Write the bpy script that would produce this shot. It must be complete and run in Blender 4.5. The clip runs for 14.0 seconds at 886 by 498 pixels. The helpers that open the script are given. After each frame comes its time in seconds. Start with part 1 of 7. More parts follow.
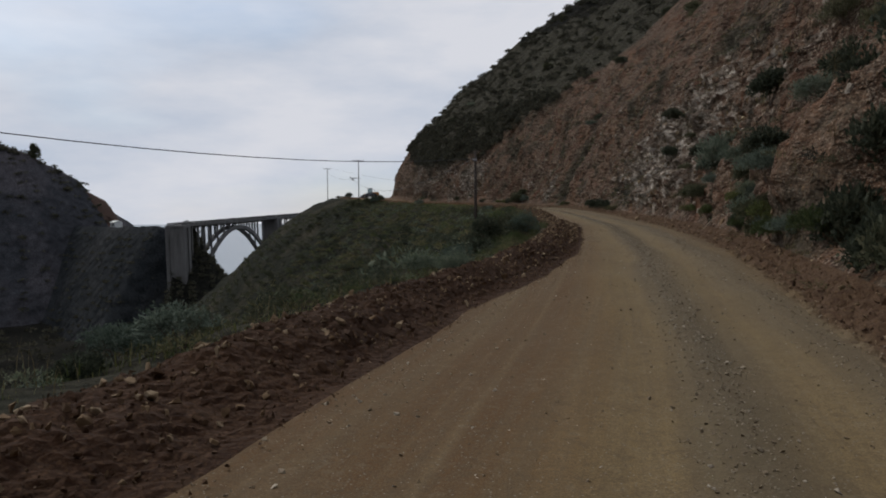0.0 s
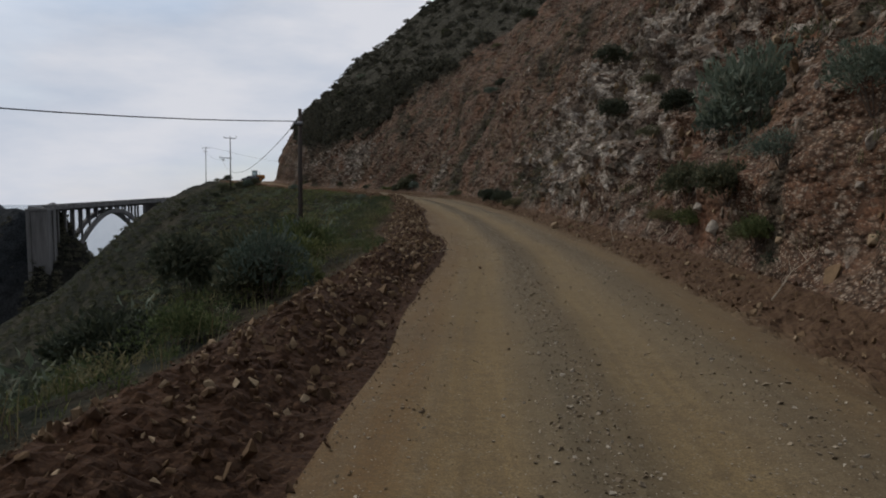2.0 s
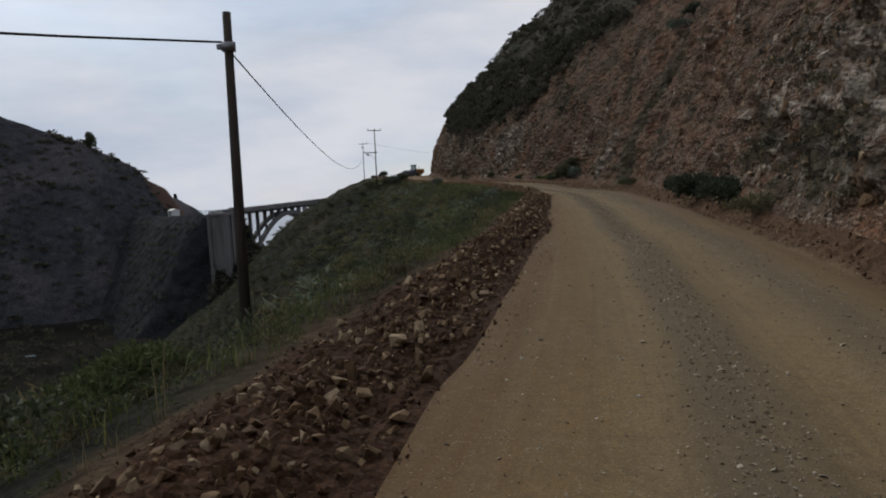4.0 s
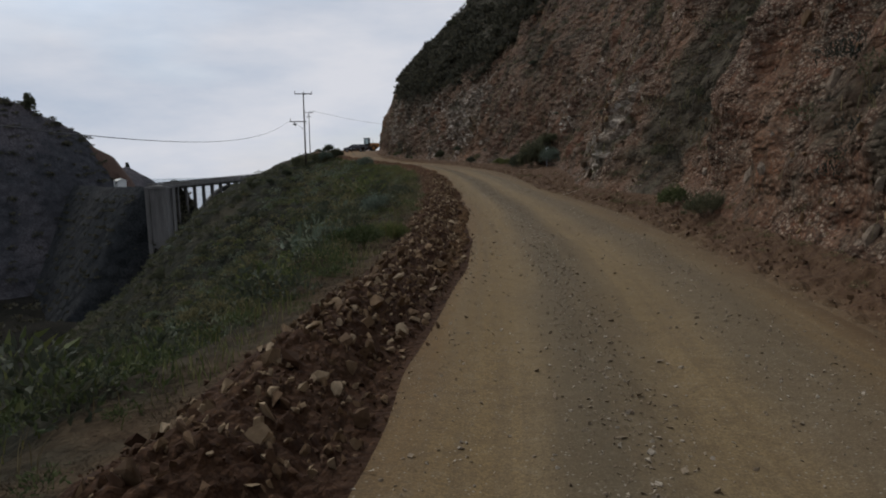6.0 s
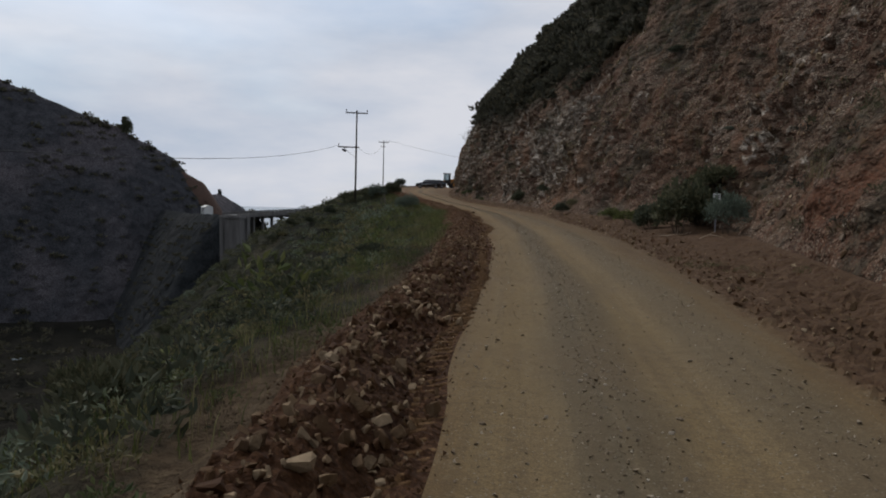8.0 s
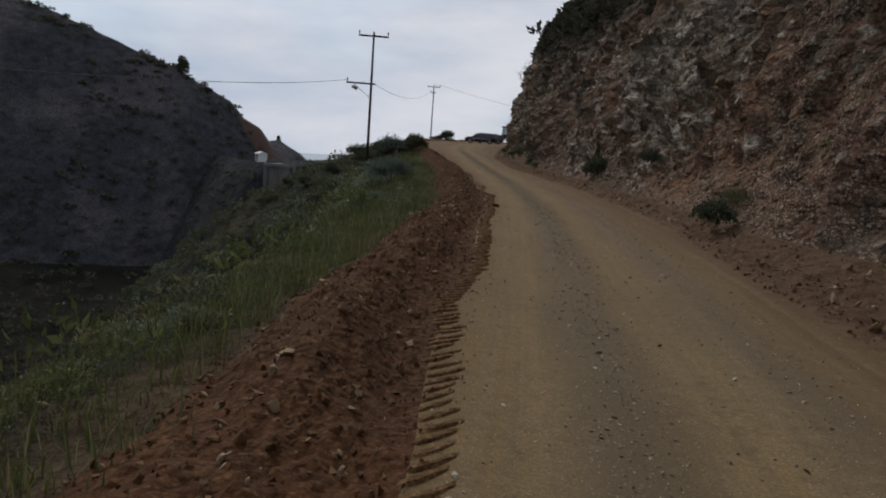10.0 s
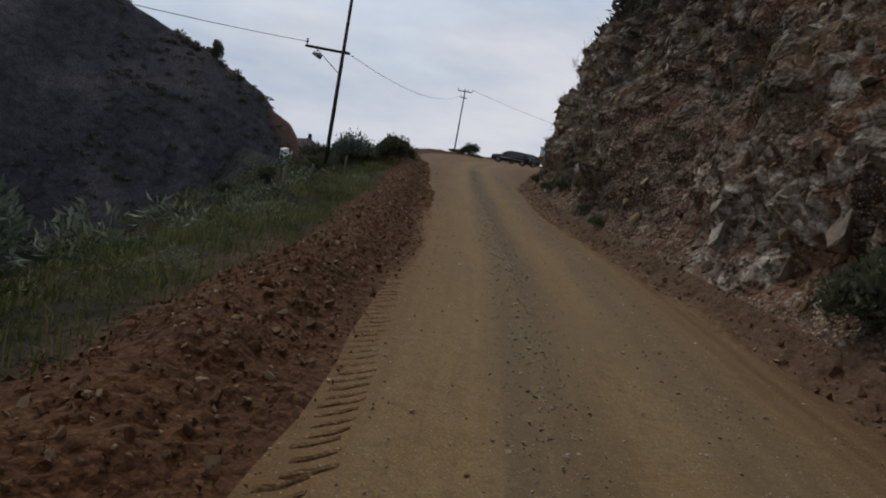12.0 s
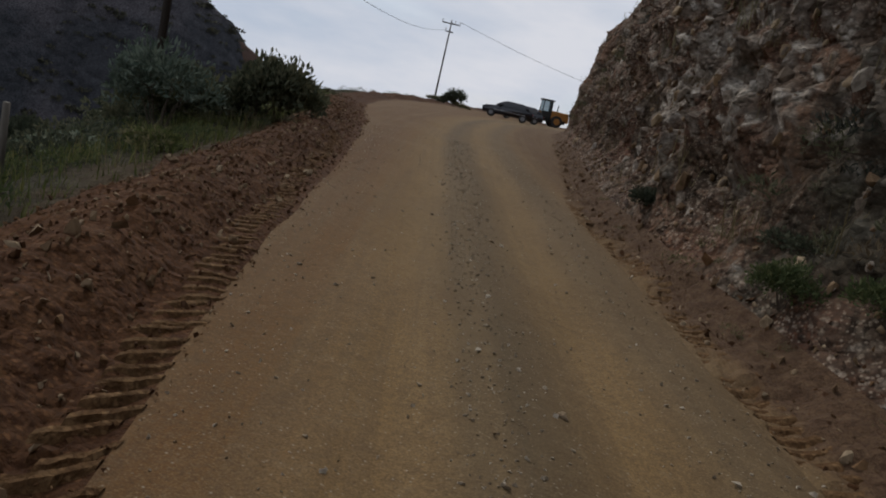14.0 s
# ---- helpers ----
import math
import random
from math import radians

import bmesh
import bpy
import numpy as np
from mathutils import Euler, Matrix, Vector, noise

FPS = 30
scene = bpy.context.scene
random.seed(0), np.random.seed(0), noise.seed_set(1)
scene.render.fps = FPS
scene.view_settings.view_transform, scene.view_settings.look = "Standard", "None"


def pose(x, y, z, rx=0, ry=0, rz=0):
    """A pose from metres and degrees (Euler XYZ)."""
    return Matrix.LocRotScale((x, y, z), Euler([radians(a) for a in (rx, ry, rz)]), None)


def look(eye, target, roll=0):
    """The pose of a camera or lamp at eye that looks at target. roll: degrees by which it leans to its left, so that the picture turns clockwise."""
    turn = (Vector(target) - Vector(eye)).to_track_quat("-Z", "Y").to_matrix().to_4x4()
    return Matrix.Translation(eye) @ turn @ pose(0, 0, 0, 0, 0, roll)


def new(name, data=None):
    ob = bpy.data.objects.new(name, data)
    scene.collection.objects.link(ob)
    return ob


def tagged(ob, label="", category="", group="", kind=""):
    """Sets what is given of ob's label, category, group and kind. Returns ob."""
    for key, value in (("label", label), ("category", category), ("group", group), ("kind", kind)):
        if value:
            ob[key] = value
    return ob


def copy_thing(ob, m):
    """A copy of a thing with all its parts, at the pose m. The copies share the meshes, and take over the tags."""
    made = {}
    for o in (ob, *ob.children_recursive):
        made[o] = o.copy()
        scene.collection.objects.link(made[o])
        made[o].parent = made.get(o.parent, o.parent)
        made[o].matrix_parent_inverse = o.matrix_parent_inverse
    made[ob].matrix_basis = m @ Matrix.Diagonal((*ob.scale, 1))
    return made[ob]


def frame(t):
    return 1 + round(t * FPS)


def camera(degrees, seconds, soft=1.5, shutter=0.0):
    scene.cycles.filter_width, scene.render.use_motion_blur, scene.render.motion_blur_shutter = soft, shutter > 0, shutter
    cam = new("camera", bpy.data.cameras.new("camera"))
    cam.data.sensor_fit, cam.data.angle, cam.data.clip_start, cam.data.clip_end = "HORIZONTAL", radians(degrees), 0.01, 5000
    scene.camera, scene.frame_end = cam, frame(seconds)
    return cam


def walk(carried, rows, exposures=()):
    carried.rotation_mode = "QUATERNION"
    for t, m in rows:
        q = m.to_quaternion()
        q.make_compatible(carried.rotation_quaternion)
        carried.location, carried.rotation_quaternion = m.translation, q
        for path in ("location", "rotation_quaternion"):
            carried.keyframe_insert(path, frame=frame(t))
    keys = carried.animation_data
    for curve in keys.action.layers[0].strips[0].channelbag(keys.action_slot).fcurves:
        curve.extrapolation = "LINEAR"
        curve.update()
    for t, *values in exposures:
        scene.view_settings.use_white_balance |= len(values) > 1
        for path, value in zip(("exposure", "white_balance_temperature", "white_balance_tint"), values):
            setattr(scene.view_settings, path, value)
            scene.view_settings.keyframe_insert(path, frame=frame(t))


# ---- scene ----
cam = camera(60.5, 14.0, soft=1.9)
PATH = [
    (0.0, (-1.674, -18.878, 1.600), (-2.209, -14.919, 1.408), -0.46),
    (0.5, (-0.977, -13.129, 1.704), (-1.437, -9.172, 1.342), -0.94),
    (1.0, (-0.425, -7.970, 1.754), (-0.367, -4.011, 1.183), -0.21),
    (1.5, (-0.093, -3.375, 1.926), (-0.089, 0.587, 1.371), 1.85),
    (2.0, (0.236, 1.103, 2.057), (0.181, 5.093, 1.789), 0.41),
    (2.5, (0.479, 5.788, 2.158), (0.262, 9.774, 1.898), 1.46),
    (3.0, (0.681, 10.730, 2.296), (0.423, 14.691, 1.804), 1.35),
    (3.5, (0.835, 15.838, 2.342), (-0.157, 19.702, 2.047), -2.58),
    (6.0, (-1.187, 47.736, 3.275), (-2.035, 51.619, 2.827), -1.07),
    (6.5, (-1.948, 53.574, 3.425), (-2.851, 57.451, 3.031), 1.47),
    (7.0, (-2.853, 59.754, 3.581), (-3.744, 63.605, 2.970), 3.97),
    (7.5, (-3.928, 65.989, 3.613), (-5.026, 69.764, 2.878), 2.53),
    (8.0, (-5.326, 72.318, 3.652), (-6.641, 76.087, 3.404), 1.58),
    (10.5, (-13.060, 101.274, 4.435), (-14.692, 104.886, 3.902), 4.21),
    (11.0, (-14.953, 106.981, 4.464), (-16.526, 110.640, 4.090), 4.57),
    (11.5, (-16.986, 112.436, 4.623), (-18.736, 115.982, 4.023), 9.04),
    (12.0, (-19.150, 117.815, 4.730), (-20.902, 121.384, 4.288), 10.34),
    (12.5, (-21.403, 123.009, 4.829), (-23.147, 126.558, 4.226), 9.68),
    (13.0, (-23.839, 128.125, 5.004), (-25.606, 131.662, 4.396), 13.76),
    (13.5, (-26.271, 133.048, 5.160), (-28.032, 136.598, 4.617), 14.49),
    (14.0, (-28.493, 137.473, 5.284), (-30.080, 141.080, 4.598), 13.20),
]
walk(cam, [(t, look(e, g, r)) for t, e, g, r in PATH])

# ---- sky and light: thin overcast, brighter towards the sea ahead ----
SUN_AZ, SUN_EL = -48.0, 42.0   # degrees: west of the road's direction, above the horizon
world = bpy.data.worlds.new("sky")
scene.world = world
world.use_nodes = True
wt = world.node_tree
wt.nodes.clear()


def wnode(kind, **values):
    n = wt.nodes.new(kind)
    for key, value in values.items():
        if key in n.inputs:
            n.inputs[key].default_value = value
    return n


w_out = wnode("ShaderNodeOutputWorld")
w_sky = wnode("ShaderNodeTexSky")
w_sky.sky_type = "NISHITA"
w_sky.sun_disc = False
w_sky.sun_elevation, w_sky.sun_rotation = radians(SUN_EL), radians(SUN_AZ)
w_bg_sky = wnode("ShaderNodeBackground", Strength=0.12)
wt.links.new(w_sky.outputs[0], w_bg_sky.inputs[0])
w_co = wnode("ShaderNodeTexCoord")
w_map = wnode("ShaderNodeMapping", Scale=(1.0, 1.0, 3.2))
wt.links.new(w_co.outputs["Generated"], w_map.inputs[0])
w_n1 = wnode("ShaderNodeTexNoise", Scale=2.3, Detail=7.0, Roughness=0.55)
w_n2 = wnode("ShaderNodeTexNoise", Scale=1.1, Detail=5.0, Roughness=0.5)
for n in (w_n1, w_n2):
    wt.links.new(w_map.outputs[0], n.inputs["Vector"])
w_tone = wnode("ShaderNodeValToRGB")
w_tone.color_ramp.elements[0].position, w_tone.color_ramp.elements[0].color = 0.36, (0.44, 0.515, 0.64, 1)
w_tone.color_ramp.elements[1].position, w_tone.color_ramp.elements[1].color = 0.60, (0.69, 0.705, 0.765, 1)
wt.links.new(w_n1.outputs[0], w_tone.inputs[0])
w_bg_cloud = wnode("ShaderNodeBackground", Strength=0.97)
wt.links.new(w_tone.outputs[0], w_bg_cloud.inputs[0])
w_cover = wnode("ShaderNodeValToRGB")
w_cover.color_ramp.elements[0].position, w_cover.color_ramp.elements[0].color = 0.34, (0.55, 0.55, 0.55, 1)
w_cover.color_ramp.elements[1].position, w_cover.color_ramp.elements[1].color = 0.52, (1, 1, 1, 1)
wt.links.new(w_n2.outputs[0], w_cover.inputs[0])
w_mix = wnode("ShaderNodeMixShader")
wt.links.new(w_cover.outputs[0], w_mix.inputs[0])
wt.links.new(w_bg_sky.outputs[0], w_mix.inputs[1])
wt.links.new(w_bg_cloud.outputs[0], w_mix.inputs[2])
wt.links.new(w_mix.outputs[0], w_out.inputs[0])

sun = new("sun", bpy.data.lights.new("sun", "SUN"))
sun.data.energy, sun.data.angle, sun.data.color = 1.5, radians(14), (1.0, 0.955, 0.89)
az, el = radians(SUN_AZ), radians(SUN_EL)
toward = Vector((math.sin(az) * math.cos(el), math.cos(az) * math.cos(el), math.sin(el)))
sun.matrix_world = look(toward * 100, (0, 0, 0))
scene.view_settings.exposure = 0.0

# ---- materials ----
class Shade:
    """A principled material put together node by node."""

    def __init__(self, name, rough=0.9, metal=0.0, spec=0.25):
        self.mat = bpy.data.materials.new(name) if isinstance(name, str) else name
        self.mat.use_nodes = True
        self.tree = self.mat.node_tree
        self.bsdf = self.tree.nodes["Principled BSDF"]
        self.bsdf.inputs["Roughness"].default_value = rough
        self.bsdf.inputs["Metallic"].default_value = metal
        self.bsdf.inputs["Specular IOR Level"].default_value = spec
        self.co = None

    def node(self, kind, **values):
        n = self.tree.nodes.new(kind)
        for key, value in values.items():
            n.inputs[key].default_value = value
        return n

    def link(self, a, b):
        self.tree.links.new(a, b)

    def where(self, stretch=(1, 1, 1), uv=False):
        co = self.node("ShaderNodeTexCoord")
        m = self.node("ShaderNodeMapping", Scale=stretch)
        self.link(co.outputs["UV" if uv else "Object"], m.inputs[0])
        return m.outputs[0]

    def noise(self, scale, detail=6.0, rough=0.6, stretch=(1, 1, 1), uv=False):
        n = self.node("ShaderNodeTexNoise", Scale=scale, Detail=detail, Roughness=rough)
        self.link(self.where(stretch, uv), n.inputs["Vector"])
        return n.outputs[0]

    def cells(self, scale, stretch=(1, 1, 1), feature="F1"):
        n = self.node("ShaderNodeTexVoronoi", Scale=scale)
        n.feature = feature
        self.link(self.where(stretch), n.inputs["Vector"])
        return n

    def ramp(self, value, *stops):
        r = self.node("ShaderNodeValToRGB")
        while len(r.color_ramp.elements) < len(stops):
            r.color_ramp.elements.new(0.5)
        for e, (at, c) in zip(r.color_ramp.elements, stops):
            e.position, e.color = at, (*c, 1) if not isinstance(c, (int, float)) else (c, c, c, 1)
        self.link(value, r.inputs[0])
        return r.outputs[0]

    def mix(self, fac, a, b, kind="MIX"):
        m = self.node("ShaderNodeMix")
        m.data_type, m.blend_type = "RGBA", kind
        for value, slot in ((fac, 0), (a, 6), (b, 7)):
            if isinstance(value, (int, float)):
                m.inputs[slot].default_value = value
            elif isinstance(value, tuple):
                m.inputs[slot].default_value = (*value, 1)
            else:
                self.link(value, m.inputs[slot])
        return m.outputs[2]

    def math(self, op, a, b=0.5):
        m = self.node("ShaderNodeMath")
        m.operation = op
        for value, slot in ((a, 0), (b, 1)):
            if isinstance(value, (int, float)):
                m.inputs[slot].default_value = value
            else:
                self.link(value, m.inputs[slot])
        return m.outputs[0]

    def attr(self, name):
        n = self.node("ShaderNodeAttribute")
        n.attribute_name = name
        return n.outputs["Fac"]

    def bump(self, height, strength=0.5, distance=0.05, after=None):
        b = self.node("ShaderNodeBump", Strength=strength, Distance=distance)
        self.link(height, b.inputs["Height"])
        if after is not None:
            self.link(after, b.inputs["Normal"])
        return b.outputs[0]

    def done(self, color, normal=None, rough=None):
        if isinstance(color, tuple):
            self.bsdf.inputs["Base Color"].default_value = (*color, 1)
        else:
            self.link(color, self.bsdf.inputs["Base Color"])
        if normal is not None:
            self.link(normal, self.bsdf.inputs["Normal"])
        if rough is not None:
            self.link(rough, self.bsdf.inputs["Roughness"])
        return self.mat


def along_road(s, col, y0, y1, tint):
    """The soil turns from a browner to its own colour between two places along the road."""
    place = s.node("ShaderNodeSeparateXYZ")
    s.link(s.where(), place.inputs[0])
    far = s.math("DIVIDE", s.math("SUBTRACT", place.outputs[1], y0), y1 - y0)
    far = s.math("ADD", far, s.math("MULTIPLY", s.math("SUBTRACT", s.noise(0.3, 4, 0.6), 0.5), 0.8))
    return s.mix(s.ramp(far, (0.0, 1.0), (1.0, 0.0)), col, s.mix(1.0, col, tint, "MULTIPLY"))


def road_material():
    s = Shade("packed dirt road", 0.95, spec=0.15)
    patchy = s.math("MULTIPLY", s.math("SUBTRACT", s.noise(1.6, 6, 0.68), 0.5), 0.75)
    across = s.node("ShaderNodeSeparateXYZ")
    s.link(s.where(uv=True), across.inputs[0])
    streak = s.noise(1.0, 5, 0.6, (3.2, 0.06, 1), uv=True)
    fine_streak = s.noise(1.0, 4, 0.6, (9.0, 0.22, 1), uv=True)
    blotch = s.noise(0.55, 6, 0.6)
    grain = s.noise(38.0, 4, 0.7)
    pebble = s.cells(31.0)
    wob = s.math("ADD", across.outputs[0], s.math("MULTIPLY", s.math("SUBTRACT", s.noise(0.12, 3), 0.5), 0.9))
    # lateral metres from -3 to 4 brought to 0..1
    lane = s.math("DIVIDE", s.math("ADD", wob, 3.0), 7.0)
    bands = s.ramp(lane,
                   (0.27, (0.128, 0.064, 0.023)), (0.34, (0.172, 0.096, 0.036)), (0.40, (0.215, 0.138, 0.058)), (0.45, (0.230, 0.152, 0.068)),
                   (0.485, (0.132, 0.096, 0.053)), (0.52, (0.110, 0.082, 0.047)), (0.56, (0.140, 0.098, 0.051)), (0.60, (0.235, 0.156, 0.070)), (0.645, (0.222, 0.148, 0.068)),
                   (0.69, (0.150, 0.108, 0.061)), (0.745, (0.138, 0.098, 0.055)), (0.795, (0.172, 0.104, 0.044)), (0.85, (0.104, 0.053, 0.021)))
    col = s.mix(s.ramp(streak, (0.46, 0.0), (0.74, 0.6)), bands, (0.215, 0.152, 0.080))
    narrow = s.noise(1.0, 3, 0.5, (5.5, 0.02, 1), uv=True)
    col = s.mix(s.ramp(narrow, (0.54, 0.0), (0.68, 0.28)), col, (0.265, 0.185, 0.094))
    col = s.mix(s.ramp(fine_streak, (0.46, 0.0), (0.78, 0.6)), col, (0.118, 0.080, 0.043))
    col = s.mix(s.ramp(blotch, (0.48, 0.0), (0.75, 0.5)), col, (0.150, 0.100, 0.055))
    mottle = s.noise(7.0, 6, 0.74)
    col = s.mix(s.ramp(mottle, (0.36, 0.5), (0.50, 0.0)), col, (0.115, 0.078, 0.042))
    col = s.mix(s.ramp(mottle, (0.54, 0.0), (0.68, 0.4)), col, (0.240, 0.185, 0.118))
    col = s.mix(s.ramp(grain, (0.35, 0.45), (0.58, 0.0)), col, (0.080, 0.056, 0.034))
    grit = s.noise(85.0, 3, 0.7)
    col = s.mix(s.ramp(grit, (0.36, 0.55), (0.5, 0.0)), col, (0.075, 0.048, 0.024))
    col = s.mix(s.ramp(grit, (0.56, 0.0), (0.72, 0.5)), col, (0.290, 0.220, 0.130))
    some = s.math("MULTIPLY", s.ramp(pebble.outputs["Distance"], (0.12, 0.8), (0.26, 0.0)), s.ramp(pebble.outputs["Color"], (0.60, 0.0), (0.66, 1.0)))
    col = s.mix(some, col, (0.28, 0.24, 0.18))
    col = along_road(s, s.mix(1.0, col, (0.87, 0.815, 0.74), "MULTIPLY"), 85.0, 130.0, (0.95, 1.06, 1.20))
    # the packed surface gives way to loose red earth at both edges
    red = s.mix(s.ramp(mottle, (0.38, 0.0), (0.62, 1.0)), (0.074, 0.040, 0.021), (0.128, 0.077, 0.042))
    red = s.mix(s.ramp(grain, (0.35, 0.6), (0.6, 0.0)), red, (0.040, 0.022, 0.013))
    rim = s.math("ADD", s.attr("past_edge"), patchy)
    col = s.mix(s.ramp(rim, (0.0, 0.0), (0.30, 1.0)), col, red)
    n = s.bump(s.noise(6.0, 6, 0.7), 0.4, 0.03)
    n = s.bump(s.noise(55.0, 4, 0.7), 0.3, 0.008, n)
    n = s.bump(some, 0.35, 0.008, n)
    n = s.bump(s.math("MULTIPLY", s.noise(9.0, 6, 0.72), s.ramp(rim, (0.0, 0.0), (0.5, 1.0))), 0.8, 0.09, n)
    return s.done(col, n)


def soil_material(name, dark, mid, pale, spec=0.12, turn=False):
    s = Shade(name, 0.96, spec=spec)
    big = s.noise(0.5, 6, 0.62)
    mid_n = s.noise(3.2, 6, 0.65)
    grain = s.noise(24.0, 5, 0.7)
    clod = s.cells(9.0)
    speck = s.cells(38.0)
    col = s.mix(s.ramp(big, (0.35, 0.0), (0.68, 1.0)), dark, mid)
    col = s.mix(s.ramp(mid_n, (0.46, 0.0), (0.72, 0.8)), col, pale)
    col = s.mix(s.ramp(grain, (0.3, 0.6), (0.6, 0.0)), col, tuple(c * 0.45 for c in dark))
    col = s.mix(s.ramp(speck.outputs["Color"], (0.6, 0.0), (0.9, 0.45)), col, tuple(min(1, c * 1.5) for c in pale))
    col = s.mix(s.ramp(speck.outputs["Distance"], (0.4, 0.0), (0.65, 0.35)), col, tuple(c * 0.4 for c in dark))
    if turn:
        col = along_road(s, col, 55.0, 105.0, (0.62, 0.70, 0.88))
    n = s.bump(mid_n, 0.7, 0.12)
    n = s.bump(s.ramp(clod.outputs["Distance"], (0.0, 1.0), (0.55, 0.0)), 0.6, 0.05, n)
    n = s.bump(grain, 0.6, 0.02, n)
    return s.done(col, n)


def cliff_material():
    s = Shade("weathered cut rock and red soil", 0.94, spec=0.08)
    pale = s.attr("pale")
    # bedding leans: the noise is drawn out along the beds
    bed = s.noise(1.1, 7, 0.66, (0.9, 0.55, 1.5))
    blocks = s.cells(1.7, (1.2, 0.8, 1.6))
    chips = s.cells(6.5, (1.3, 0.9, 1.5))
    big = s.noise(0.16, 5, 0.6)
    grain = s.noise(17.0, 6, 0.72)
    runs = s.noise(0.34, 6, 0.62, (1.0, 1.0, 0.32))
    soil = s.mix(s.ramp(big, (0.36, 0.0), (0.64, 1.0)), (0.136, 0.056, 0.030), (0.212, 0.104, 0.056))
    soil = s.mix(s.ramp(runs, (0.40, 0.75), (0.54, 0.0)), soil, (0.086, 0.043, 0.027))
    soil = s.mix(s.ramp(runs, (0.56, 0.0), (0.68, 0.7)), soil, (0.200, 0.132, 0.082))
    soil = s.mix(s.ramp(bed, (0.46, 0.0), (0.70, 0.8)), soil, (0.165, 0.112, 0.074))
    soil = s.mix(s.ramp(s.noise(0.7, 5, 0.6), (0.52, 0.0), (0.68, 0.8)), soil, (0.056, 0.046, 0.032))
    # broken chips of stone lie in the soil, thicker in some stretches
    strewn = s.ramp(s.noise(0.55, 6, 0.68, (1, 1, 0.7)), (0.36, 0.1), (0.58, 1.0))
    for size, cut in ((6.0, 0.62), (12.0, 0.56), (25.0, 0.56)):
        shard = s.cells(size, (1.3, 0.8, 1.5))
        lit = s.math("MULTIPLY", s.ramp(shard.outputs["Color"], (cut, 0.0), (cut + 0.08, 0.85)), s.ramp(shard.outputs["Distance"], (0.30, 1.0), (0.52, 0.0)))
        soil = s.mix(s.math("MULTIPLY", lit, strewn), soil, (0.360, 0.292, 0.220))
        # shade in the crevices between chips, painted as a dark colour
        crevice_shade = s.math("MULTIPLY", s.ramp(shard.outputs["Distance"], (0.45, 0.0), (0.75, 0.7)), strewn)
        soil = s.mix(crevice_shade, soil, (0.050, 0.032, 0.022))
    rock = s.mix(s.ramp(chips.outputs["Color"], (0.2, 0.0), (0.8, 1.0)), (0.245, 0.196, 0.148), (0.540, 0.478, 0.394))
    rock = s.mix(s.ramp(bed, (0.40, 0.9), (0.55, 0.0)), rock, (0.092, 0.066, 0.048))
    stone = s.attr("stone")
    rock = s.mix(s.ramp(s.cells(2.6, (1.2, 0.8, 1.6)).outputs["Color"], (0.25, 0.8), (0.65, 0.0)), rock, (0.125, 0.088, 0.062))
    amount = s.math("ADD", s.math("MULTIPLY", pale, 0.30), s.math("MULTIPLY", s.noise(0.9, 6, 0.66), 0.40))
    amount = s.math("ADD", amount, s.math("MULTIPLY", stone, 0.42))
    col = s.mix(s.ramp(amount, (0.60, 0.0), (0.66, 1.0)), soil, rock)
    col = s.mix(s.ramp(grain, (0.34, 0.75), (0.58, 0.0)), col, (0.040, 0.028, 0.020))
    green = s.mix(s.ramp(s.noise(1.6, 6, 0.7), (0.4, 0.0), (0.62, 1.0)), (0.022, 0.020, 0.014), (0.056, 0.051, 0.034))
    green = s.mix(s.ramp(s.noise(9.0, 5, 0.7), (0.5, 0.0), (0.7, 0.6)), green, (0.105, 0.090, 0.060))
    patch = s.math("MULTIPLY", s.ramp(s.noise(0.40, 6, 0.72, (1, 1, 0.6)), (0.54, 0.0), (0.62, 1.0)), 0.7)
    col = s.mix(s.math("MAXIMUM", s.attr("scrub"), patch), col, green)
    n = s.bump(s.ramp(blocks.outputs["Distance"], (0.0, 1.0), (0.7, 0.0)), 0.8, 0.30)
    n = s.bump(bed, 0.8, 0.22, n)
    n = s.bump(s.ramp(chips.outputs["Distance"], (0.0, 1.0), (0.6, 0.0)), 0.7, 0.08, n)
    n = s.bump(grain, 0.6, 0.03, n)
    return s.done(col, n)


def scrub_ground_material(name, a, b, c, size=1.0):
    s = Shade(name, 0.95, spec=0.02)
    big = s.noise(0.09 / size, 6, 0.62)
    mid_n = s.noise(0.8 / size, 7, 0.68)
    fine = s.noise(7.0 / size, 5, 0.7)
    clump = s.cells(0.9 / size)
    col = s.mix(s.ramp(mid_n, (0.38, 0.0), (0.62, 1.0)), a, b)
    col = s.mix(s.ramp(big, (0.48, 0.0), (0.68, 0.85)), col, c)
    col = s.mix(s.ramp(fine, (0.34, 0.8), (0.6, 0.0)), col, tuple(v * 0.35 for v in a))
    n = s.bump(s.ramp(clump.outputs["Distance"], (0.0, 1.0), (0.7, 0.0)), 0.8, 0.5 * size)
    n = s.bump(mid_n, 0.8, 0.5 * size, n)
    n = s.bump(fine, 0.7, 0.10 * size, n)
    return s.done(col, n)


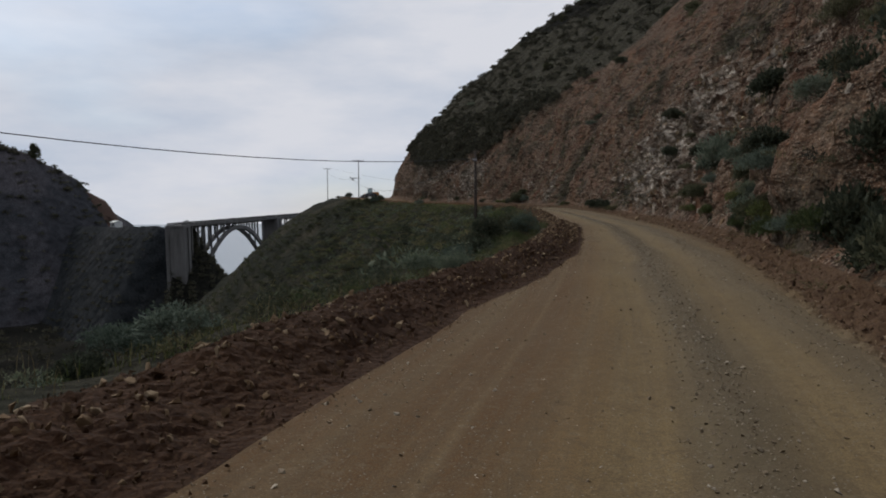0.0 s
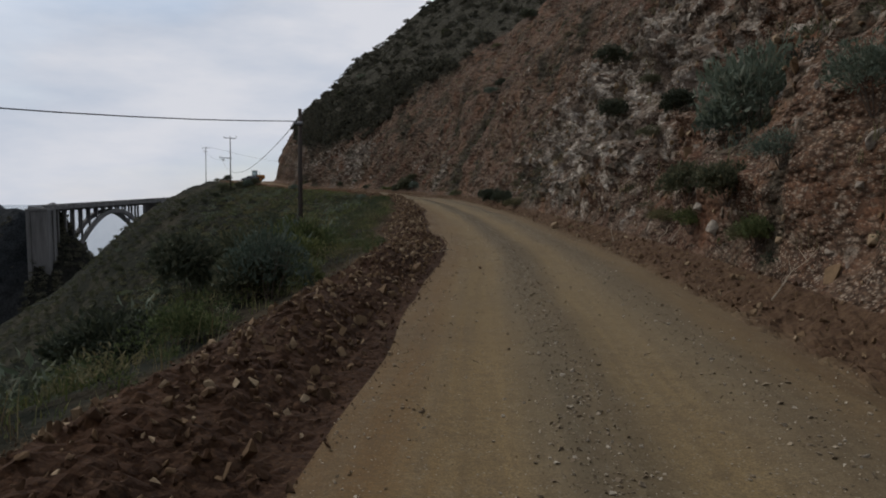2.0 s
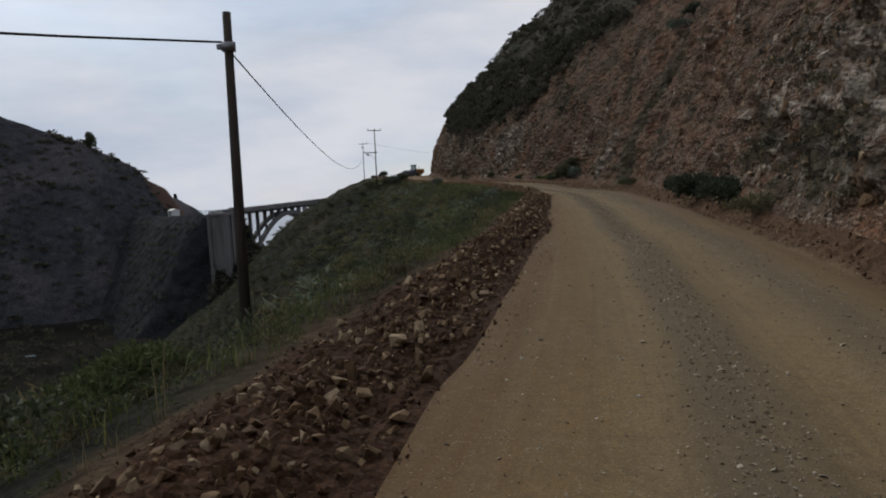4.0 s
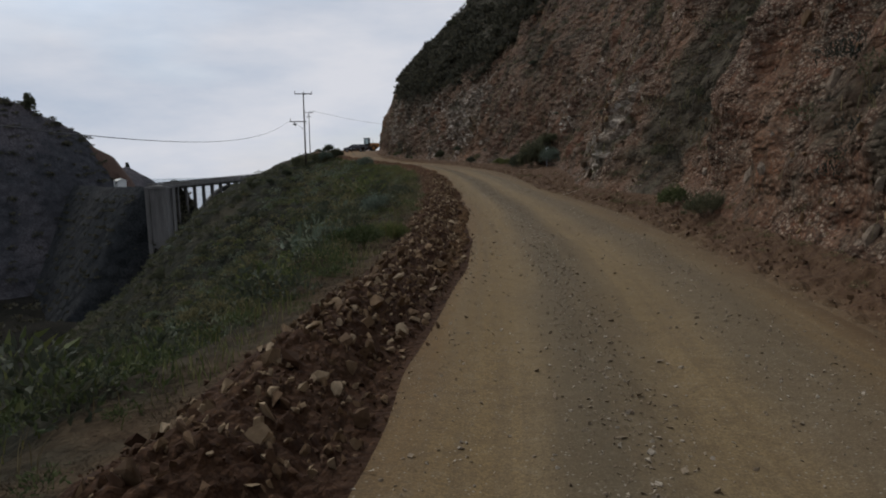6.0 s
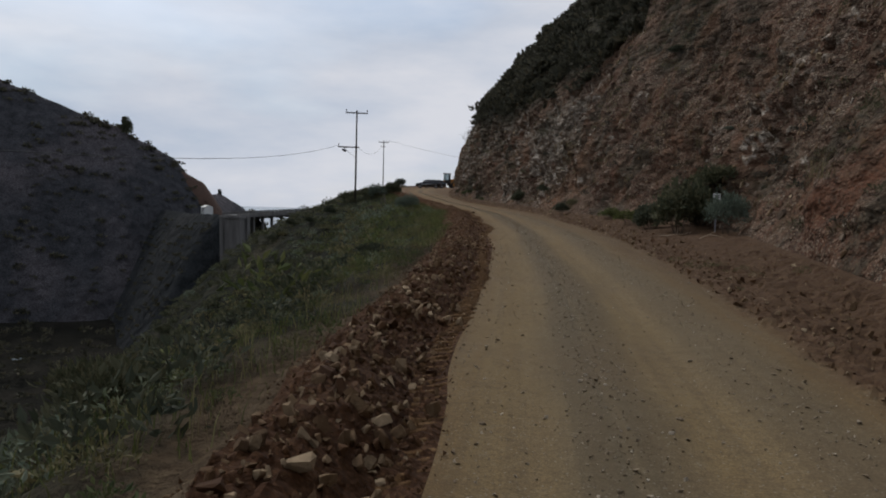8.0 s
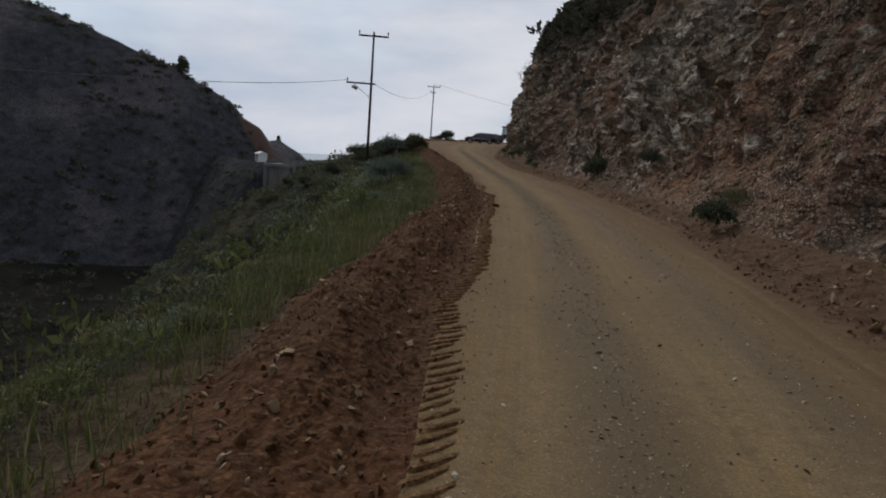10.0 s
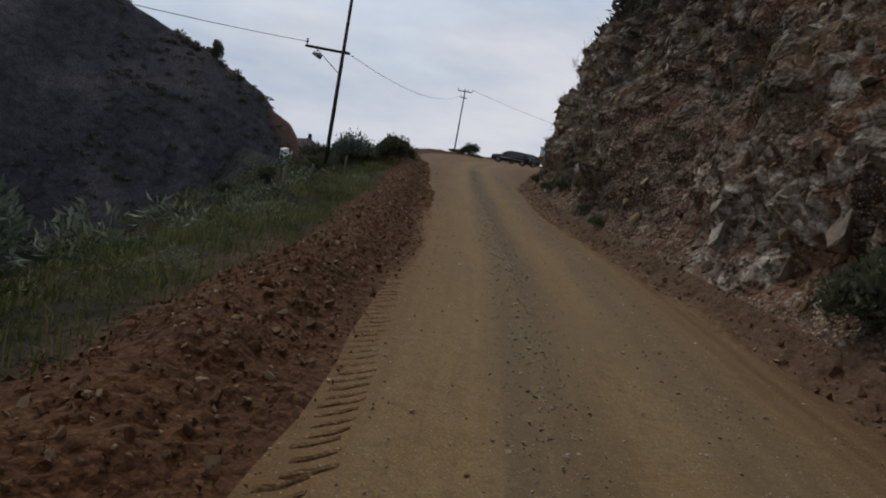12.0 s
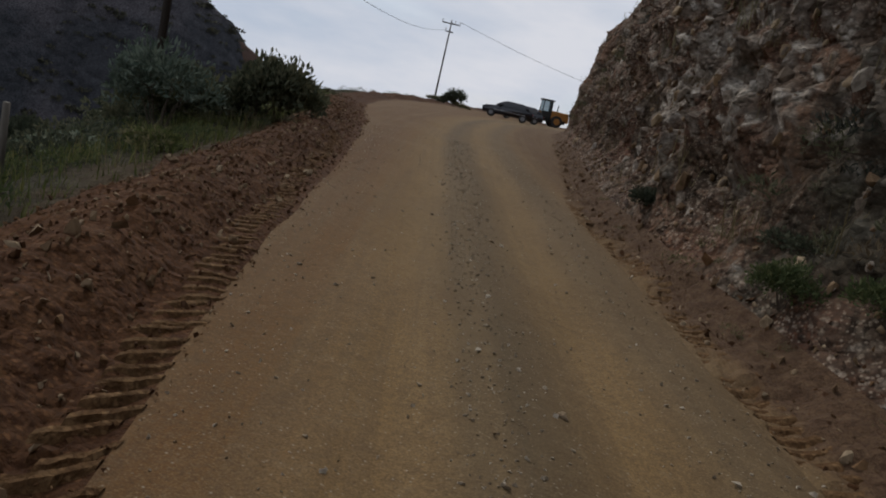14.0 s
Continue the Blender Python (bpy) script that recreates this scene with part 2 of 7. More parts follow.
def slope_material():
    """Scrub ground with bare tan earth on the narrow bench behind the windrow."""
    mat = scrub_ground_material("scrub covered slope", (0.022, 0.024, 0.018), (0.044, 0.044, 0.032), (0.086, 0.073, 0.050))
    s = Shade(mat, 0.95, spec=0.02)
    under = s.bsdf.inputs["Base Color"].links[0].from_socket
    out_ = s.math("DIVIDE", s.math("ADD", s.attr("past_edge"), s.math("MULTIPLY", s.math("SUBTRACT", s.noise(0.7, 6, 0.65), 0.5), 4.0)), 6.0)
    earth = s.mix(s.ramp(s.noise(6.0, 6, 0.7), (0.38, 0.0), (0.62, 1.0)), (0.060, 0.038, 0.023), (0.118, 0.082, 0.050))
    s.link(s.mix(s.ramp(out_, (0.24, 0.70), (0.42, 0.0)), under, earth), s.bsdf.inputs["Base Color"])
    return mat


def leaf_material(name, a, b, c, rough=0.75):
    s = Shade(name, rough, spec=0.12)
    g = s.node("ShaderNodeNewGeometry")
    o = s.node("ShaderNodeObjectInfo")
    col = s.ramp(g.outputs["Random Per Island"], (0.0, a), (0.55, b), (1.0, c))
    tone = s.ramp(o.outputs["Random"], (0.0, (0.62, 0.66, 0.62)), (0.5, (1.0, 1.0, 0.96)), (1.0, (1.28, 1.18, 0.95)))
    col = s.mix(1.0, col, tone, "MULTIPLY")
    mat = s.done(col)
    thin = s.node("ShaderNodeBsdfTranslucent")
    s.link(col, thin.inputs[0])
    m = s.node("ShaderNodeMixShader", Fac=0.22)
    s.link(s.bsdf.outputs[0], m.inputs[1])
    s.link(thin.outputs[0], m.inputs[2])
    s.link(m.outputs[0], s.tree.nodes["Material Output"].inputs[0])
    return mat


def stone_material(name, a, b, c, dirt=1.0, turn=False):
    s = Shade(name, 0.92, spec=0.2)
    g = s.node("ShaderNodeNewGeometry")
    o = s.node("ShaderNodeObjectInfo")
    pick = s.math("FRACT", s.math("ADD", g.outputs["Random Per Island"], o.outputs["Random"]), 0)
    col = s.ramp(pick, (0.0, a), (0.55, b), (1.0, c))
    grain = s.noise(13.0, 6, 0.7)
    col = s.mix(s.ramp(s.noise(4.0, 5, 0.6), (0.45, 0.0), (0.7, 0.65 * dirt)), col, tuple(v * 0.6 for v in a))
    col = s.mix(s.ramp(grain, (0.35, 0.5 * dirt), (0.6, 0.0)), col, tuple(v * 0.45 for v in a))
    if turn:
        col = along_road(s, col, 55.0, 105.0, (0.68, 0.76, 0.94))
    return s.done(col, s.bump(grain, 0.7, 0.03))


def plain_material(name, color, rough=0.6, metal=0.0, wear=0.25, scale=6.0, spec=0.4):
    s = Shade(name, rough, metal, spec)
    n1, n2 = s.noise(scale, 6, 0.65), s.noise(scale * 7, 4, 0.7)
    col = s.mix(s.ramp(n1, (0.4, 0.0), (0.72, wear)), color, tuple(v * 0.45 for v in color))
    col = s.mix(s.ramp(n2, (0.5, 0.0), (0.75, wear)), col, tuple(min(1.0, v * 1.5 + 0.01) for v in color))
    return s.done(col, s.bump(n2, 0.25, 0.01))


def pole_material():
    s = Shade("weathered pole timber", 0.9, spec=0.15)
    grain = s.noise(3.0, 6, 0.7, (9, 9, 0.5))
    col = s.ramp(grain, (0.3, (0.026, 0.021, 0.018)), (0.55, (0.052, 0.041, 0.034)), (0.8, (0.090, 0.075, 0.062)))
    return s.done(col, s.bump(grain, 0.5, 0.02))


def concrete_material():
    s = Shade("stained bridge concrete", 0.88, spec=0.25)
    streak = s.noise(0.5, 6, 0.65, (1, 1, 0.12))
    col = s.ramp(streak, (0.3, (0.066, 0.063, 0.060)), (0.55, (0.118, 0.112, 0.107)), (0.8, (0.175, 0.167, 0.158)))
    col = s.mix(s.ramp(s.noise(2.5, 5, 0.6), (0.5, 0.0), (0.75, 0.5)), col, (0.075, 0.066, 0.058))
    return s.done(col, s.bump(streak, 0.3, 0.1))


def sea_material():
    s = Shade("grey sea", 0.22, spec=0.5)
    swell = s.noise(0.02, 6, 0.6)
    col = s.mix(s.ramp(swell, (0.4, 0.0), (0.7, 1.0)), (0.10, 0.135, 0.155), (0.16, 0.195, 0.215))
    return s.done(col, s.bump(s.noise(0.25, 6, 0.65, (1, 1, 1)), 0.5, 0.6))


def glass_material():
    s = Shade("dark car glass", 0.06, spec=0.6)
    return s.done((0.012, 0.014, 0.016))


M_ROAD = road_material()
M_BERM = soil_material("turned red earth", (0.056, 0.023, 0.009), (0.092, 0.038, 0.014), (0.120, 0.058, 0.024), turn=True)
M_TOE = soil_material("red scree", (0.088, 0.044, 0.018), (0.136, 0.073, 0.031), (0.180, 0.108, 0.050))
M_TREAD = soil_material("pressed tan earth", (0.098, 0.050, 0.020), (0.150, 0.082, 0.035), (0.190, 0.115, 0.054))
M_CLIFF = cliff_material()
M_SLOPE = slope_material()
M_CHAPARRAL = scrub_ground_material("dark chaparral", (0.012, 0.012, 0.010), (0.021, 0.020, 0.016), (0.034, 0.030, 0.024), 1.6)
# canyon shade and bluish haze are both held in this brush colour
M_CANYON = scrub_ground_material("shaded haze-tinted canyon brush", (0.026, 0.029, 0.031), (0.042, 0.045, 0.047), (0.064, 0.064, 0.063), 5.0)
# far scrub lifted towards grey-blue: distance haze painted into the base colour
M_FARHILL = scrub_ground_material("haze-tinted dark wooded canyon side", (0.041, 0.042, 0.046), (0.070, 0.070, 0.076), (0.137, 0.120, 0.125), 5.0)
M_REDCUT = soil_material("bare red road cut", (0.075, 0.046, 0.035), (0.105, 0.060, 0.043), (0.095, 0.068, 0.054))
M_SAGE = leaf_material("grey sage leaves", (0.071, 0.095, 0.073), (0.124, 0.153, 0.123), (0.189, 0.214, 0.173))
M_GREEN = leaf_material("fresh green leaves", (0.047, 0.064, 0.026), (0.083, 0.103, 0.042), (0.134, 0.145, 0.066))
M_DARKLEAF = leaf_material("dark evergreen leaves", (0.038, 0.046, 0.031), (0.066, 0.074, 0.050), (0.112, 0.114, 0.077))
M_CHAPLEAF = leaf_material("dull chaparral leaves", (0.030, 0.032, 0.026), (0.052, 0.053, 0.042), (0.086, 0.080, 0.062))
M_DEADBRUSH = leaf_material("dry brown brush", (0.045, 0.033, 0.023), (0.078, 0.060, 0.042), (0.125, 0.100, 0.070))
M_OLIVE = leaf_material("olive brush leaves", (0.068, 0.072, 0.042), (0.116, 0.114, 0.067), (0.185, 0.165, 0.105))
M_DRY = leaf_material("dry straw", (0.112, 0.084, 0.042), (0.168, 0.133, 0.070), (0.231, 0.189, 0.112))
M_GRASS = leaf_material("green roadside grass", (0.055, 0.072, 0.025), (0.100, 0.116, 0.044), (0.200, 0.178, 0.095))
M_FRESH = leaf_material("fresh spring grass", (0.046, 0.061, 0.019), (0.078, 0.094, 0.031), (0.140, 0.138, 0.058))
M_GREYWOOD = plain_material("grey weathered wood", (0.105, 0.090, 0.072), 0.9, scale=18)
M_BARK = plain_material("shrub bark", (0.075, 0.055, 0.040), 0.9, scale=14)
M_TWIG = plain_material("bleached dead wood", (0.30, 0.24, 0.17), 0.85, scale=20)
M_STONE = stone_material("broken stone", (0.110, 0.064, 0.032), (0.200, 0.130, 0.070), (0.370, 0.280, 0.175), 0.7)
M_CLOD = stone_material("earth clods", (0.064, 0.028, 0.011), (0.112, 0.052, 0.020), (0.185, 0.105, 0.048), 0.6, True)
M_PALE = stone_material("pale outcrop rock", (0.125, 0.088, 0.060), (0.230, 0.182, 0.135), (0.420, 0.368, 0.298), 1.25)
M_GRAVEL = stone_material("loose gravel", (0.165, 0.122, 0.078), (0.260, 0.205, 0.138), (0.460, 0.395, 0.300), 0.4)
M_POLE = pole_material()
M_METAL = plain_material("galvanised metal", (0.22, 0.22, 0.23), 0.5, 0.7)
M_WIRE = plain_material("black cable", (0.022, 0.022, 0.024), 0.6)
M_CERAMIC = plain_material("brown glazed insulator", (0.060, 0.040, 0.034), 0.3)
M_CONCRETE = concrete_material()
M_SEA = sea_material()
M_GLASS = glass_material()
M_CARBODY = plain_material("black car paint", (0.014, 0.014, 0.018), 0.22, 0.0, 0.1, spec=0.6)
M_CARGREY = plain_material("dark grey car paint", (0.030, 0.031, 0.036), 0.25, 0.0, 0.1, spec=0.6)
M_RUBBER = plain_material("dusty tyre rubber", (0.026, 0.024, 0.022), 0.9)
M_CHROME = plain_material("bright metal trim", (0.42, 0.42, 0.43), 0.3, 0.9)
M_YELLOW = plain_material("worn machine yellow paint", (0.300, 0.125, 0.022), 0.55, 0.0, 0.45)
M_BLACKPAINT = plain_material("matt black paint", (0.020, 0.019, 0.018), 0.6)
M_WHITE = plain_material("weathered white paint", (0.50, 0.50, 0.48), 0.55)
M_MARK = plain_material("black lettering paint", (0.030, 0.030, 0.032), 0.6)
M_LAMP = plain_material("red lamp lens", (0.25, 0.02, 0.015), 0.3)
M_HEADLAMP = plain_material("clear lamp lens", (0.55, 0.56, 0.58), 0.15)

# ---- helpers for meshes ----
def link_mesh(name, verts, faces, material, parent=None, label="", smooth=False):
    me = bpy.data.meshes.new(name)
    verts = np.asarray(verts, dtype=np.float32).reshape(-1, 3)
    faces = np.asarray(faces, dtype=np.int32)
    k = faces.shape[1]
    me.vertices.add(len(verts))
    me.vertices.foreach_set("co", verts.ravel())
    me.loops.add(faces.size)
    me.loops.foreach_set("vertex_index", faces.ravel())
    me.polygons.add(len(faces))
    me.polygons.foreach_set("loop_start", np.arange(0, faces.size, k, dtype=np.int32))
    me.polygons.foreach_set("use_smooth", np.full(len(faces), smooth))
    me.update(calc_edges=True)
    me.materials.append(material)
    ob = new(name, me)
    if parent is not None:
        ob.parent = parent
    if label:
        tagged(ob, label)
    return ob


def part(name, bm, material, parent, label="", smooth=False):
    me = bpy.data.meshes.new(name)
    for f in bm.faces:
        f.smooth = smooth
    bm.normal_update()
    bm.to_mesh(me)
    bm.free()
    me.materials.append(material)
    ob = new(name, me)
    if parent is not None:
        ob.parent = parent
    if label:
        tagged(ob, label)
    return ob


def thing(name, m, label, category, group="", kind=""):
    ob = new(name)
    ob.matrix_world = m
    return tagged(ob, label, category, group, kind)


def hashed(ix, iy, iz, seed):
    h = (ix.astype(np.int64) * 374761393 + iy.astype(np.int64) * 668265263 + iz.astype(np.int64) * 2147483647 + seed * 974634533) & 0xFFFFFFFF
    h = ((h ^ (h >> 13)) * 1274126177) & 0xFFFFFFFF
    h = ((h ^ (h >> 16)) * 2246822519) & 0xFFFFFFFF
    return ((h ^ (h >> 15)) & 0xFFFFFF) / float(0xFFFFFF)


def value_noise(p, seed=0):
    f = np.floor(p)
    i = f.astype(np.int64)
    u = p - f
    u = u * u * (3 - 2 * u)
    out = 0
    for a in (0, 1):
        for b in (0, 1):
            for c in (0, 1):
                w = (u[..., 0] if a else 1 - u[..., 0]) * (u[..., 1] if b else 1 - u[..., 1]) * (u[..., 2] if c else 1 - u[..., 2])
                out = out + w * hashed(i[..., 0] + a, i[..., 1] + b, i[..., 2] + c, seed)
    return out * 2 - 1


def fbm(p, octaves=4, seed=0, gain=0.5):
    total, amp, q = 0, 1.0, np.asarray(p, float)
    for k in range(octaves):
        total = total + amp * value_noise(q, seed + 17 * k)
        q, amp = q * 2.03 + 11.3, amp * gain
    return total


def ridged(p, octaves=4, seed=0):
    total, amp, q = 0, 1.0, np.asarray(p, float)
    for k in range(octaves):
        total = total + amp * (1 - 2 * np.abs(value_noise(q, seed + 31 * k)))
        q, amp = q * 2.1 + 7.7, amp * 0.5
    return total


rng = np.random.default_rng(7)

# ---- the line of the road: x, y and height of its surface, metre by metre ----
ROAD_LINE = [(-16.0, -78.0, -1.6), (-8.0, -46.0, -0.8), (-3.6, -30.0, -0.3), (-1.67, -18.9, 0.0), (-0.43, -8.0, 0.18),
             (0.24, 1.1, 0.46), (0.68, 10.7, 0.68), (0.9, 18.5, 0.84), (0.55, 30.0, 1.10), (-1.19, 47.7, 1.67),
             (-2.85, 59.75, 1.95), (-5.33, 72.3, 2.08), (-9.0, 87.5, 2.45), (-13.06, 101.3, 2.80), (-16.99, 112.4, 3.02),
             (-21.4, 123.0, 3.24), (-28.49, 137.5, 3.68), (-33.2, 147.0, 4.08), (-38.3, 157.5, 4.55), (-43.0, 168.5, 5.02),
             (-47.3, 181.0, 5.45), (-50.8, 195.0, 5.85), (-54.5, 212.0, 6.25), (-58.0, 234.0, 6.75), (-58.5, 262.0, 7.2), (-52.0, 292.0, 7.4)]
knots = np.array(ROAD_LINE)
leg = np.r_[0, np.cumsum(np.hypot(*np.diff(knots[:, :2], axis=0).T))]


def smooth_line(s):
    """Catmull-Rom through the knots, by arc length."""
    s = np.clip(s, leg[0] + 1e-6, leg[-1] - 1e-6)
    k = np.clip(np.searchsorted(leg, s) - 1, 0, len(leg) - 2)
    h = (leg[k + 1] - leg[k])[:, None]
    u = ((s - leg[k]) / h[:, 0])[:, None]
    tang = np.gradient(knots, leg, axis=0)
    a, b, ta, tb = knots[k], knots[k + 1], tang[k], tang[k + 1]
    return ((2 * u**3 - 3 * u**2 + 1) * a + (u**3 - 2 * u**2 + u) * h * ta + (-2 * u**3 + 3 * u**2) * b + (u**3 - u**2) * h * tb)


S_OF_Y = lambda y: float(np.interp(y, knots[:, 1], leg))
s_near0, s_near1 = S_OF_Y(-24), S_OF_Y(165)
stations = np.r_[np.arange(0.5, s_near0, 1.2), np.arange(s_near0, s_near1, 0.30), np.arange(s_near1, leg[-1] - 0.5, 0.8)]
centre = smooth_line(stations)
ahead = np.gradient(centre[:, :2], stations, axis=0)
ker = np.hanning(41)
ker /= ker.sum()
for c in (0, 1):
    ahead[:, c] = np.convolve(np.pad(ahead[:, c], 20, mode="edge"), ker, mode="valid")
ahead /= np.linalg.norm(ahead, axis=1, keepdims=True)
side = np.stack([ahead[:, 1], -ahead[:, 0]], 1)          # to the right of the road
y_of = centre[:, 1]

# edges, in metres to the right of the line
left_edge = np.interp(y_of, [-40, -18, -8, -2, 3, 22, 27, 40, 60, 75, 95, 112, 128, 140, 150, 158, 166, 176, 190, 215],
                      [-3.0, -2.7, -2.2, -1.6, -0.95, -0.85, -1.5, -1.0, -0.48, -0.50, -0.64, -0.74, -0.80, -1.05, -1.4, -2.2, -3.6, -4.6, -6.0, -9.0])
left_edge = left_edge + 0.14 * fbm(np.stack([stations * 0.25, 0 * stations, 0 * stations], 1), 3, 5)
right_edge = np.interp(y_of, [-30, -12, -6, 0, 13, 30, 60, 70, 78, 86, 94, 106, 114, 124, 131, 138, 144, 150, 160, 175, 190, 200, 220],
                       [2.0, 2.05, 2.35, 2.65, 2.95, 2.95, 2.90, 3.1, 2.65, 2.95, 3.2, 3.0, 3.35, 3.25, 2.85, 2.4, 2.4, 2.65, 3.9, 4.6, 4.2, 5.5, 9.0])
right_edge = right_edge + 0.06 * fbm(np.stack([stations * 0.3, 0 * stations + 9, 0 * stations], 1), 3, 6)
# the foot of the cut: an outcrop stands out, then an alcove with bushes
toe = np.interp(y_of, [-30, -12, 0, 10, 40, 60, 68, 72.5, 75.5, 79, 84, 90, 96, 101, 105, 109, 114, 122, 130, 138, 145, 150, 160, 175, 190, 200, 220],
                [3.2, 3.25, 3.6, 3.9, 3.6, 3.8, 4.5, 3.75, 3.75, 4.4, 5.2, 6.1, 7.1, 6.8, 5.4, 4.3, 4.05, 3.95, 3.6, 3.1, 3.05, 3.3, 4.6, 5.3, 4.9, 6.2, 9.7])

nS = len(stations)
n_slope, n_berm, n_road, n_toe, n_cliff, n_hill = 62, 26, 26, 7, 74, 46
# lateral places of the columns
t_slope = np.linspace(1, 0, n_slope, endpoint=False) ** 1.9
berm_w = np.interp(y_of, [-20, 0, 12, 40, 55, 76, 90, 112, 130, 160, 175], [2.6, 2.3, 1.85, 1.7, 1.45, 1.45, 1.65, 1.65, 1.8, 2.0, 2.0])
shoulder = left_edge - berm_w
d_slope = shoulder[:, None] - 92 * t_slope[None, :]
d_berm = shoulder[:, None] + berm_w[:, None] * np.linspace(0, 1, n_berm, endpoint=False)[None, :]
d_road = left_edge[:, None] + (right_edge - left_edge)[:, None] * np.linspace(0, 1, n_road, endpoint=False)[None, :]
d_toe = right_edge[:, None] + (toe - right_edge)[:, None] * np.linspace(0, 1, n_toe, endpoint=False)[None, :]

PROFILE = np.array([(0, 0), (0.45, 0.5), (0.95, 1.7), (1.6, 3.1), (2.4, 4.7), (3.3, 6.9), (4.3, 9.0), (5.8, 11.4), (8.0, 14.8), (10.5, 17.8)])
arc = np.r_[0, np.cumsum(np.hypot(*np.diff(PROFILE, axis=0).T))]
a_cliff = np.linspace(0, arc[-1], n_cliff, endpoint=False)
dd_cliff, hh_cliff = np.interp(a_cliff, arc, PROFILE[:, 0]), np.interp(a_cliff, arc, PROFILE[:, 1])
HILL = np.array([(10.5, 17.8), (17, 24.6), (28, 34.5), (40, 44.5), (57, 55.5), (80, 66), (110, 71)])
dd_hill = 10.5 + 99.5 * np.linspace(0, 1, n_hill) ** 1.5
hh_hill = np.interp(dd_hill, HILL[:, 0], HILL[:, 1])
# the cut leans back less where the road passes the tight corners, and the spur ends past the plateau
lean = np.interp(y_of, [-60, 118, 138, 150, 180, 200], [1.0, 1.0, 1.2, 1.34, 1.10, 1.0]) * (1.0 + 0.13 * fbm(np.stack([stations * 0.06, 0 * stations + 3, 0 * stations], 1), 3, 21))
low = np.interp(y_of, [-60, 150, 186, 196, 212, 240, 280], [1, 1, 1.0, 0.80, 0.42, 0.25, 0.2])
back = np.interp(y_of, [-60, 190, 200, 215, 240, 280], [0, 0, 1.5, 9.0, 26.0, 45.0])
# from the last corner to the plateau the face stands steeper
upright = np.interp(y_of, [110, 124, 138, 150, 190, 205, 220], [0, 0.12, 0.5, 0.88, 1.0, 0.5, 0])
steeper = np.interp(hh_cliff, [0, 2.2, 5, 9, 15, 18], [0, 0.7, 1.5, 1.8, 2.1, 2.2])
d_cliff = toe[:, None] + back[:, None] + dd_cliff[None, :] * lean[:, None] - upright[:, None] * steeper[None, :]
d_hill = toe[:, None] + back[:, None] + dd_hill[None, :] + (10.5 * (lean - 1) - 2.2 * upright)[:, None]

d_all = np.concatenate([d_slope, d_berm, d_road, d_toe, d_cliff, d_hill], 1)
nC = d_all.shape[1]
j0, j1, j2, j3, j4 = n_slope, n_slope + n_berm, n_slope + n_berm + n_road, n_slope + n_berm + n_road + n_toe, n_slope + n_berm + n_road + n_toe + n_cliff

# heights above the road's line
S2 = stations[:, None] + 0 * d_all
flat = np.stack([d_all, S2, 0 * d_all], -1)
rel = np.zeros_like(d_all)
# road: slight crown, wheel ruts and washboard
q = d_all[:, j1:j2]
rut = lambda c, w: np.exp(-((q - c) / w) ** 2)
rel[:, j1:j2] = -0.03 * rut(0.05, 0.28) - 0.035 * rut(1.38, 0.28) + 0.02 * rut(0.66, 0.22) + 0.02 * rut(2.05, 0.28) + 0.03 * fbm(flat[:, j1:j2] * [1.3, 0.5, 1], 4, 40)
# windrow of turned earth on the outer edge, then a shoulder
u = np.linspace(0, 1, n_berm, endpoint=False)[None, :]
crest_h = (0.25 + 0.10 * fbm(np.stack([stations * 0.35, 0 * stations, 0 * stations], 1), 3, 50))[:, None]
crest_h = crest_h * np.interp(y_of, [-30, 24, 27, 31, 35, 100, 165, 185], [1, 1, 0.35, 0.35, 1, 0.85, 0.8, 0.9])[:, None]
shape = np.interp(u, [0, 0.12, 0.30, 0.46, 0.60, 0.72, 0.83, 1.0], [-0.45, -0.2, 0.35, 1.0, 0.95, 0.55, 0.10, 0.0])
rel[:, j0:j1] = shape * crest_h
rough = np.interp(u, [0, 0.2, 0.5, 0.75, 0.85, 1], [0.6, 1, 1, 0.8, 0.25, 0.2])
clods = 0.055 * fbm(flat[:, j0:j1] * [2.2, 2.2, 1], 4, 51, 0.6) + 0.03 * ridged(flat[:, j0:j1] * [4.5, 4.5, 1], 3, 52)
rel[:, j0:j1] += rough * clods
# outer slope into the canyon
out = shoulder[:, None] - d_slope
fall = np.interp(out, [0, 0.8, 2.2, 5, 12, 30, 60, 92], [0.0, 0.12, 0.75, 2.9, 8.2, 22.0, 43.0, 62.0])
steep = np.interp(y_of, [-60, 0, 30, 55, 100, 138, 150, 165, 185], [0.95, 1.0, 1.2, 1.35, 1.4, 1.25, 0.8, 0.55, 0.5])[:, None]
steep = steep + (1 - steep) * np.clip((out - 8) / 25, 0, 1)
lump = np.clip(out / 3, 0, 1)
rel[:, :j0] = -0.45 * crest_h - fall * steep + lump * (0.45 * fbm(flat[:, :j0] * 0.45, 4, 60, 0.55) + 1.3 * np.clip(out / 20, 0, 1) * fbm(flat[:, :j0] * 0.09, 3, 61))
# ditch and scree at the cliff's foot
u = np.linspace(0, 1, n_toe, endpoint=False)[None, :]
rel[:, j2:j3] = np.interp(u, [0, 0.25, 0.6, 1], [0, 0.01, 0.10, 0.30]) + 0.07 * np.clip(u * 4, 0, 1) * fbm(flat[:, j2:j3] * 2.0, 5, 70, 0.6)
rel[:, j3:j4] = 0.30 + hh_cliff[None, :] * low[:, None]
rel[:, j4:] = 0.30 + hh_hill[None, :] * low[:, None]

G = np.empty((nS, nC, 3))
G[..., :2] = centre[:, None, :2] + side[:, None, :] * d_all[..., None]
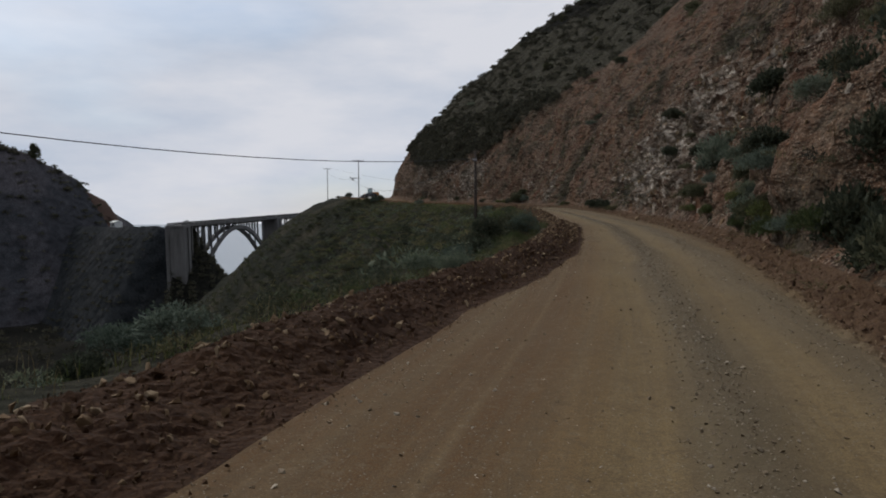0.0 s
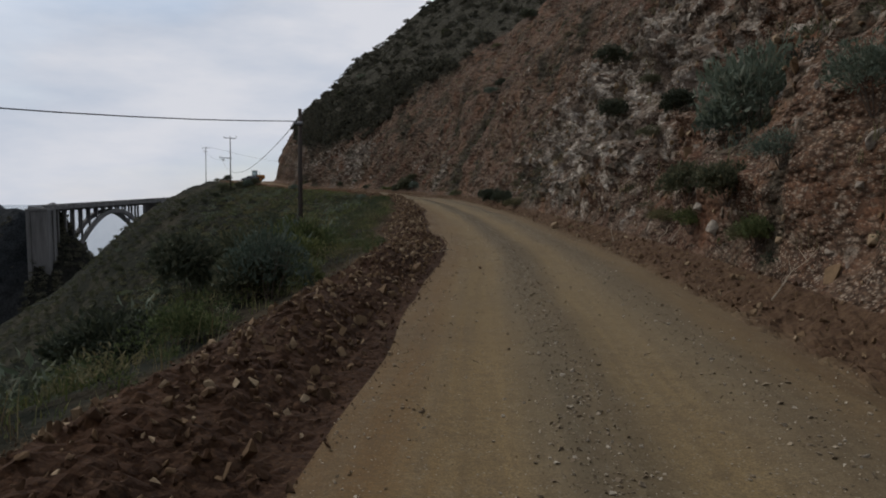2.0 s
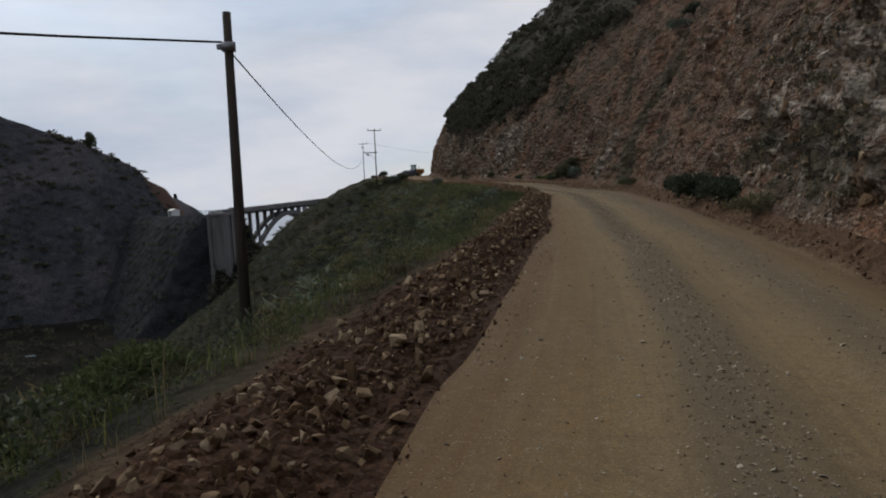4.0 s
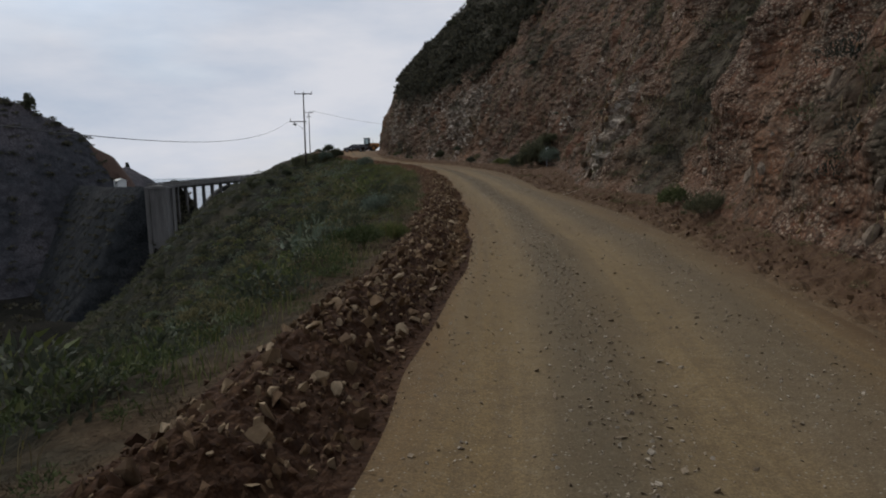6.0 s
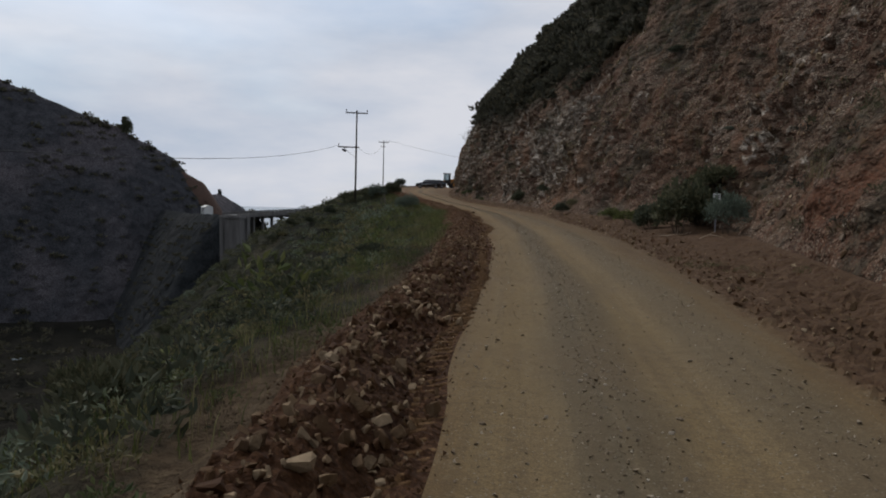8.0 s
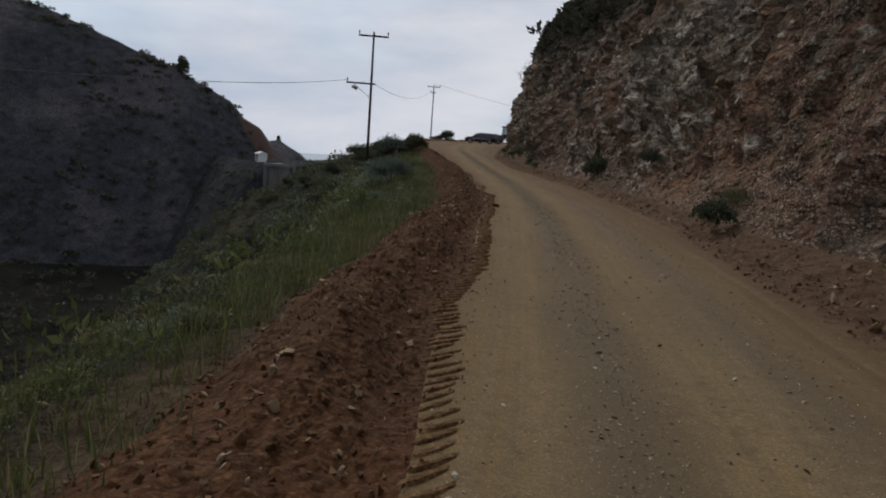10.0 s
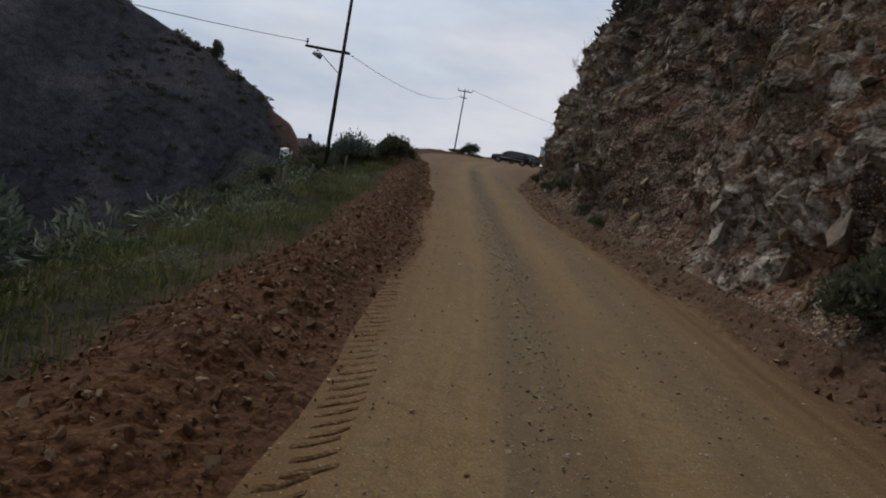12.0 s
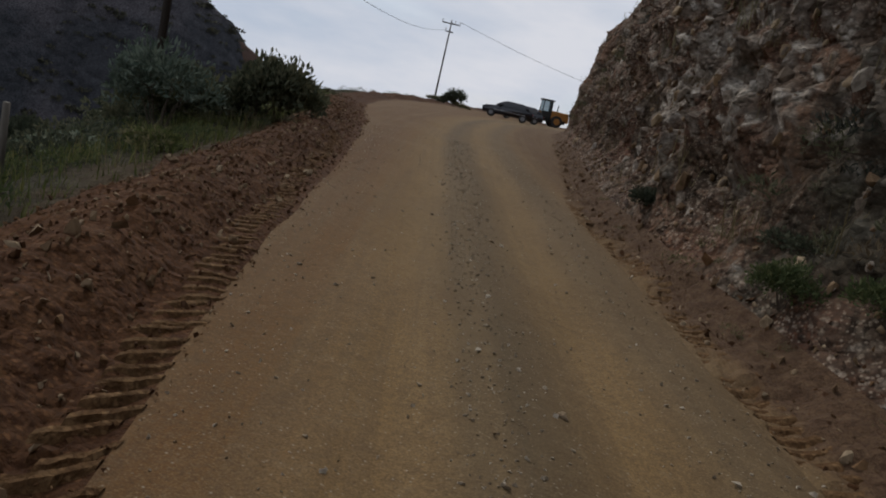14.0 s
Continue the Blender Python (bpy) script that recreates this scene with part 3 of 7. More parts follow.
G[..., 2] = centre[:, None, 2] + rel
# where pale rock comes through the soil: y, height above the road, radii, amount
PALE = [(20, 4.0, 5.0, 2.6, 0.6), (36, 2.6, 6.0, 2.4, 0.6), (26, 8.0, 7.0, 2.6, 0.7), (27, 3.2, 5.0, 3.2, 1.0), (34, 5.5, 6.0, 3.5, 0.8), (14, 5.8, 3.0, 2.2, 0.9), (5, 7.0, 4.0, 2.5, 0.6),
        (43, 4.0, 5.0, 4.0, 0.45), (55, 7.0, 6.0, 3.0, 0.4), (74.3, 2.1, 1.5, 1.9, 1.3), (83, 4.0, 4.0, 3.0, 0.55), (97, 4.5, 4.5, 3.5, 0.6), (110, 4.0, 5.0, 3.0, 0.35), (119, 2.2, 4.0, 2.4, 0.7),
        (124, 4.6, 4.0, 2.6, 0.85), (128.5, 1.4, 2.2, 1.4, 1.0), (132, 7.0, 3.5, 2.6, 0.7), (139, 4.0, 6.0, 4.0, 0.75), (150, 5.0, 6.0, 5.0, 0.95), (165, 6.0, 8.0, 5.0, 0.6), (121, 6.0, 5.0, 3.5, 0.8)]
# where dark brush hangs on the cut
BRUSH = [(68.6, 3.6, 2.8, 3.6, 1.3), (62.5, 6.5, 3.0, 2.5, 0.7), (-6.5, 4.2, 2.6, 2.4, 1.0), (2.0, 9.0, 5.0, 2.5, 0.8), (48, 9.5, 6.0, 2.5, 0.8), (39, 1.2, 6.0, 1.0, 0.8), (90, 2.5, 4.0, 2.5, 0.6), (100, 1.2, 4.0, 1.4, 0.8),
         (104, 9.0, 5.0, 3.0, 0.8), (122.5, 1.0, 1.4, 1.2, 0.8), (115.5, 5.5, 2.0, 3.0, 0.5), (131, 9.5, 4.0, 1.8, 0.7), (136.5, 1.2, 2.5, 1.4, 0.8), (143, 1.4, 3.0, 1.3, 0.8), (146, 5.6, 2.0, 1.2, 0.4),
         (80, 8.0, 5.0, 2.5, 0.8), (88, 11.5, 5.0, 3.0, 0.8), (95, 7.5, 3.0, 2.0, 0.6), (30, 11.0, 5.0, 2.0, 0.8), (20, 9.5, 4.0, 2.0, 0.7), (10, 11.0, 5.0, 2.0, 0.8), (57, 3.0, 2.5, 2.0, 0.6), (111, 9.5, 4.0, 2.5, 0.7)]


def patches(y, h, spots):
    p = 0 * y
    for py, ph, ry, rh, k in spots:
        p = p + k * np.exp(-((y - py) / ry) ** 2 - ((h - ph) / rh) ** 2)
    return p


def paleness(y, h):
    return np.clip(patches(y, h, PALE), 0, 1.3)


def brushiness(y, h, at):
    return np.clip(1.6 * (patches(y, h, BRUSH) + 0.5 * fbm(at * 0.55, 4, 97, 0.6)) - 0.55, 0, 0.85)


# rock relief: pushed out of the face, in leaning beds, blocks and gullies
face = G[:, j3:]
hfac = np.clip(np.concatenate([a_cliff / 1.2, np.ones(n_hill)]), 0, 1)[None, :]
hcut = np.concatenate([np.ones(n_cliff), np.clip(1 - (dd_hill - 10.5) / 8, 0, 1)])[None, :]
beds = np.stack([face[..., 0] * 0.5 + face[..., 2] * 0.6, S2[:, j3:] * 0.45 + face[..., 2] * 0.45, face[..., 2] * 0.9 - S2[:, j3:] * 0.5], -1)
bony = 0.30 + 0.70 * np.clip(paleness(centre[:, 1][:, None] + 0 * face[..., 2], face[..., 2] - centre[:, 2][:, None]), 0, 1)
push = 0.75 * fbm(face * 0.16, 3, 80) + 0.34 * ridged(face * [0.5, 0.5, 0.20], 3, 81) * hcut
push = push + hcut * bony * (0.30 * ridged(beds * 1.4, 4, 82) + 0.16 * fbm(beds * 4.0, 3, 83, 0.6))
step = fbm(beds * 0.9, 3, 84)
push = push + hcut * bony * 0.35 * (np.floor(step * 3.0) / 3.0)
push = (push - push.mean()) * hfac
G[:, j3:, 0] -= side[:, None, 0] * push * 0.85
G[:, j3:, 1] -= side[:, None, 1] * push * 0.85
G[:, j3:, 2] += push * 0.35
lumpy = (1 - hcut) * (1.1 * fbm(face * 0.13, 4, 85) + 0.55 * np.abs(fbm(face * 0.5, 3, 86)))
G[:, j3:, 2] += lumpy

RISE = G[..., 2] - centre[:, 2][:, None]
Y_ALL = y_of[:, None] + 0 * RISE
PALE_AT = paleness(Y_ALL, RISE)
BRUSH_AT = np.zeros_like(RISE)
BRUSH_AT[:, j3:] = brushiness(Y_ALL[:, j3:].ravel(), RISE[:, j3:].ravel(), G[:, j3:].reshape(-1, 3)).reshape(nS, -1)


def blend_rows(A, ri, cj):
    """An array of the ground at broken rows and columns."""
    A = A.reshape(A.shape[0], A.shape[1], -1)
    r0 = np.minimum(ri.astype(int), A.shape[0] - 2)
    c0 = np.minimum(cj.astype(int), A.shape[1] - 2)
    fr, fc = (ri - r0)[:, None, None], (cj - c0)[None, :, None]
    lo = A[r0][:, c0] * (1 - fc) + A[r0][:, c0 + 1] * fc
    hi = A[r0 + 1][:, c0] * (1 - fc) + A[r0 + 1][:, c0 + 1] * fc
    return lo * (1 - fr) + hi * fr


def blocks(p, seed):
    """Cells round scattered seeds: each one's own number, the distance to it and to the border."""
    base = np.floor(p)
    i = base.astype(np.int64)
    best, second, mark = np.full(p.shape[:-1], 9.0), np.full(p.shape[:-1], 9.0), np.zeros(p.shape[:-1])
    for a in (-1, 0, 1):
        for b in (-1, 0, 1):
            for c in (-1, 0, 1):
                x, y, z = i[..., 0] + a, i[..., 1] + b, i[..., 2] + c
                q = np.stack([x + hashed(x, y, z, seed), y + hashed(x, y, z, seed + 1), z + hashed(x, y, z, seed + 2)], -1)
                dist = np.linalg.norm(q - p, axis=-1)
                near = dist < best
                second = np.where(near, best, np.minimum(second, dist))
                mark = np.where(near, hashed(x, y, z, seed + 3), mark)
                best = np.where(near, dist, best)
    return mark, best, second - best


def strip(name, ja, jb, material, label, category, ks=1, kd=1, relief=None, smooth=True):
    """One piece of the ground: the columns ja to jb, ks and kd times finer near the road's used length."""
    rows = np.arange(nS, dtype=float)
    if ks > 1:
        near = (rows >= np.searchsorted(y_of, -20)) & (rows < np.searchsorted(y_of, 160))
        rows = np.concatenate([[v] if not n else v + np.arange(ks) / ks for v, n in zip(rows, near)])
    cols = np.linspace(0, jb - ja, (jb - ja) * kd + 1)
    pts = blend_rows(G[:, ja:jb + 1], rows, cols)
    dd, ss = blend_rows(d_all[:, ja:jb + 1], rows, cols)[..., 0], blend_rows(S2[:, ja:jb + 1], rows, cols)[..., 0]
    row = lambda v: np.interp(rows, np.arange(nS), v)
    zc, yy, re_, le_ = row(centre[:, 2]), row(y_of), row(right_edge), row(left_edge)
    n, w = pts.shape[:2]
    stone = np.full((n, w), 0.5)
    if relief is not None:
        push_by, stone = relief(pts, cols / cols[-1], ss)
        outward = np.stack([-row(side[:, 0]), -row(side[:, 1])], 1)
        pts[..., :2] += outward[:, None] * push_by[..., :1]
        pts[..., 2] += push_by[..., 1]
    idx = np.arange(n * w).reshape(n, w)
    quads = np.stack([idx[:-1, :-1], idx[:-1, 1:], idx[1:, 1:], idx[1:, :-1]], -1).reshape(-1, 4)
    ob = link_mesh(name, pts, quads, material, smooth=smooth)
    me = ob.data
    uv = me.uv_layers.new(name="road")
    co = np.stack([dd, ss], -1).reshape(-1, 2)
    uv.data.foreach_set("uv", co[quads.ravel()].astype(np.float32).ravel())
    hgt = (pts[..., 2] - zc[:, None]).ravel()
    line = np.repeat(row(SCRUB_FROM), w) + 3.0 * fbm(pts.reshape(-1, 3) * 0.12, 4, 90)
    for key, value in (("pale", paleness(np.repeat(yy, w), hgt)), ("past_edge", np.maximum(dd - re_[:, None], le_[:, None] - dd).ravel()),
                       ("scrub", np.maximum(np.clip((hgt - line) / 2.5 + 0.5, 0, 1), brushiness(np.repeat(yy, w), hgt, pts.reshape(-1, 3)))), ("stone", stone.ravel())):
        at = me.attributes.new(key, "FLOAT", "POINT")
        at.data.foreach_set("value", value.astype(np.float32))
    return tagged(ob, label, category, kind="structure")


def crumbly(size, height):
    """Relief of loose clods that dies out at both sides of the piece."""
    def relief(p, u, s):
        fade = np.clip(np.minimum(u, 1 - u) * 9, 0, 1)[None]
        m1, f1, _ = blocks(p / size, 500)
        m2, f2, _ = blocks(p / (size * 0.42), 520)
        z = height * (0.3 + m1) * np.sqrt(np.clip(1 - (f1 / 0.62) ** 2, 0, 1)) + 0.5 * height * (0.3 + m2) * np.sqrt(np.clip(1 - (f2 / 0.62) ** 2, 0, 1))
        z = (z - 0.55 * height) * fade * np.interp(p[..., 1], [-20, 10, 80, 94, 120, 170], [0.75, 0.85, 1.0, 0.5, 0.6, 0.5])
        return np.stack([0.35 * z, z], -1), m1
    return relief


def rocky(p, u, s):
    """Angular blocks along the leaning beds of the cut."""
    fade = np.clip(np.minimum(u * 12, (1 - u) * 12), 0, 1)[None]
    q = np.stack([p[..., 0] * 1.2, s * 1.0 + p[..., 2] * 0.9, p[..., 2] * 1.6 - s * 0.9], -1)
    q = q + 0.35 * fbm(p * 1.3, 3, 540)[..., None]
    m1, f1, e1 = blocks(q * 1.6, 560)
    m2, f2, e2 = blocks(q * 3.7, 580)
    out_ = 0.22 * (m1 - 0.5) * np.clip(e1 * 5, 0, 1) + 0.14 * (m2 - 0.5) * np.clip(e2 * 5, 0, 1) - 0.05 * (1 - np.clip(e1 * 5, 0, 1))
    hgt = p[..., 2] - np.interp(p[..., 1], y_of, centre[:, 2])
    out_ = out_ * fade * (0.22 + 0.78 * np.clip(paleness(p[..., 1], hgt), 0, 1))
    return np.stack([out_, 0.3 * out_], -1), 0.62 * m1 + 0.38 * m2


# the height above the road at which the chaparral begins
SCRUB_FROM = np.interp(y_of, [-60, 60, 90, 108, 120, 132, 150, 165, 180, 190, 205, 240], [44, 38, 24, 16, 10.5, 7.5, 8.0, 10.5, 13.5, 14.5, 11.0, 7.0])
road = strip("road", j1, j2, M_ROAD, "packed tan dirt road with gravel strips and wheel tracks", "road")
berm = strip("earth_berm", j0 + 3, j1, M_BERM, "low windrow of turned red earth and stones along the road", "berm", 4, 2, crumbly(0.11, 0.045), False)
slope = strip("ground_slope", 0, j0 + 3, M_SLOPE, "steep scrub-covered slope falling into the canyon", "slope")
scree = strip("scree_foot", j2, j3, M_ROAD, "red scree and ditch at the foot of the cut", "ground", 3, 4, crumbly(0.22, 0.06), False)
JC = j4 + 18
JL = j3 + 28
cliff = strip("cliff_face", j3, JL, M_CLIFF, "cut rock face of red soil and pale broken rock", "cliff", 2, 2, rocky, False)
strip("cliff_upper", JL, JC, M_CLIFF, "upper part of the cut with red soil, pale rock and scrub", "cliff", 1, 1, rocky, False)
hillside = strip("hillside", JC, nC - 1, M_CHAPARRAL, "hillside of dark chaparral above the cut", "hill")


# the hill goes on behind its crest
reach = np.array([0.0, 60.0, 180.0, 420.0])
drop_ = np.array([0.0, 3.0, 22.0, 75.0])
beyond = np.empty((nS, 4, 3))
beyond[..., :2] = G[:, -1, None, :2] + side[:, None, :] * reach[None, :, None]
beyond[..., 2] = G[:, -1, None, 2] - drop_[None] + 4.0 * np.clip(reach / 60, 0, 1)[None] * fbm(beyond * [0.02, 0.02, 0.0], 3, 95)
b_idx = np.arange(nS * 4).reshape(nS, 4)
b_quads = np.stack([b_idx[:-1, :-1], b_idx[:-1, 1:], b_idx[1:, 1:], b_idx[1:, :-1]], -1).reshape(-1, 4)
tagged(link_mesh("hill_back", beyond, b_quads, M_CHAPARRAL, smooth=True), "dark chaparral on the back of the hill", "hill", kind="structure")


def spot(s, d):
    """A place on the ground by distance along and across the road, with the indices of its vertex."""
    i = int(np.clip(np.searchsorted(stations, s), 1, nS - 2))
    j = int(np.clip(np.searchsorted(d_all[i], d), 1, nC - 2))
    return G[i, j], i, j


def surf(s, d):
    """The height of the ground itself between the vertices."""
    i = int(np.clip(np.searchsorted(stations, s), 1, nS - 1))
    u = (s - stations[i - 1]) / (stations[i] - stations[i - 1])
    za, zb = np.interp(d, d_all[i - 1, j0 - 8:j3 + 3], G[i - 1, j0 - 8:j3 + 3, 2]), np.interp(d, d_all[i, j0 - 8:j3 + 3], G[i, j0 - 8:j3 + 3, 2])
    c = centre[i - 1] * (1 - u) + centre[i] * u
    sd = side[i - 1] * (1 - u) + side[i] * u
    return np.array([c[0] + sd[0] * d, c[1] + sd[1] * d, za * (1 - u) + zb * u])


def spot_xy(x, y):
    i = int(np.argmin((centre[:, 0] - x) ** 2 + (centre[:, 1] - y) ** 2))
    d = (x - centre[i, 0]) * side[i, 0] + (y - centre[i, 1]) * side[i, 1]
    return spot(stations[i], d)


def ridge_strip(name, ridge, near, far, material, label, seed, amp, step=6.0, steepen=None):
    """A hill along a ridge line, falling on both sides: near and far are lists of (distance, drop)."""
    k = np.array(ridge, float)
    l = np.r_[0, np.cumsum(np.hypot(*np.diff(k[:, :2], axis=0).T))]
    s = np.arange(0, l[-1], step)
    c = np.stack([np.interp(s, l, k[:, n]) for n in range(3)], 1)
    a = np.gradient(c[:, :2], s, axis=0)
    w = np.hanning(15)
    w /= w.sum()
    for n in (0, 1):
        a[:, n] = np.convolve(np.pad(a[:, n], 7, mode="edge"), w, mode="valid")
    a /= np.linalg.norm(a, axis=1, keepdims=True)
    r = np.stack([a[:, 1], -a[:, 0]], 1)
    near, far = np.array(near, float), np.array(far, float)
    d = np.r_[-np.linspace(far[-1, 0], step, int(far[-1, 0] / step)), 0, np.linspace(step * 0.6, near[-1, 0], int(near[-1, 0] / step * 1.3))]
    drop = np.where(d < 0, np.interp(-d, far[:, 0], far[:, 1]), np.interp(d, near[:, 0], near[:, 1]))
    p = np.empty((len(s), len(d), 3))
    p[..., :2] = c[:, None, :2] + r[:, None] * d[None, :, None]
    more = np.ones(len(s)) if steepen is None else np.interp(s / s[-1], [0, steepen[0], 1], [1, 1, steepen[1]])
    p[..., 2] = c[:, None, 2] - drop[None] * np.where(d > 0, 1.0, 0.0)[None] * more[:, None] - drop[None] * np.where(d > 0, 0.0, 1.0)[None]
    grow = np.clip(np.abs(d) / 25, 0.10, 1)[None]
    p[..., 2] += amp * grow * (fbm(p * 0.018, 4, seed) + 0.55 * ridged(p * [0.03, 0.03, 0.0], 3, seed + 3)) + 0.14 * amp * fbm(p * 0.16, 3, seed + 5)
    idx = np.arange(len(s) * len(d)).reshape(len(s), len(d))
    quads = np.stack([idx[:-1, :-1], idx[:-1, 1:], idx[1:, 1:], idx[1:, :-1]], -1).reshape(-1, 4)
    return tagged(link_mesh(name, p, quads, material, smooth=True), label, "hill", kind="structure"), p


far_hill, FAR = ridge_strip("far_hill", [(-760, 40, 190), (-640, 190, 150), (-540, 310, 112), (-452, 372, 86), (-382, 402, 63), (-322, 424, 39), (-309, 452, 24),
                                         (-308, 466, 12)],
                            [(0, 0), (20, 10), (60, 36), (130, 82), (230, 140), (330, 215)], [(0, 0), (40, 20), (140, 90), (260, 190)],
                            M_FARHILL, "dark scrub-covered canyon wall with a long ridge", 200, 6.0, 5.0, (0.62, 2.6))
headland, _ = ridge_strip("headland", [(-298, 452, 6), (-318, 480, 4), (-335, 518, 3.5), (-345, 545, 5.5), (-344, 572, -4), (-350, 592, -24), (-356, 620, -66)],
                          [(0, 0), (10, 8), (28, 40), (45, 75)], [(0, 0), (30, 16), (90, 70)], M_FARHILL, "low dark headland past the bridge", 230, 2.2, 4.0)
PROM_RIDGE = [(-174.5, 323.5, -2.9), (-170.3, 324, -3.2), (-168.4, 325.2, -5.0), (-166.6, 328.2, -11.2), (-164.8, 332, -17.8), (-162.7, 337.1, -23.9), (-159.5, 340.4, -28.9), (-155.3, 343.8, -36.8), (-150.7, 346.8, -47.5), (-146, 349, -60)]
promontory, PROM = ridge_strip("promontory", PROM_RIDGE, [(0, 0), (6, 6), (24, 30), (60, 62)], [(0, 0), (10, 10), (40, 55)], M_CHAPARRAL, "dark rocky point under the bridge arch", 240, 0.9, 2.0)
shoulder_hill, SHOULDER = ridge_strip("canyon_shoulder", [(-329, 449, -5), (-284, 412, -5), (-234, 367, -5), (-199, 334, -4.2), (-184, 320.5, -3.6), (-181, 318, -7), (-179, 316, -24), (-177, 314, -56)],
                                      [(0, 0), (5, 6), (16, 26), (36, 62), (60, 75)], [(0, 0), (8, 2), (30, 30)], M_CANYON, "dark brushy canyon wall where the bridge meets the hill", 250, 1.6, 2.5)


def flat_sheet(name, x0, y0, x1, y1, z, n, material, label, category, wobble=0.0):
    xs, ys = np.linspace(x0, x1, n), np.linspace(y0, y1, n)
    p = np.stack(np.meshgrid(xs, ys, indexing="xy") + [np.full((n, n), float(z))], -1)
    if wobble:
        p[..., 2] += wobble * fbm(p * 0.02, 4, 300)
    idx = np.arange(n * n).reshape(n, n)
    quads = np.stack([idx[:-1, :-1], idx[:-1, 1:], idx[1:, 1:], idx[1:, :-1]], -1).reshape(-1, 4)
    return tagged(link_mesh(name, p, quads, material, smooth=True), label, category, kind="structure")


flat_sheet("water", -6000, -1500, 6000, 4900, -62, 40, M_SEA, "pale grey sea reaching to the horizon", "sea")
flat_sheet("ground_canyon", -420, -220, -20, 400, -58, 60, M_CHAPARRAL, "dark brushy canyon floor", "ground", 4.0)
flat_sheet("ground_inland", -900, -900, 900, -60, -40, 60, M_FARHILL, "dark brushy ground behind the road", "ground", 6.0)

# ---- stones ----
def hull_rock(seed, squash=(1.0, 0.8, 0.62), n=11):
    r = np.random.default_rng(seed)
    bm = bmesh.new()
    for _ in range(n):
        v = r.normal(size=3)
        # blocky: between a ball and a box
        v = v / (np.abs(v) ** 3.5).sum() ** (1 / 3.5) * r.uniform(0.78, 1.05) * np.array(squash) * 0.46
        bm.verts.new(v)
    res = bmesh.ops.convex_hull(bm, input=bm.verts)
    bmesh.ops.delete(bm, geom=[g for g in res["geom_interior"] if isinstance(g, bmesh.types.BMVert)], context="VERTS")
    bmesh.ops.triangulate(bm, faces=bm.faces)
    bm.verts.index_update()
    vs = np.array([v.co[:] for v in bm.verts])
    fs = np.array([[v.index for v in f.verts] for f in bm.faces])
    bm.free()
    return vs, fs


ROCKS = [hull_rock(100 + k, (1.0, 0.65 + 0.3 * (k % 3) / 2, 0.45 + 0.3 * (k % 4) / 3), 13 + k % 5) for k in range(14)]
FLAKES = [hull_rock(300 + k, (1.0, 0.50, 0.28 + 0.1 * (k % 3)), 12 + k % 4) for k in range(8)]
CHIPS = [hull_rock(240 + k, (1.0, 0.8, 0.65), 5) for k in range(8)]
PEBBLES = [hull_rock(200 + k, (1.0, 0.8, 0.6), 6) for k in range(6)]


def rock_meshes(kinds, name, material):
    out = []
    for vs, fs in kinds:
        me = bpy.data.meshes.new(name)
        me.from_pydata(vs.tolist(), [], fs.tolist())
        me.materials.append(material)
        out.append(me)
    return out


def turn_matrix(r):
    return np.array(Euler(r.uniform(0, 6.28, 3)).to_matrix())


def scatter_joined(name, kinds, places, sizes, material, label, category, turns=None, parent=None):
    """Many small stones in one mesh."""
    r = np.random.default_rng(11)
    vv, ff, base = [], [], 0
    for k, (p, z) in enumerate(zip(places, sizes)):
        vs, fs = kinds[r.integers(len(kinds))]
        m = turn_matrix(r) if turns is None else turns[k]
        v = (vs * z) @ m.T + p
        vv.append(v)
        ff.append(fs + base)
        base += len(vs)
    ob = link_mesh(name, np.concatenate(vv), np.concatenate(ff), material, parent)
    return tagged(ob, label, category, kind="stuff")


STONE_MESH = rock_meshes(ROCKS, "stone", M_STONE)
CLOD_MESH = rock_meshes(ROCKS, "clod", M_CLOD)
PALE_MESH = rock_meshes(FLAKES + ROCKS[:4], "outcrop_rock", M_PALE)

# stones lie thick on the windrow early on, then earth clods take over
stone_amount = lambda y: np.interp(y, [-30, -5, 5, 20, 45, 58, 80, 88, 96, 112, 125, 135, 170], [0.40, 0.4, 0.55, 0.9, 1.0, 1.0, 0.85, 0.5, 0.34, 0.40, 0.60, 0.55, 0.4])


def berm_place(r, y0, y1):
    while True:
        y = r.uniform(y0, y1)
        if r.random() < stone_amount(y):
            break
    i = int(np.searchsorted(y_of, y))
    w = berm_w[i]
    d = left_edge[i] - w * (0.04 + 0.86 * r.beta(1.5, 1.7))
    return surf(stations[i] + r.uniform(-0.15, 0.15), d)


r = np.random.default_rng(21)
for k in range(300):
    p = berm_place(r, -14, 84)
    z = float(np.clip(r.lognormal(-2.2, 0.36), 0.07, 0.26))
    ob = new("stone", STONE_MESH[r.integers(len(STONE_MESH))] if r.random() < 0.8 else CLOD_MESH[r.integers(len(CLOD_MESH))])
    ob.parent = berm
    ob.matrix_world = Matrix.Translation((p[0], p[1], p[2] + 0.12 * z)) @ Euler(r.uniform(0, 6.28, 3)).to_matrix().to_4x4() @ Matrix.Diagonal((z, z, z, 1))
pl, sz = [], []
for k in range(15500):
    p = berm_place(r, -22, 160)
    z = float(np.clip(r.lognormal(-2.72, 0.45), 0.025, 0.19)) * (0.78 if p[1] > 92 else 1.0)
    pl.append(p + [0, 0, 0.20 * z])
    sz.append(z)
crumbs, crumb_z = [], []
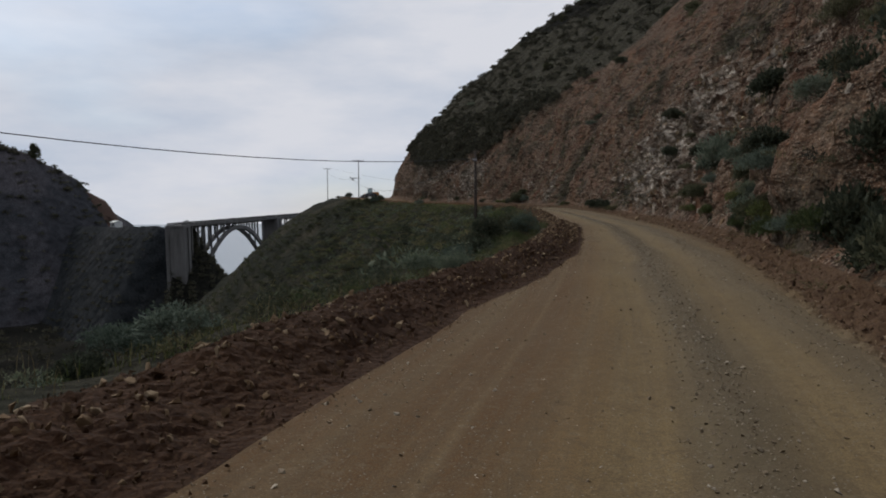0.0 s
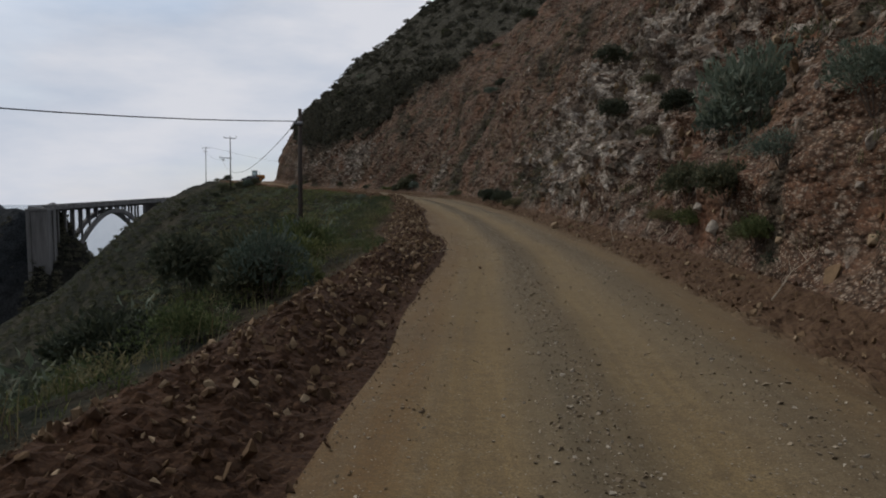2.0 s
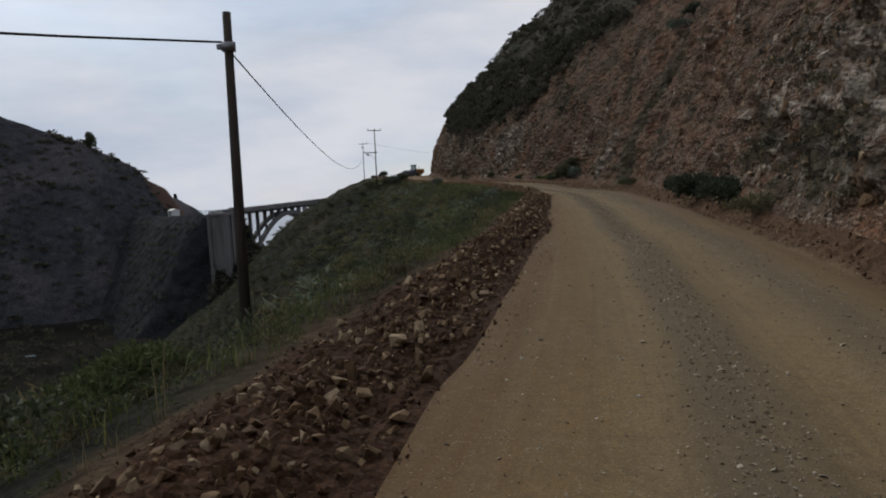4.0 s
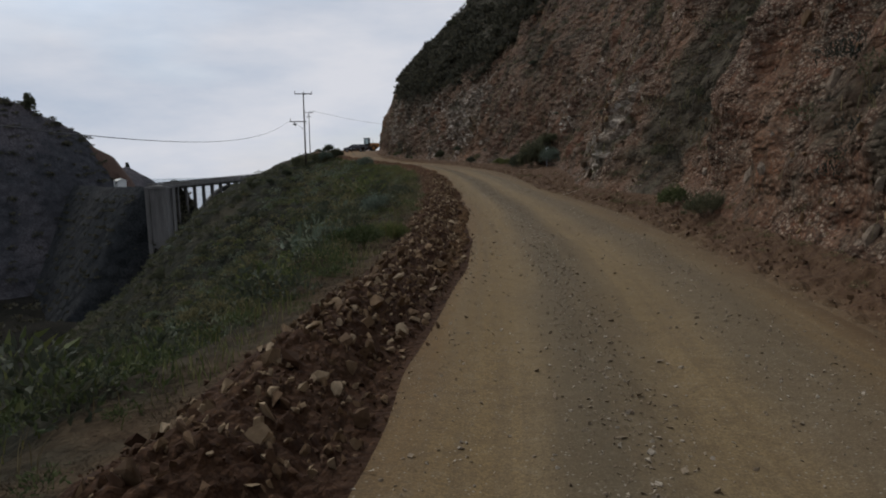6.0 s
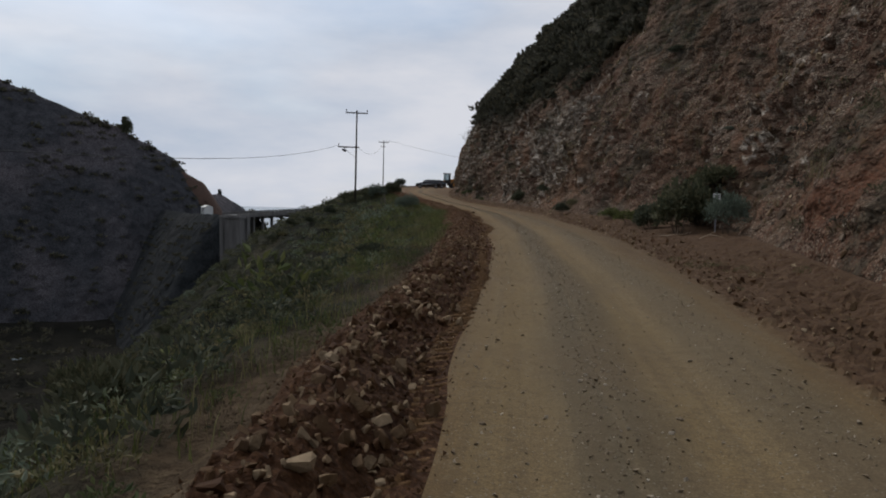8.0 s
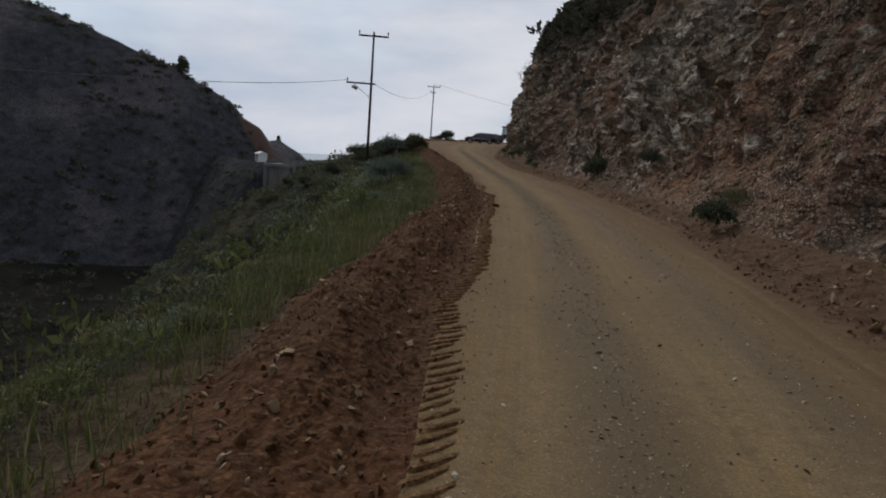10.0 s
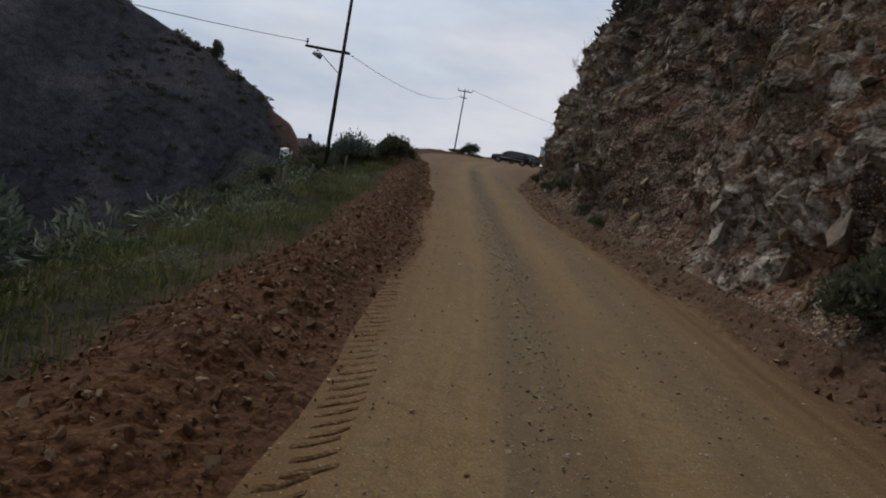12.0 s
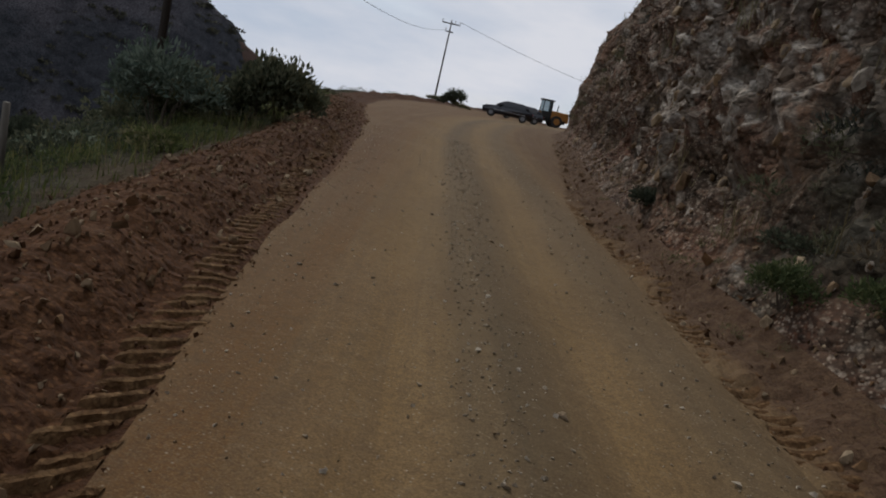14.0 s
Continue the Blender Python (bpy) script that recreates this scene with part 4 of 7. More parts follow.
for k in range(32000):
    y = r.uniform(-20, 165)
    i = int(np.searchsorted(y_of, y))
    crumbs.append(surf(stations[i] + r.uniform(-0.15, 0.15), left_edge[i] - berm_w[i] * r.uniform(-0.04, 0.95)) + [0, 0, 0.02])
    crumb_z.append(float(np.clip(r.lognormal(-3.35, 0.42), 0.018, 0.10)) * (1.15 if y > 88 else 1.0))
scatter_joined("berm_crumbs", CHIPS, crumbs, crumb_z, M_CLOD, "crumbly red earth covering the berm", "earth clods")
scatter_joined("berm_rubble", ROCKS[:6] + PEBBLES + PEBBLES, pl[:12000], sz[:12000], M_STONE, "broken brown stones lying thick on the earth berm", "rubble")
scatter_joined("berm_clods", ROCKS, pl[12000:], sz[12000:], M_CLOD, "crumbled red earth clods on the berm", "earth clods")

# two big boulders of the windrow, the clod on the road and stones that stand out
BOULDERS = [(-0.38, 14.2, 0.30, "stone"), (-4.22, 62.5, 0.26, "stone"), (-4.42, 63.6, 0.18, "stone"), (-7.0, 70.6, 0.25, "stone"), (-6.6, 69.2, 0.24, "stone"),
            (-18.05, 113.85, 0.22, "clod"), (-3.66, 69.74, 0.08, "stone"), (0.73, 15.2, 0.10, "stone"), (3.7, 27.2, 0.42, "stone"), (-14.9, 120.6, 0.55, "pale"), (-29.3, 141.4, 0.08, "stone")]
for x, y, z, what in BOULDERS:
    p, i, j = spot_xy(x, y)
    me = {"stone": STONE_MESH[3], "clod": CLOD_MESH[5], "pale": PALE_MESH[2]}[what]
    ob = new("boulder" if z > 0.3 else "loose_stone", me)
    ob.matrix_world = Matrix.Translation((x, y, p[2] + 0.16 * z)) @ Euler((0.2, 0.1, x * 3)).to_matrix().to_4x4() @ Matrix.Diagonal((z * 1.25, z * 1.2, z, 1))
    tagged(ob, {"stone": "angular tan stone lying half sunk in the dirt", "clod": "dark red clod of earth lying on the road", "pale": "flat pale rock at the foot of the cut"}[what], "rock")

# gravel on the road: in strips between and beside the wheel tracks
pl, sz, tn = [], [], []
while len(pl) < 68000:
    y = r.uniform(-17, 158) if r.random() < 0.85 else r.uniform(-14, 60)
    i = int(np.searchsorted(y_of, y))
    lane = r.random()
    d = r.normal(0.64, 0.19) if lane < 0.50 else r.normal(2.02, 0.26) if lane < 0.70 else r.normal(left_edge[i] + 0.25, 0.2) if lane < 0.80 else r.uniform(left_edge[i], right_edge[i] + 0.2)
    if not left_edge[i] < d < right_edge[i] + 0.3:
        continue
    z = float(np.clip(r.lognormal(-3.80, 0.46), 0.012, 0.070))
    pl.append(surf(stations[i] + r.uniform(-0.15, 0.15), d) + [0, 0, 0.10 * z])
    sz.append(z)
    tn.append(np.array(Euler((r.normal(0, 0.25), r.normal(0, 0.25), r.uniform(0, 6.28))).to_matrix()))
scatter_joined("road_gravel", PEBBLES + CHIPS[:3], pl, sz, M_GRAVEL, "loose grey gravel strewn in strips on the dirt road", "gravel", tn)
# scree at the cliff's foot
pl, sz = [], []
for k in range(15000):
    y = r.uniform(-20, 170)
    i = int(np.searchsorted(y_of, y))
    d = right_edge[i] + 0.1 + abs(r.normal(0.5, 0.7))
    p = surf(stations[i] + r.uniform(-0.15, 0.15), d)
    z = float(np.clip(r.lognormal(-3.05, 0.52), 0.02, 0.3))
    pl.append(p + [0, 0, 0.18 * z])
    sz.append(z)
scatter_joined("scree_stones", ROCKS[:5] + PEBBLES, pl[:6500], sz[:6500], M_STONE, "loose brown stones fallen to the foot of the cut", "rubble")
scatter_joined("scree_clods", CHIPS + PEBBLES, pl[6500:], sz[6500:], M_CLOD, "crumbs of red earth at the foot of the cut", "earth clods")


# rock that stands out of the cut, lying along the beds
def bedding(i, rr):
    out = np.array([-side[i, 0], -side[i, 1], 0.35])
    along = -np.array([ahead[i, 0], ahead[i, 1], 0]) * 0.72 + np.array([0, 0, 0.69]) + rr.normal(0, 0.22, 3)
    along /= np.linalg.norm(along)
    n = out - along * (out @ along)
    n /= np.linalg.norm(n)
    return np.stack([along, np.cross(n, along), n], 1)


def cliff_place(rr, y0=-22, y1=185, base=0.10):
    while True:
        y, c = rr.uniform(y0, y1), rr.uniform(0.02, 1) ** 1.2
        i = min(int(np.searchsorted(y_of, y)), nS - 3)
        j = j3 + 1 + int(c * (n_cliff - 4))
        p = G[i, j]
        if rr.random() < base + 0.9 * PALE_AT[i, j]:
            return p, i, j


r = np.random.default_rng(33)
for k in range(290):
    p, i, j = cliff_place(r, 8, 152, 0.03)
    z = float(np.clip(r.lognormal(-1.35, 0.40), 0.14, 0.55))
    ob = new("outcrop_rock", PALE_MESH[r.integers(len(PALE_MESH))])
    ob.parent = cliff
    m = Matrix(bedding(i, r).tolist()).to_4x4()
    ob.matrix_world = Matrix.Translation(p - np.array([-side[i, 0], -side[i, 1], 0.2]) * 0.16 * z) @ m @ Matrix.Diagonal((z, z * r.uniform(0.6, 1), z * r.uniform(0.7, 1.2), 1))
# the pale blocks beside the road's bend
for y, h, z in ((73.4, 1.0, 0.5), (74.0, 0.7, 0.45), (74.4, 1.5, 0.6), (75.0, 1.1, 0.5), (73.8, 1.9, 0.45), (74.8, 2.2, 0.5), (126.2, 1.3, 0.7), (127.4, 1.9, 0.6), (125.2, 0.8, 0.5), (128.6, 1.2, 0.65)):
    i = int(np.searchsorted(y_of, y))
    j = j3 + int(np.argmin(np.abs(G[i, j3:j4, 2] - centre[i, 2] - h)))
    ob = new("outcrop_rock", PALE_MESH[r.integers(8, len(PALE_MESH))])
    ob.parent = cliff
    ob.matrix_world = Matrix.Translation(G[i, j] - np.array([side[i, 0], side[i, 1], 0]) * 0.10) @ Matrix(bedding(i, r).tolist()).to_4x4() @ Matrix.Diagonal((z, z * 0.8, z * 0.8, 1))
for k in range(46):
    y, h = (r.normal(124, 2.6), r.normal(4.4, 1.7)) if k < 22 else (r.normal(118.5, 2.4), r.normal(2.0, 0.9)) if k < 34 else (r.normal(128, 1.4), r.normal(1.4, 0.7)) if k < 40 else (r.normal(27, 4), r.normal(4, 1.5))
    i = int(np.searchsorted(y_of, y))
    j = j3 + int(np.argmin(np.abs(RISE[i, j3:j4] - max(h, 0.5))))
    z = r.uniform(0.35, 0.85)
    ob = new("outcrop_rock", PALE_MESH[r.integers(0, 8)])
    ob.parent = cliff
    ob.matrix_world = Matrix.Translation(G[i, j] + np.array([side[i, 0], side[i, 1], 0]) * 0.13 * z) @ Matrix(bedding(i, r).tolist()).to_4x4() @ Matrix.Diagonal((z, z * 0.9, z * 0.7, 1))
pl, sz, tn = [], [], []
for k in range(24000):
    p, i, j = cliff_place(r, base=0.22)
    z = float(np.clip(r.lognormal(-2.35, 0.55), 0.04, 0.42))
    pl.append(p)
    sz.append(z)
    tn.append(bedding(i, r))
scatter_joined("cut_rubble", FLAKES + ROCKS, pl[:10500], sz[:10500], M_PALE, "pale broken rock showing in the cut", "rubble", tn)
scatter_joined("cut_stones", FLAKES + ROCKS, pl[10500:], sz[10500:], M_STONE, "brown stones held in the red soil of the cut", "rubble", tn[10500:])

# ---- ridges pressed into the road's edge by the grader's tyres ----
def tread(name, y0, y1, off, width, height, pitch, slant, material):
    """A row of bent earth ridges across the track."""
    rr = np.random.default_rng(int(y0 + 300))
    ww = np.linspace(0, 1, 6)
    profile = [(-0.42, -0.6), (-0.14, 0.9), (0.12, 1.0), (0.46, -0.6)]
    vv, ff = [], []
    edges_ = left_edge if off < 0.5 else right_edge - 0.5
    step_in = np.interp(y_of, [92, 106, 134, 146], [0, 1, 1, -0.8]) if off < 0.5 else 0 * y_of
    for s in np.arange(S_OF_Y(y0), S_OF_Y(y1), pitch):
        i = int(np.searchsorted(stations, s))
        strength = float(np.clip(0.75 + 0.9 * fbm(np.array([[s * 0.13, 0.0, 0.0]]), 3, 79)[0], 0.15, 1.2)) * rr.uniform(0.75, 1.1)
        o = edges_[i] + off + 0.22 * step_in[i] + 0.10 * fbm(np.array([[s * 0.2, 0.0, 0.0]]), 3, 77)[0] + rr.normal(0, 0.02)
        w0, w1 = -0.5 + rr.uniform(0, 0.12), 0.5 - rr.uniform(0, 0.16)
        base = sum(len(v) for v in vv)
        sec = []
        for w in ww:
            d = o + width * (w0 + (w1 - w0) * w)
            along = slant * w + 0.10 * w * w + rr.normal(0, 0.006)
            tall = height * strength * (0.6, 1.0, 1.0, 0.95, 0.85, 0.35)[int(round(w * 5))] * rr.uniform(0.85, 1.12)
            for du, dz in profile:
                p = surf(s + along + du * pitch, d)
                sec.append(p + [0, 0, dz * tall if dz > 0 else -0.02])
        vv.append(sec)
        for k in range(5):
            for c in range(3):
                q = base + 4 * k + c
                ff.append((q, q + 4, q + 5, q + 1))
    ob = link_mesh(name, np.concatenate(vv), np.array(ff), material)
    return tagged(ob, "row of earth ridges pressed by tyres along the road edge", "tyre track", kind="stuff")


tread("tyre_track", 57, 152, -0.13, 0.25, 0.031, 0.165, 0.14, M_TREAD)
tread("tyre_track", 126, 150, 0.60, 0.28, 0.018, 0.16, -0.12, M_TREAD)

# ---- plants ----
def leaf_cloud(seed, lobes, leaf, per_lobe, slim=0.45, shell=0.55, up=0.3):
    """Leaves as bent diamonds round several lobes (x, y, z, rx, rz)."""
    rr = np.random.default_rng(seed)
    vv = []
    for x, y, z, rx, rz in lobes:
        n = int(per_lobe * (rx ** 2))
        v = rr.normal(size=(n, 3))
        v /= np.linalg.norm(v, axis=1, keepdims=True)
        v[:, 2] = np.where(v[:, 2] < -0.35, -v[:, 2] * 0.6, v[:, 2])
        rad = shell + (1 - shell) * rr.random(n) ** 0.6
        bumpy = 1 + 0.22 * fbm(v * 2.2 + seed, 3, seed)
        c = v * (rad * bumpy)[:, None] * [rx, rx, rz] + [x, y, z]
        axis = v * 0.9 + rr.normal(0, 0.55, (n, 3)) + [0, 0, up]
        axis /= np.linalg.norm(axis, axis=1, keepdims=True)
        across = np.cross(axis, rr.normal(size=(n, 3)))
        across /= np.linalg.norm(across, axis=1, keepdims=True)
        ln = leaf * rr.uniform(0.6, 1.5, n)[:, None]
        nrm = np.cross(axis, across)
        vv.append(np.stack([c - axis * ln * 0.5, c + across * ln * slim * 0.5 + nrm * ln * 0.12, c + axis * ln * 0.5, c - across * ln * slim * 0.5 + nrm * ln * 0.12], 1))
    v = np.concatenate(vv)
    f = np.arange(len(v) * 4).reshape(-1, 4)
    return v.reshape(-1, 3), f


def limb(bm, a, b, ra, rb, sides=5):
    """A tapered round limb from a to b."""
    a, b = Vector(a), Vector(b)
    m = (b - a).to_track_quat("Z", "Y").to_matrix()
    rings = []
    for c, rad in ((a, ra), (b, rb)):
        rings.append([bm.verts.new(c + m @ Vector((rad * math.cos(6.283 * k / sides), rad * math.sin(6.283 * k / sides), 0))) for k in range(sides)])
    for k in range(sides):
        bm.faces.new((rings[0][k], rings[0][(k + 1) % sides], rings[1][(k + 1) % sides], rings[1][k]))
    bm.faces.new(rings[1])
    bm.faces.new(list(reversed(rings[0])))


def stems_bmesh(seed, height, spread, n, rad=0.02, twigs=2):
    rr = np.random.default_rng(seed)
    bm = bmesh.new()
    for k in range(n):
        an = 6.283 * k / n + rr.uniform(-0.3, 0.3)
        mid = Vector((math.cos(an) * spread * 0.4, math.sin(an) * spread * 0.4, height * rr.uniform(0.35, 0.5)))
        top = Vector((math.cos(an) * spread * rr.uniform(0.7, 1.0), math.sin(an) * spread * rr.uniform(0.7, 1.0), height * rr.uniform(0.75, 1.05)))
        limb(bm, (0.04 * math.cos(an), 0.04 * math.sin(an), -0.15), mid, rad, rad * 0.7)
        limb(bm, mid, top, rad * 0.7, rad * 0.25)
        for t in range(twigs):
            e = mid.lerp(top, rr.uniform(0.1, 0.9))
            limb(bm, e, e + Vector(rr.normal(0, spread * 0.3, 3)) + Vector((0, 0, height * 0.2)), rad * 0.35, rad * 0.1, 4)
    return bm


def lobes_round(seed, n, spread=0.55, size=0.55, flat=0.75):
    rr = np.random.default_rng(seed)
    out = [(0, 0, 0.45 * flat + 0.12, size * 1.15, size * flat * 1.1)]
    for k in range(n - 1):
        an, rd = rr.uniform(0, 6.283), spread * rr.uniform(0.55, 1.1)
        sz = size * rr.uniform(0.55, 0.95)
        out.append((rd * math.cos(an), rd * math.sin(an), 0.30 * flat + rr.uniform(0.0, 0.35) * flat, sz, sz * flat))
    return out


def make_shrub(name, seed, material, leaf, per_lobe, n_lobes, label, group, slim=0.45, flat=0.75, spread=0.55, size=0.55, up=0.3, stems=7):
    """A shrub about two metres across before scaling, at the origin: leaves over branching stems."""
    base = thing(name, Matrix(), label, "shrub", group)
    v, f = leaf_cloud(seed, lobes_round(seed, n_lobes, spread, size, flat), leaf, per_lobe, slim, up=up)
    link_mesh("foliage", v, f, material, base)
    part("branch_frame", stems_bmesh(seed + 1, 0.62 * flat + 0.08, 0.5, stems, 0.013), M_BARK, base)
    return base


SHRUBS = {
    "sage": [make_shrub("shrub", 400 + k, M_SAGE, 0.092, 1300, 7 + k, "grey-green rounded sage shrub on the dry slope", "slope shrubs", 0.34, flat=0.8) for k in range(3)],
    "green": [make_shrub("shrub", 420 + k, M_GREEN, 0.094, 1300, 7 + k, "bright green leafy shrub on the slope", "slope shrubs", 0.42, flat=0.7, up=0.6) for k in range(3)],
    "dark": [make_shrub("shrub", 440 + k, M_DARKLEAF, 0.110, 1300, 8 + k, "dark evergreen coyote brush on the slope", "slope shrubs", 0.5, flat=0.85) for k in range(3)],
    "olive": [make_shrub("shrub", 460 + k, M_OLIVE, 0.100, 1300, 7 + k, "olive brown brush on the dry slope", "slope shrubs", 0.3, flat=0.65, up=0.8) for k in range(3)],
}
used = set()


def plant(kind, x, y, z, size, tall=1.0, turn=None, label="", k=None):
    """A shrub of a kind at a place; the first of each mesh is the one that was built."""
    rr = np.random.default_rng(int(abs(x * 977 + y * 131)) + 5)
    pool = SHRUBS[kind]
    src = pool[rr.integers(len(pool)) if k is None else k]
    m = pose(x, y, z, rr.uniform(-6, 6), rr.uniform(-6, 6), rr.uniform(0, 360) if turn is None else turn)
    if src.name not in used:
        used.add(src.name)
        ob = src
        ob.matrix_world = m
    else:
        ob = copy_thing(src, m)
    ob.scale = (size, size, size * tall)
    if label:
        tagged(ob, label)
    return ob


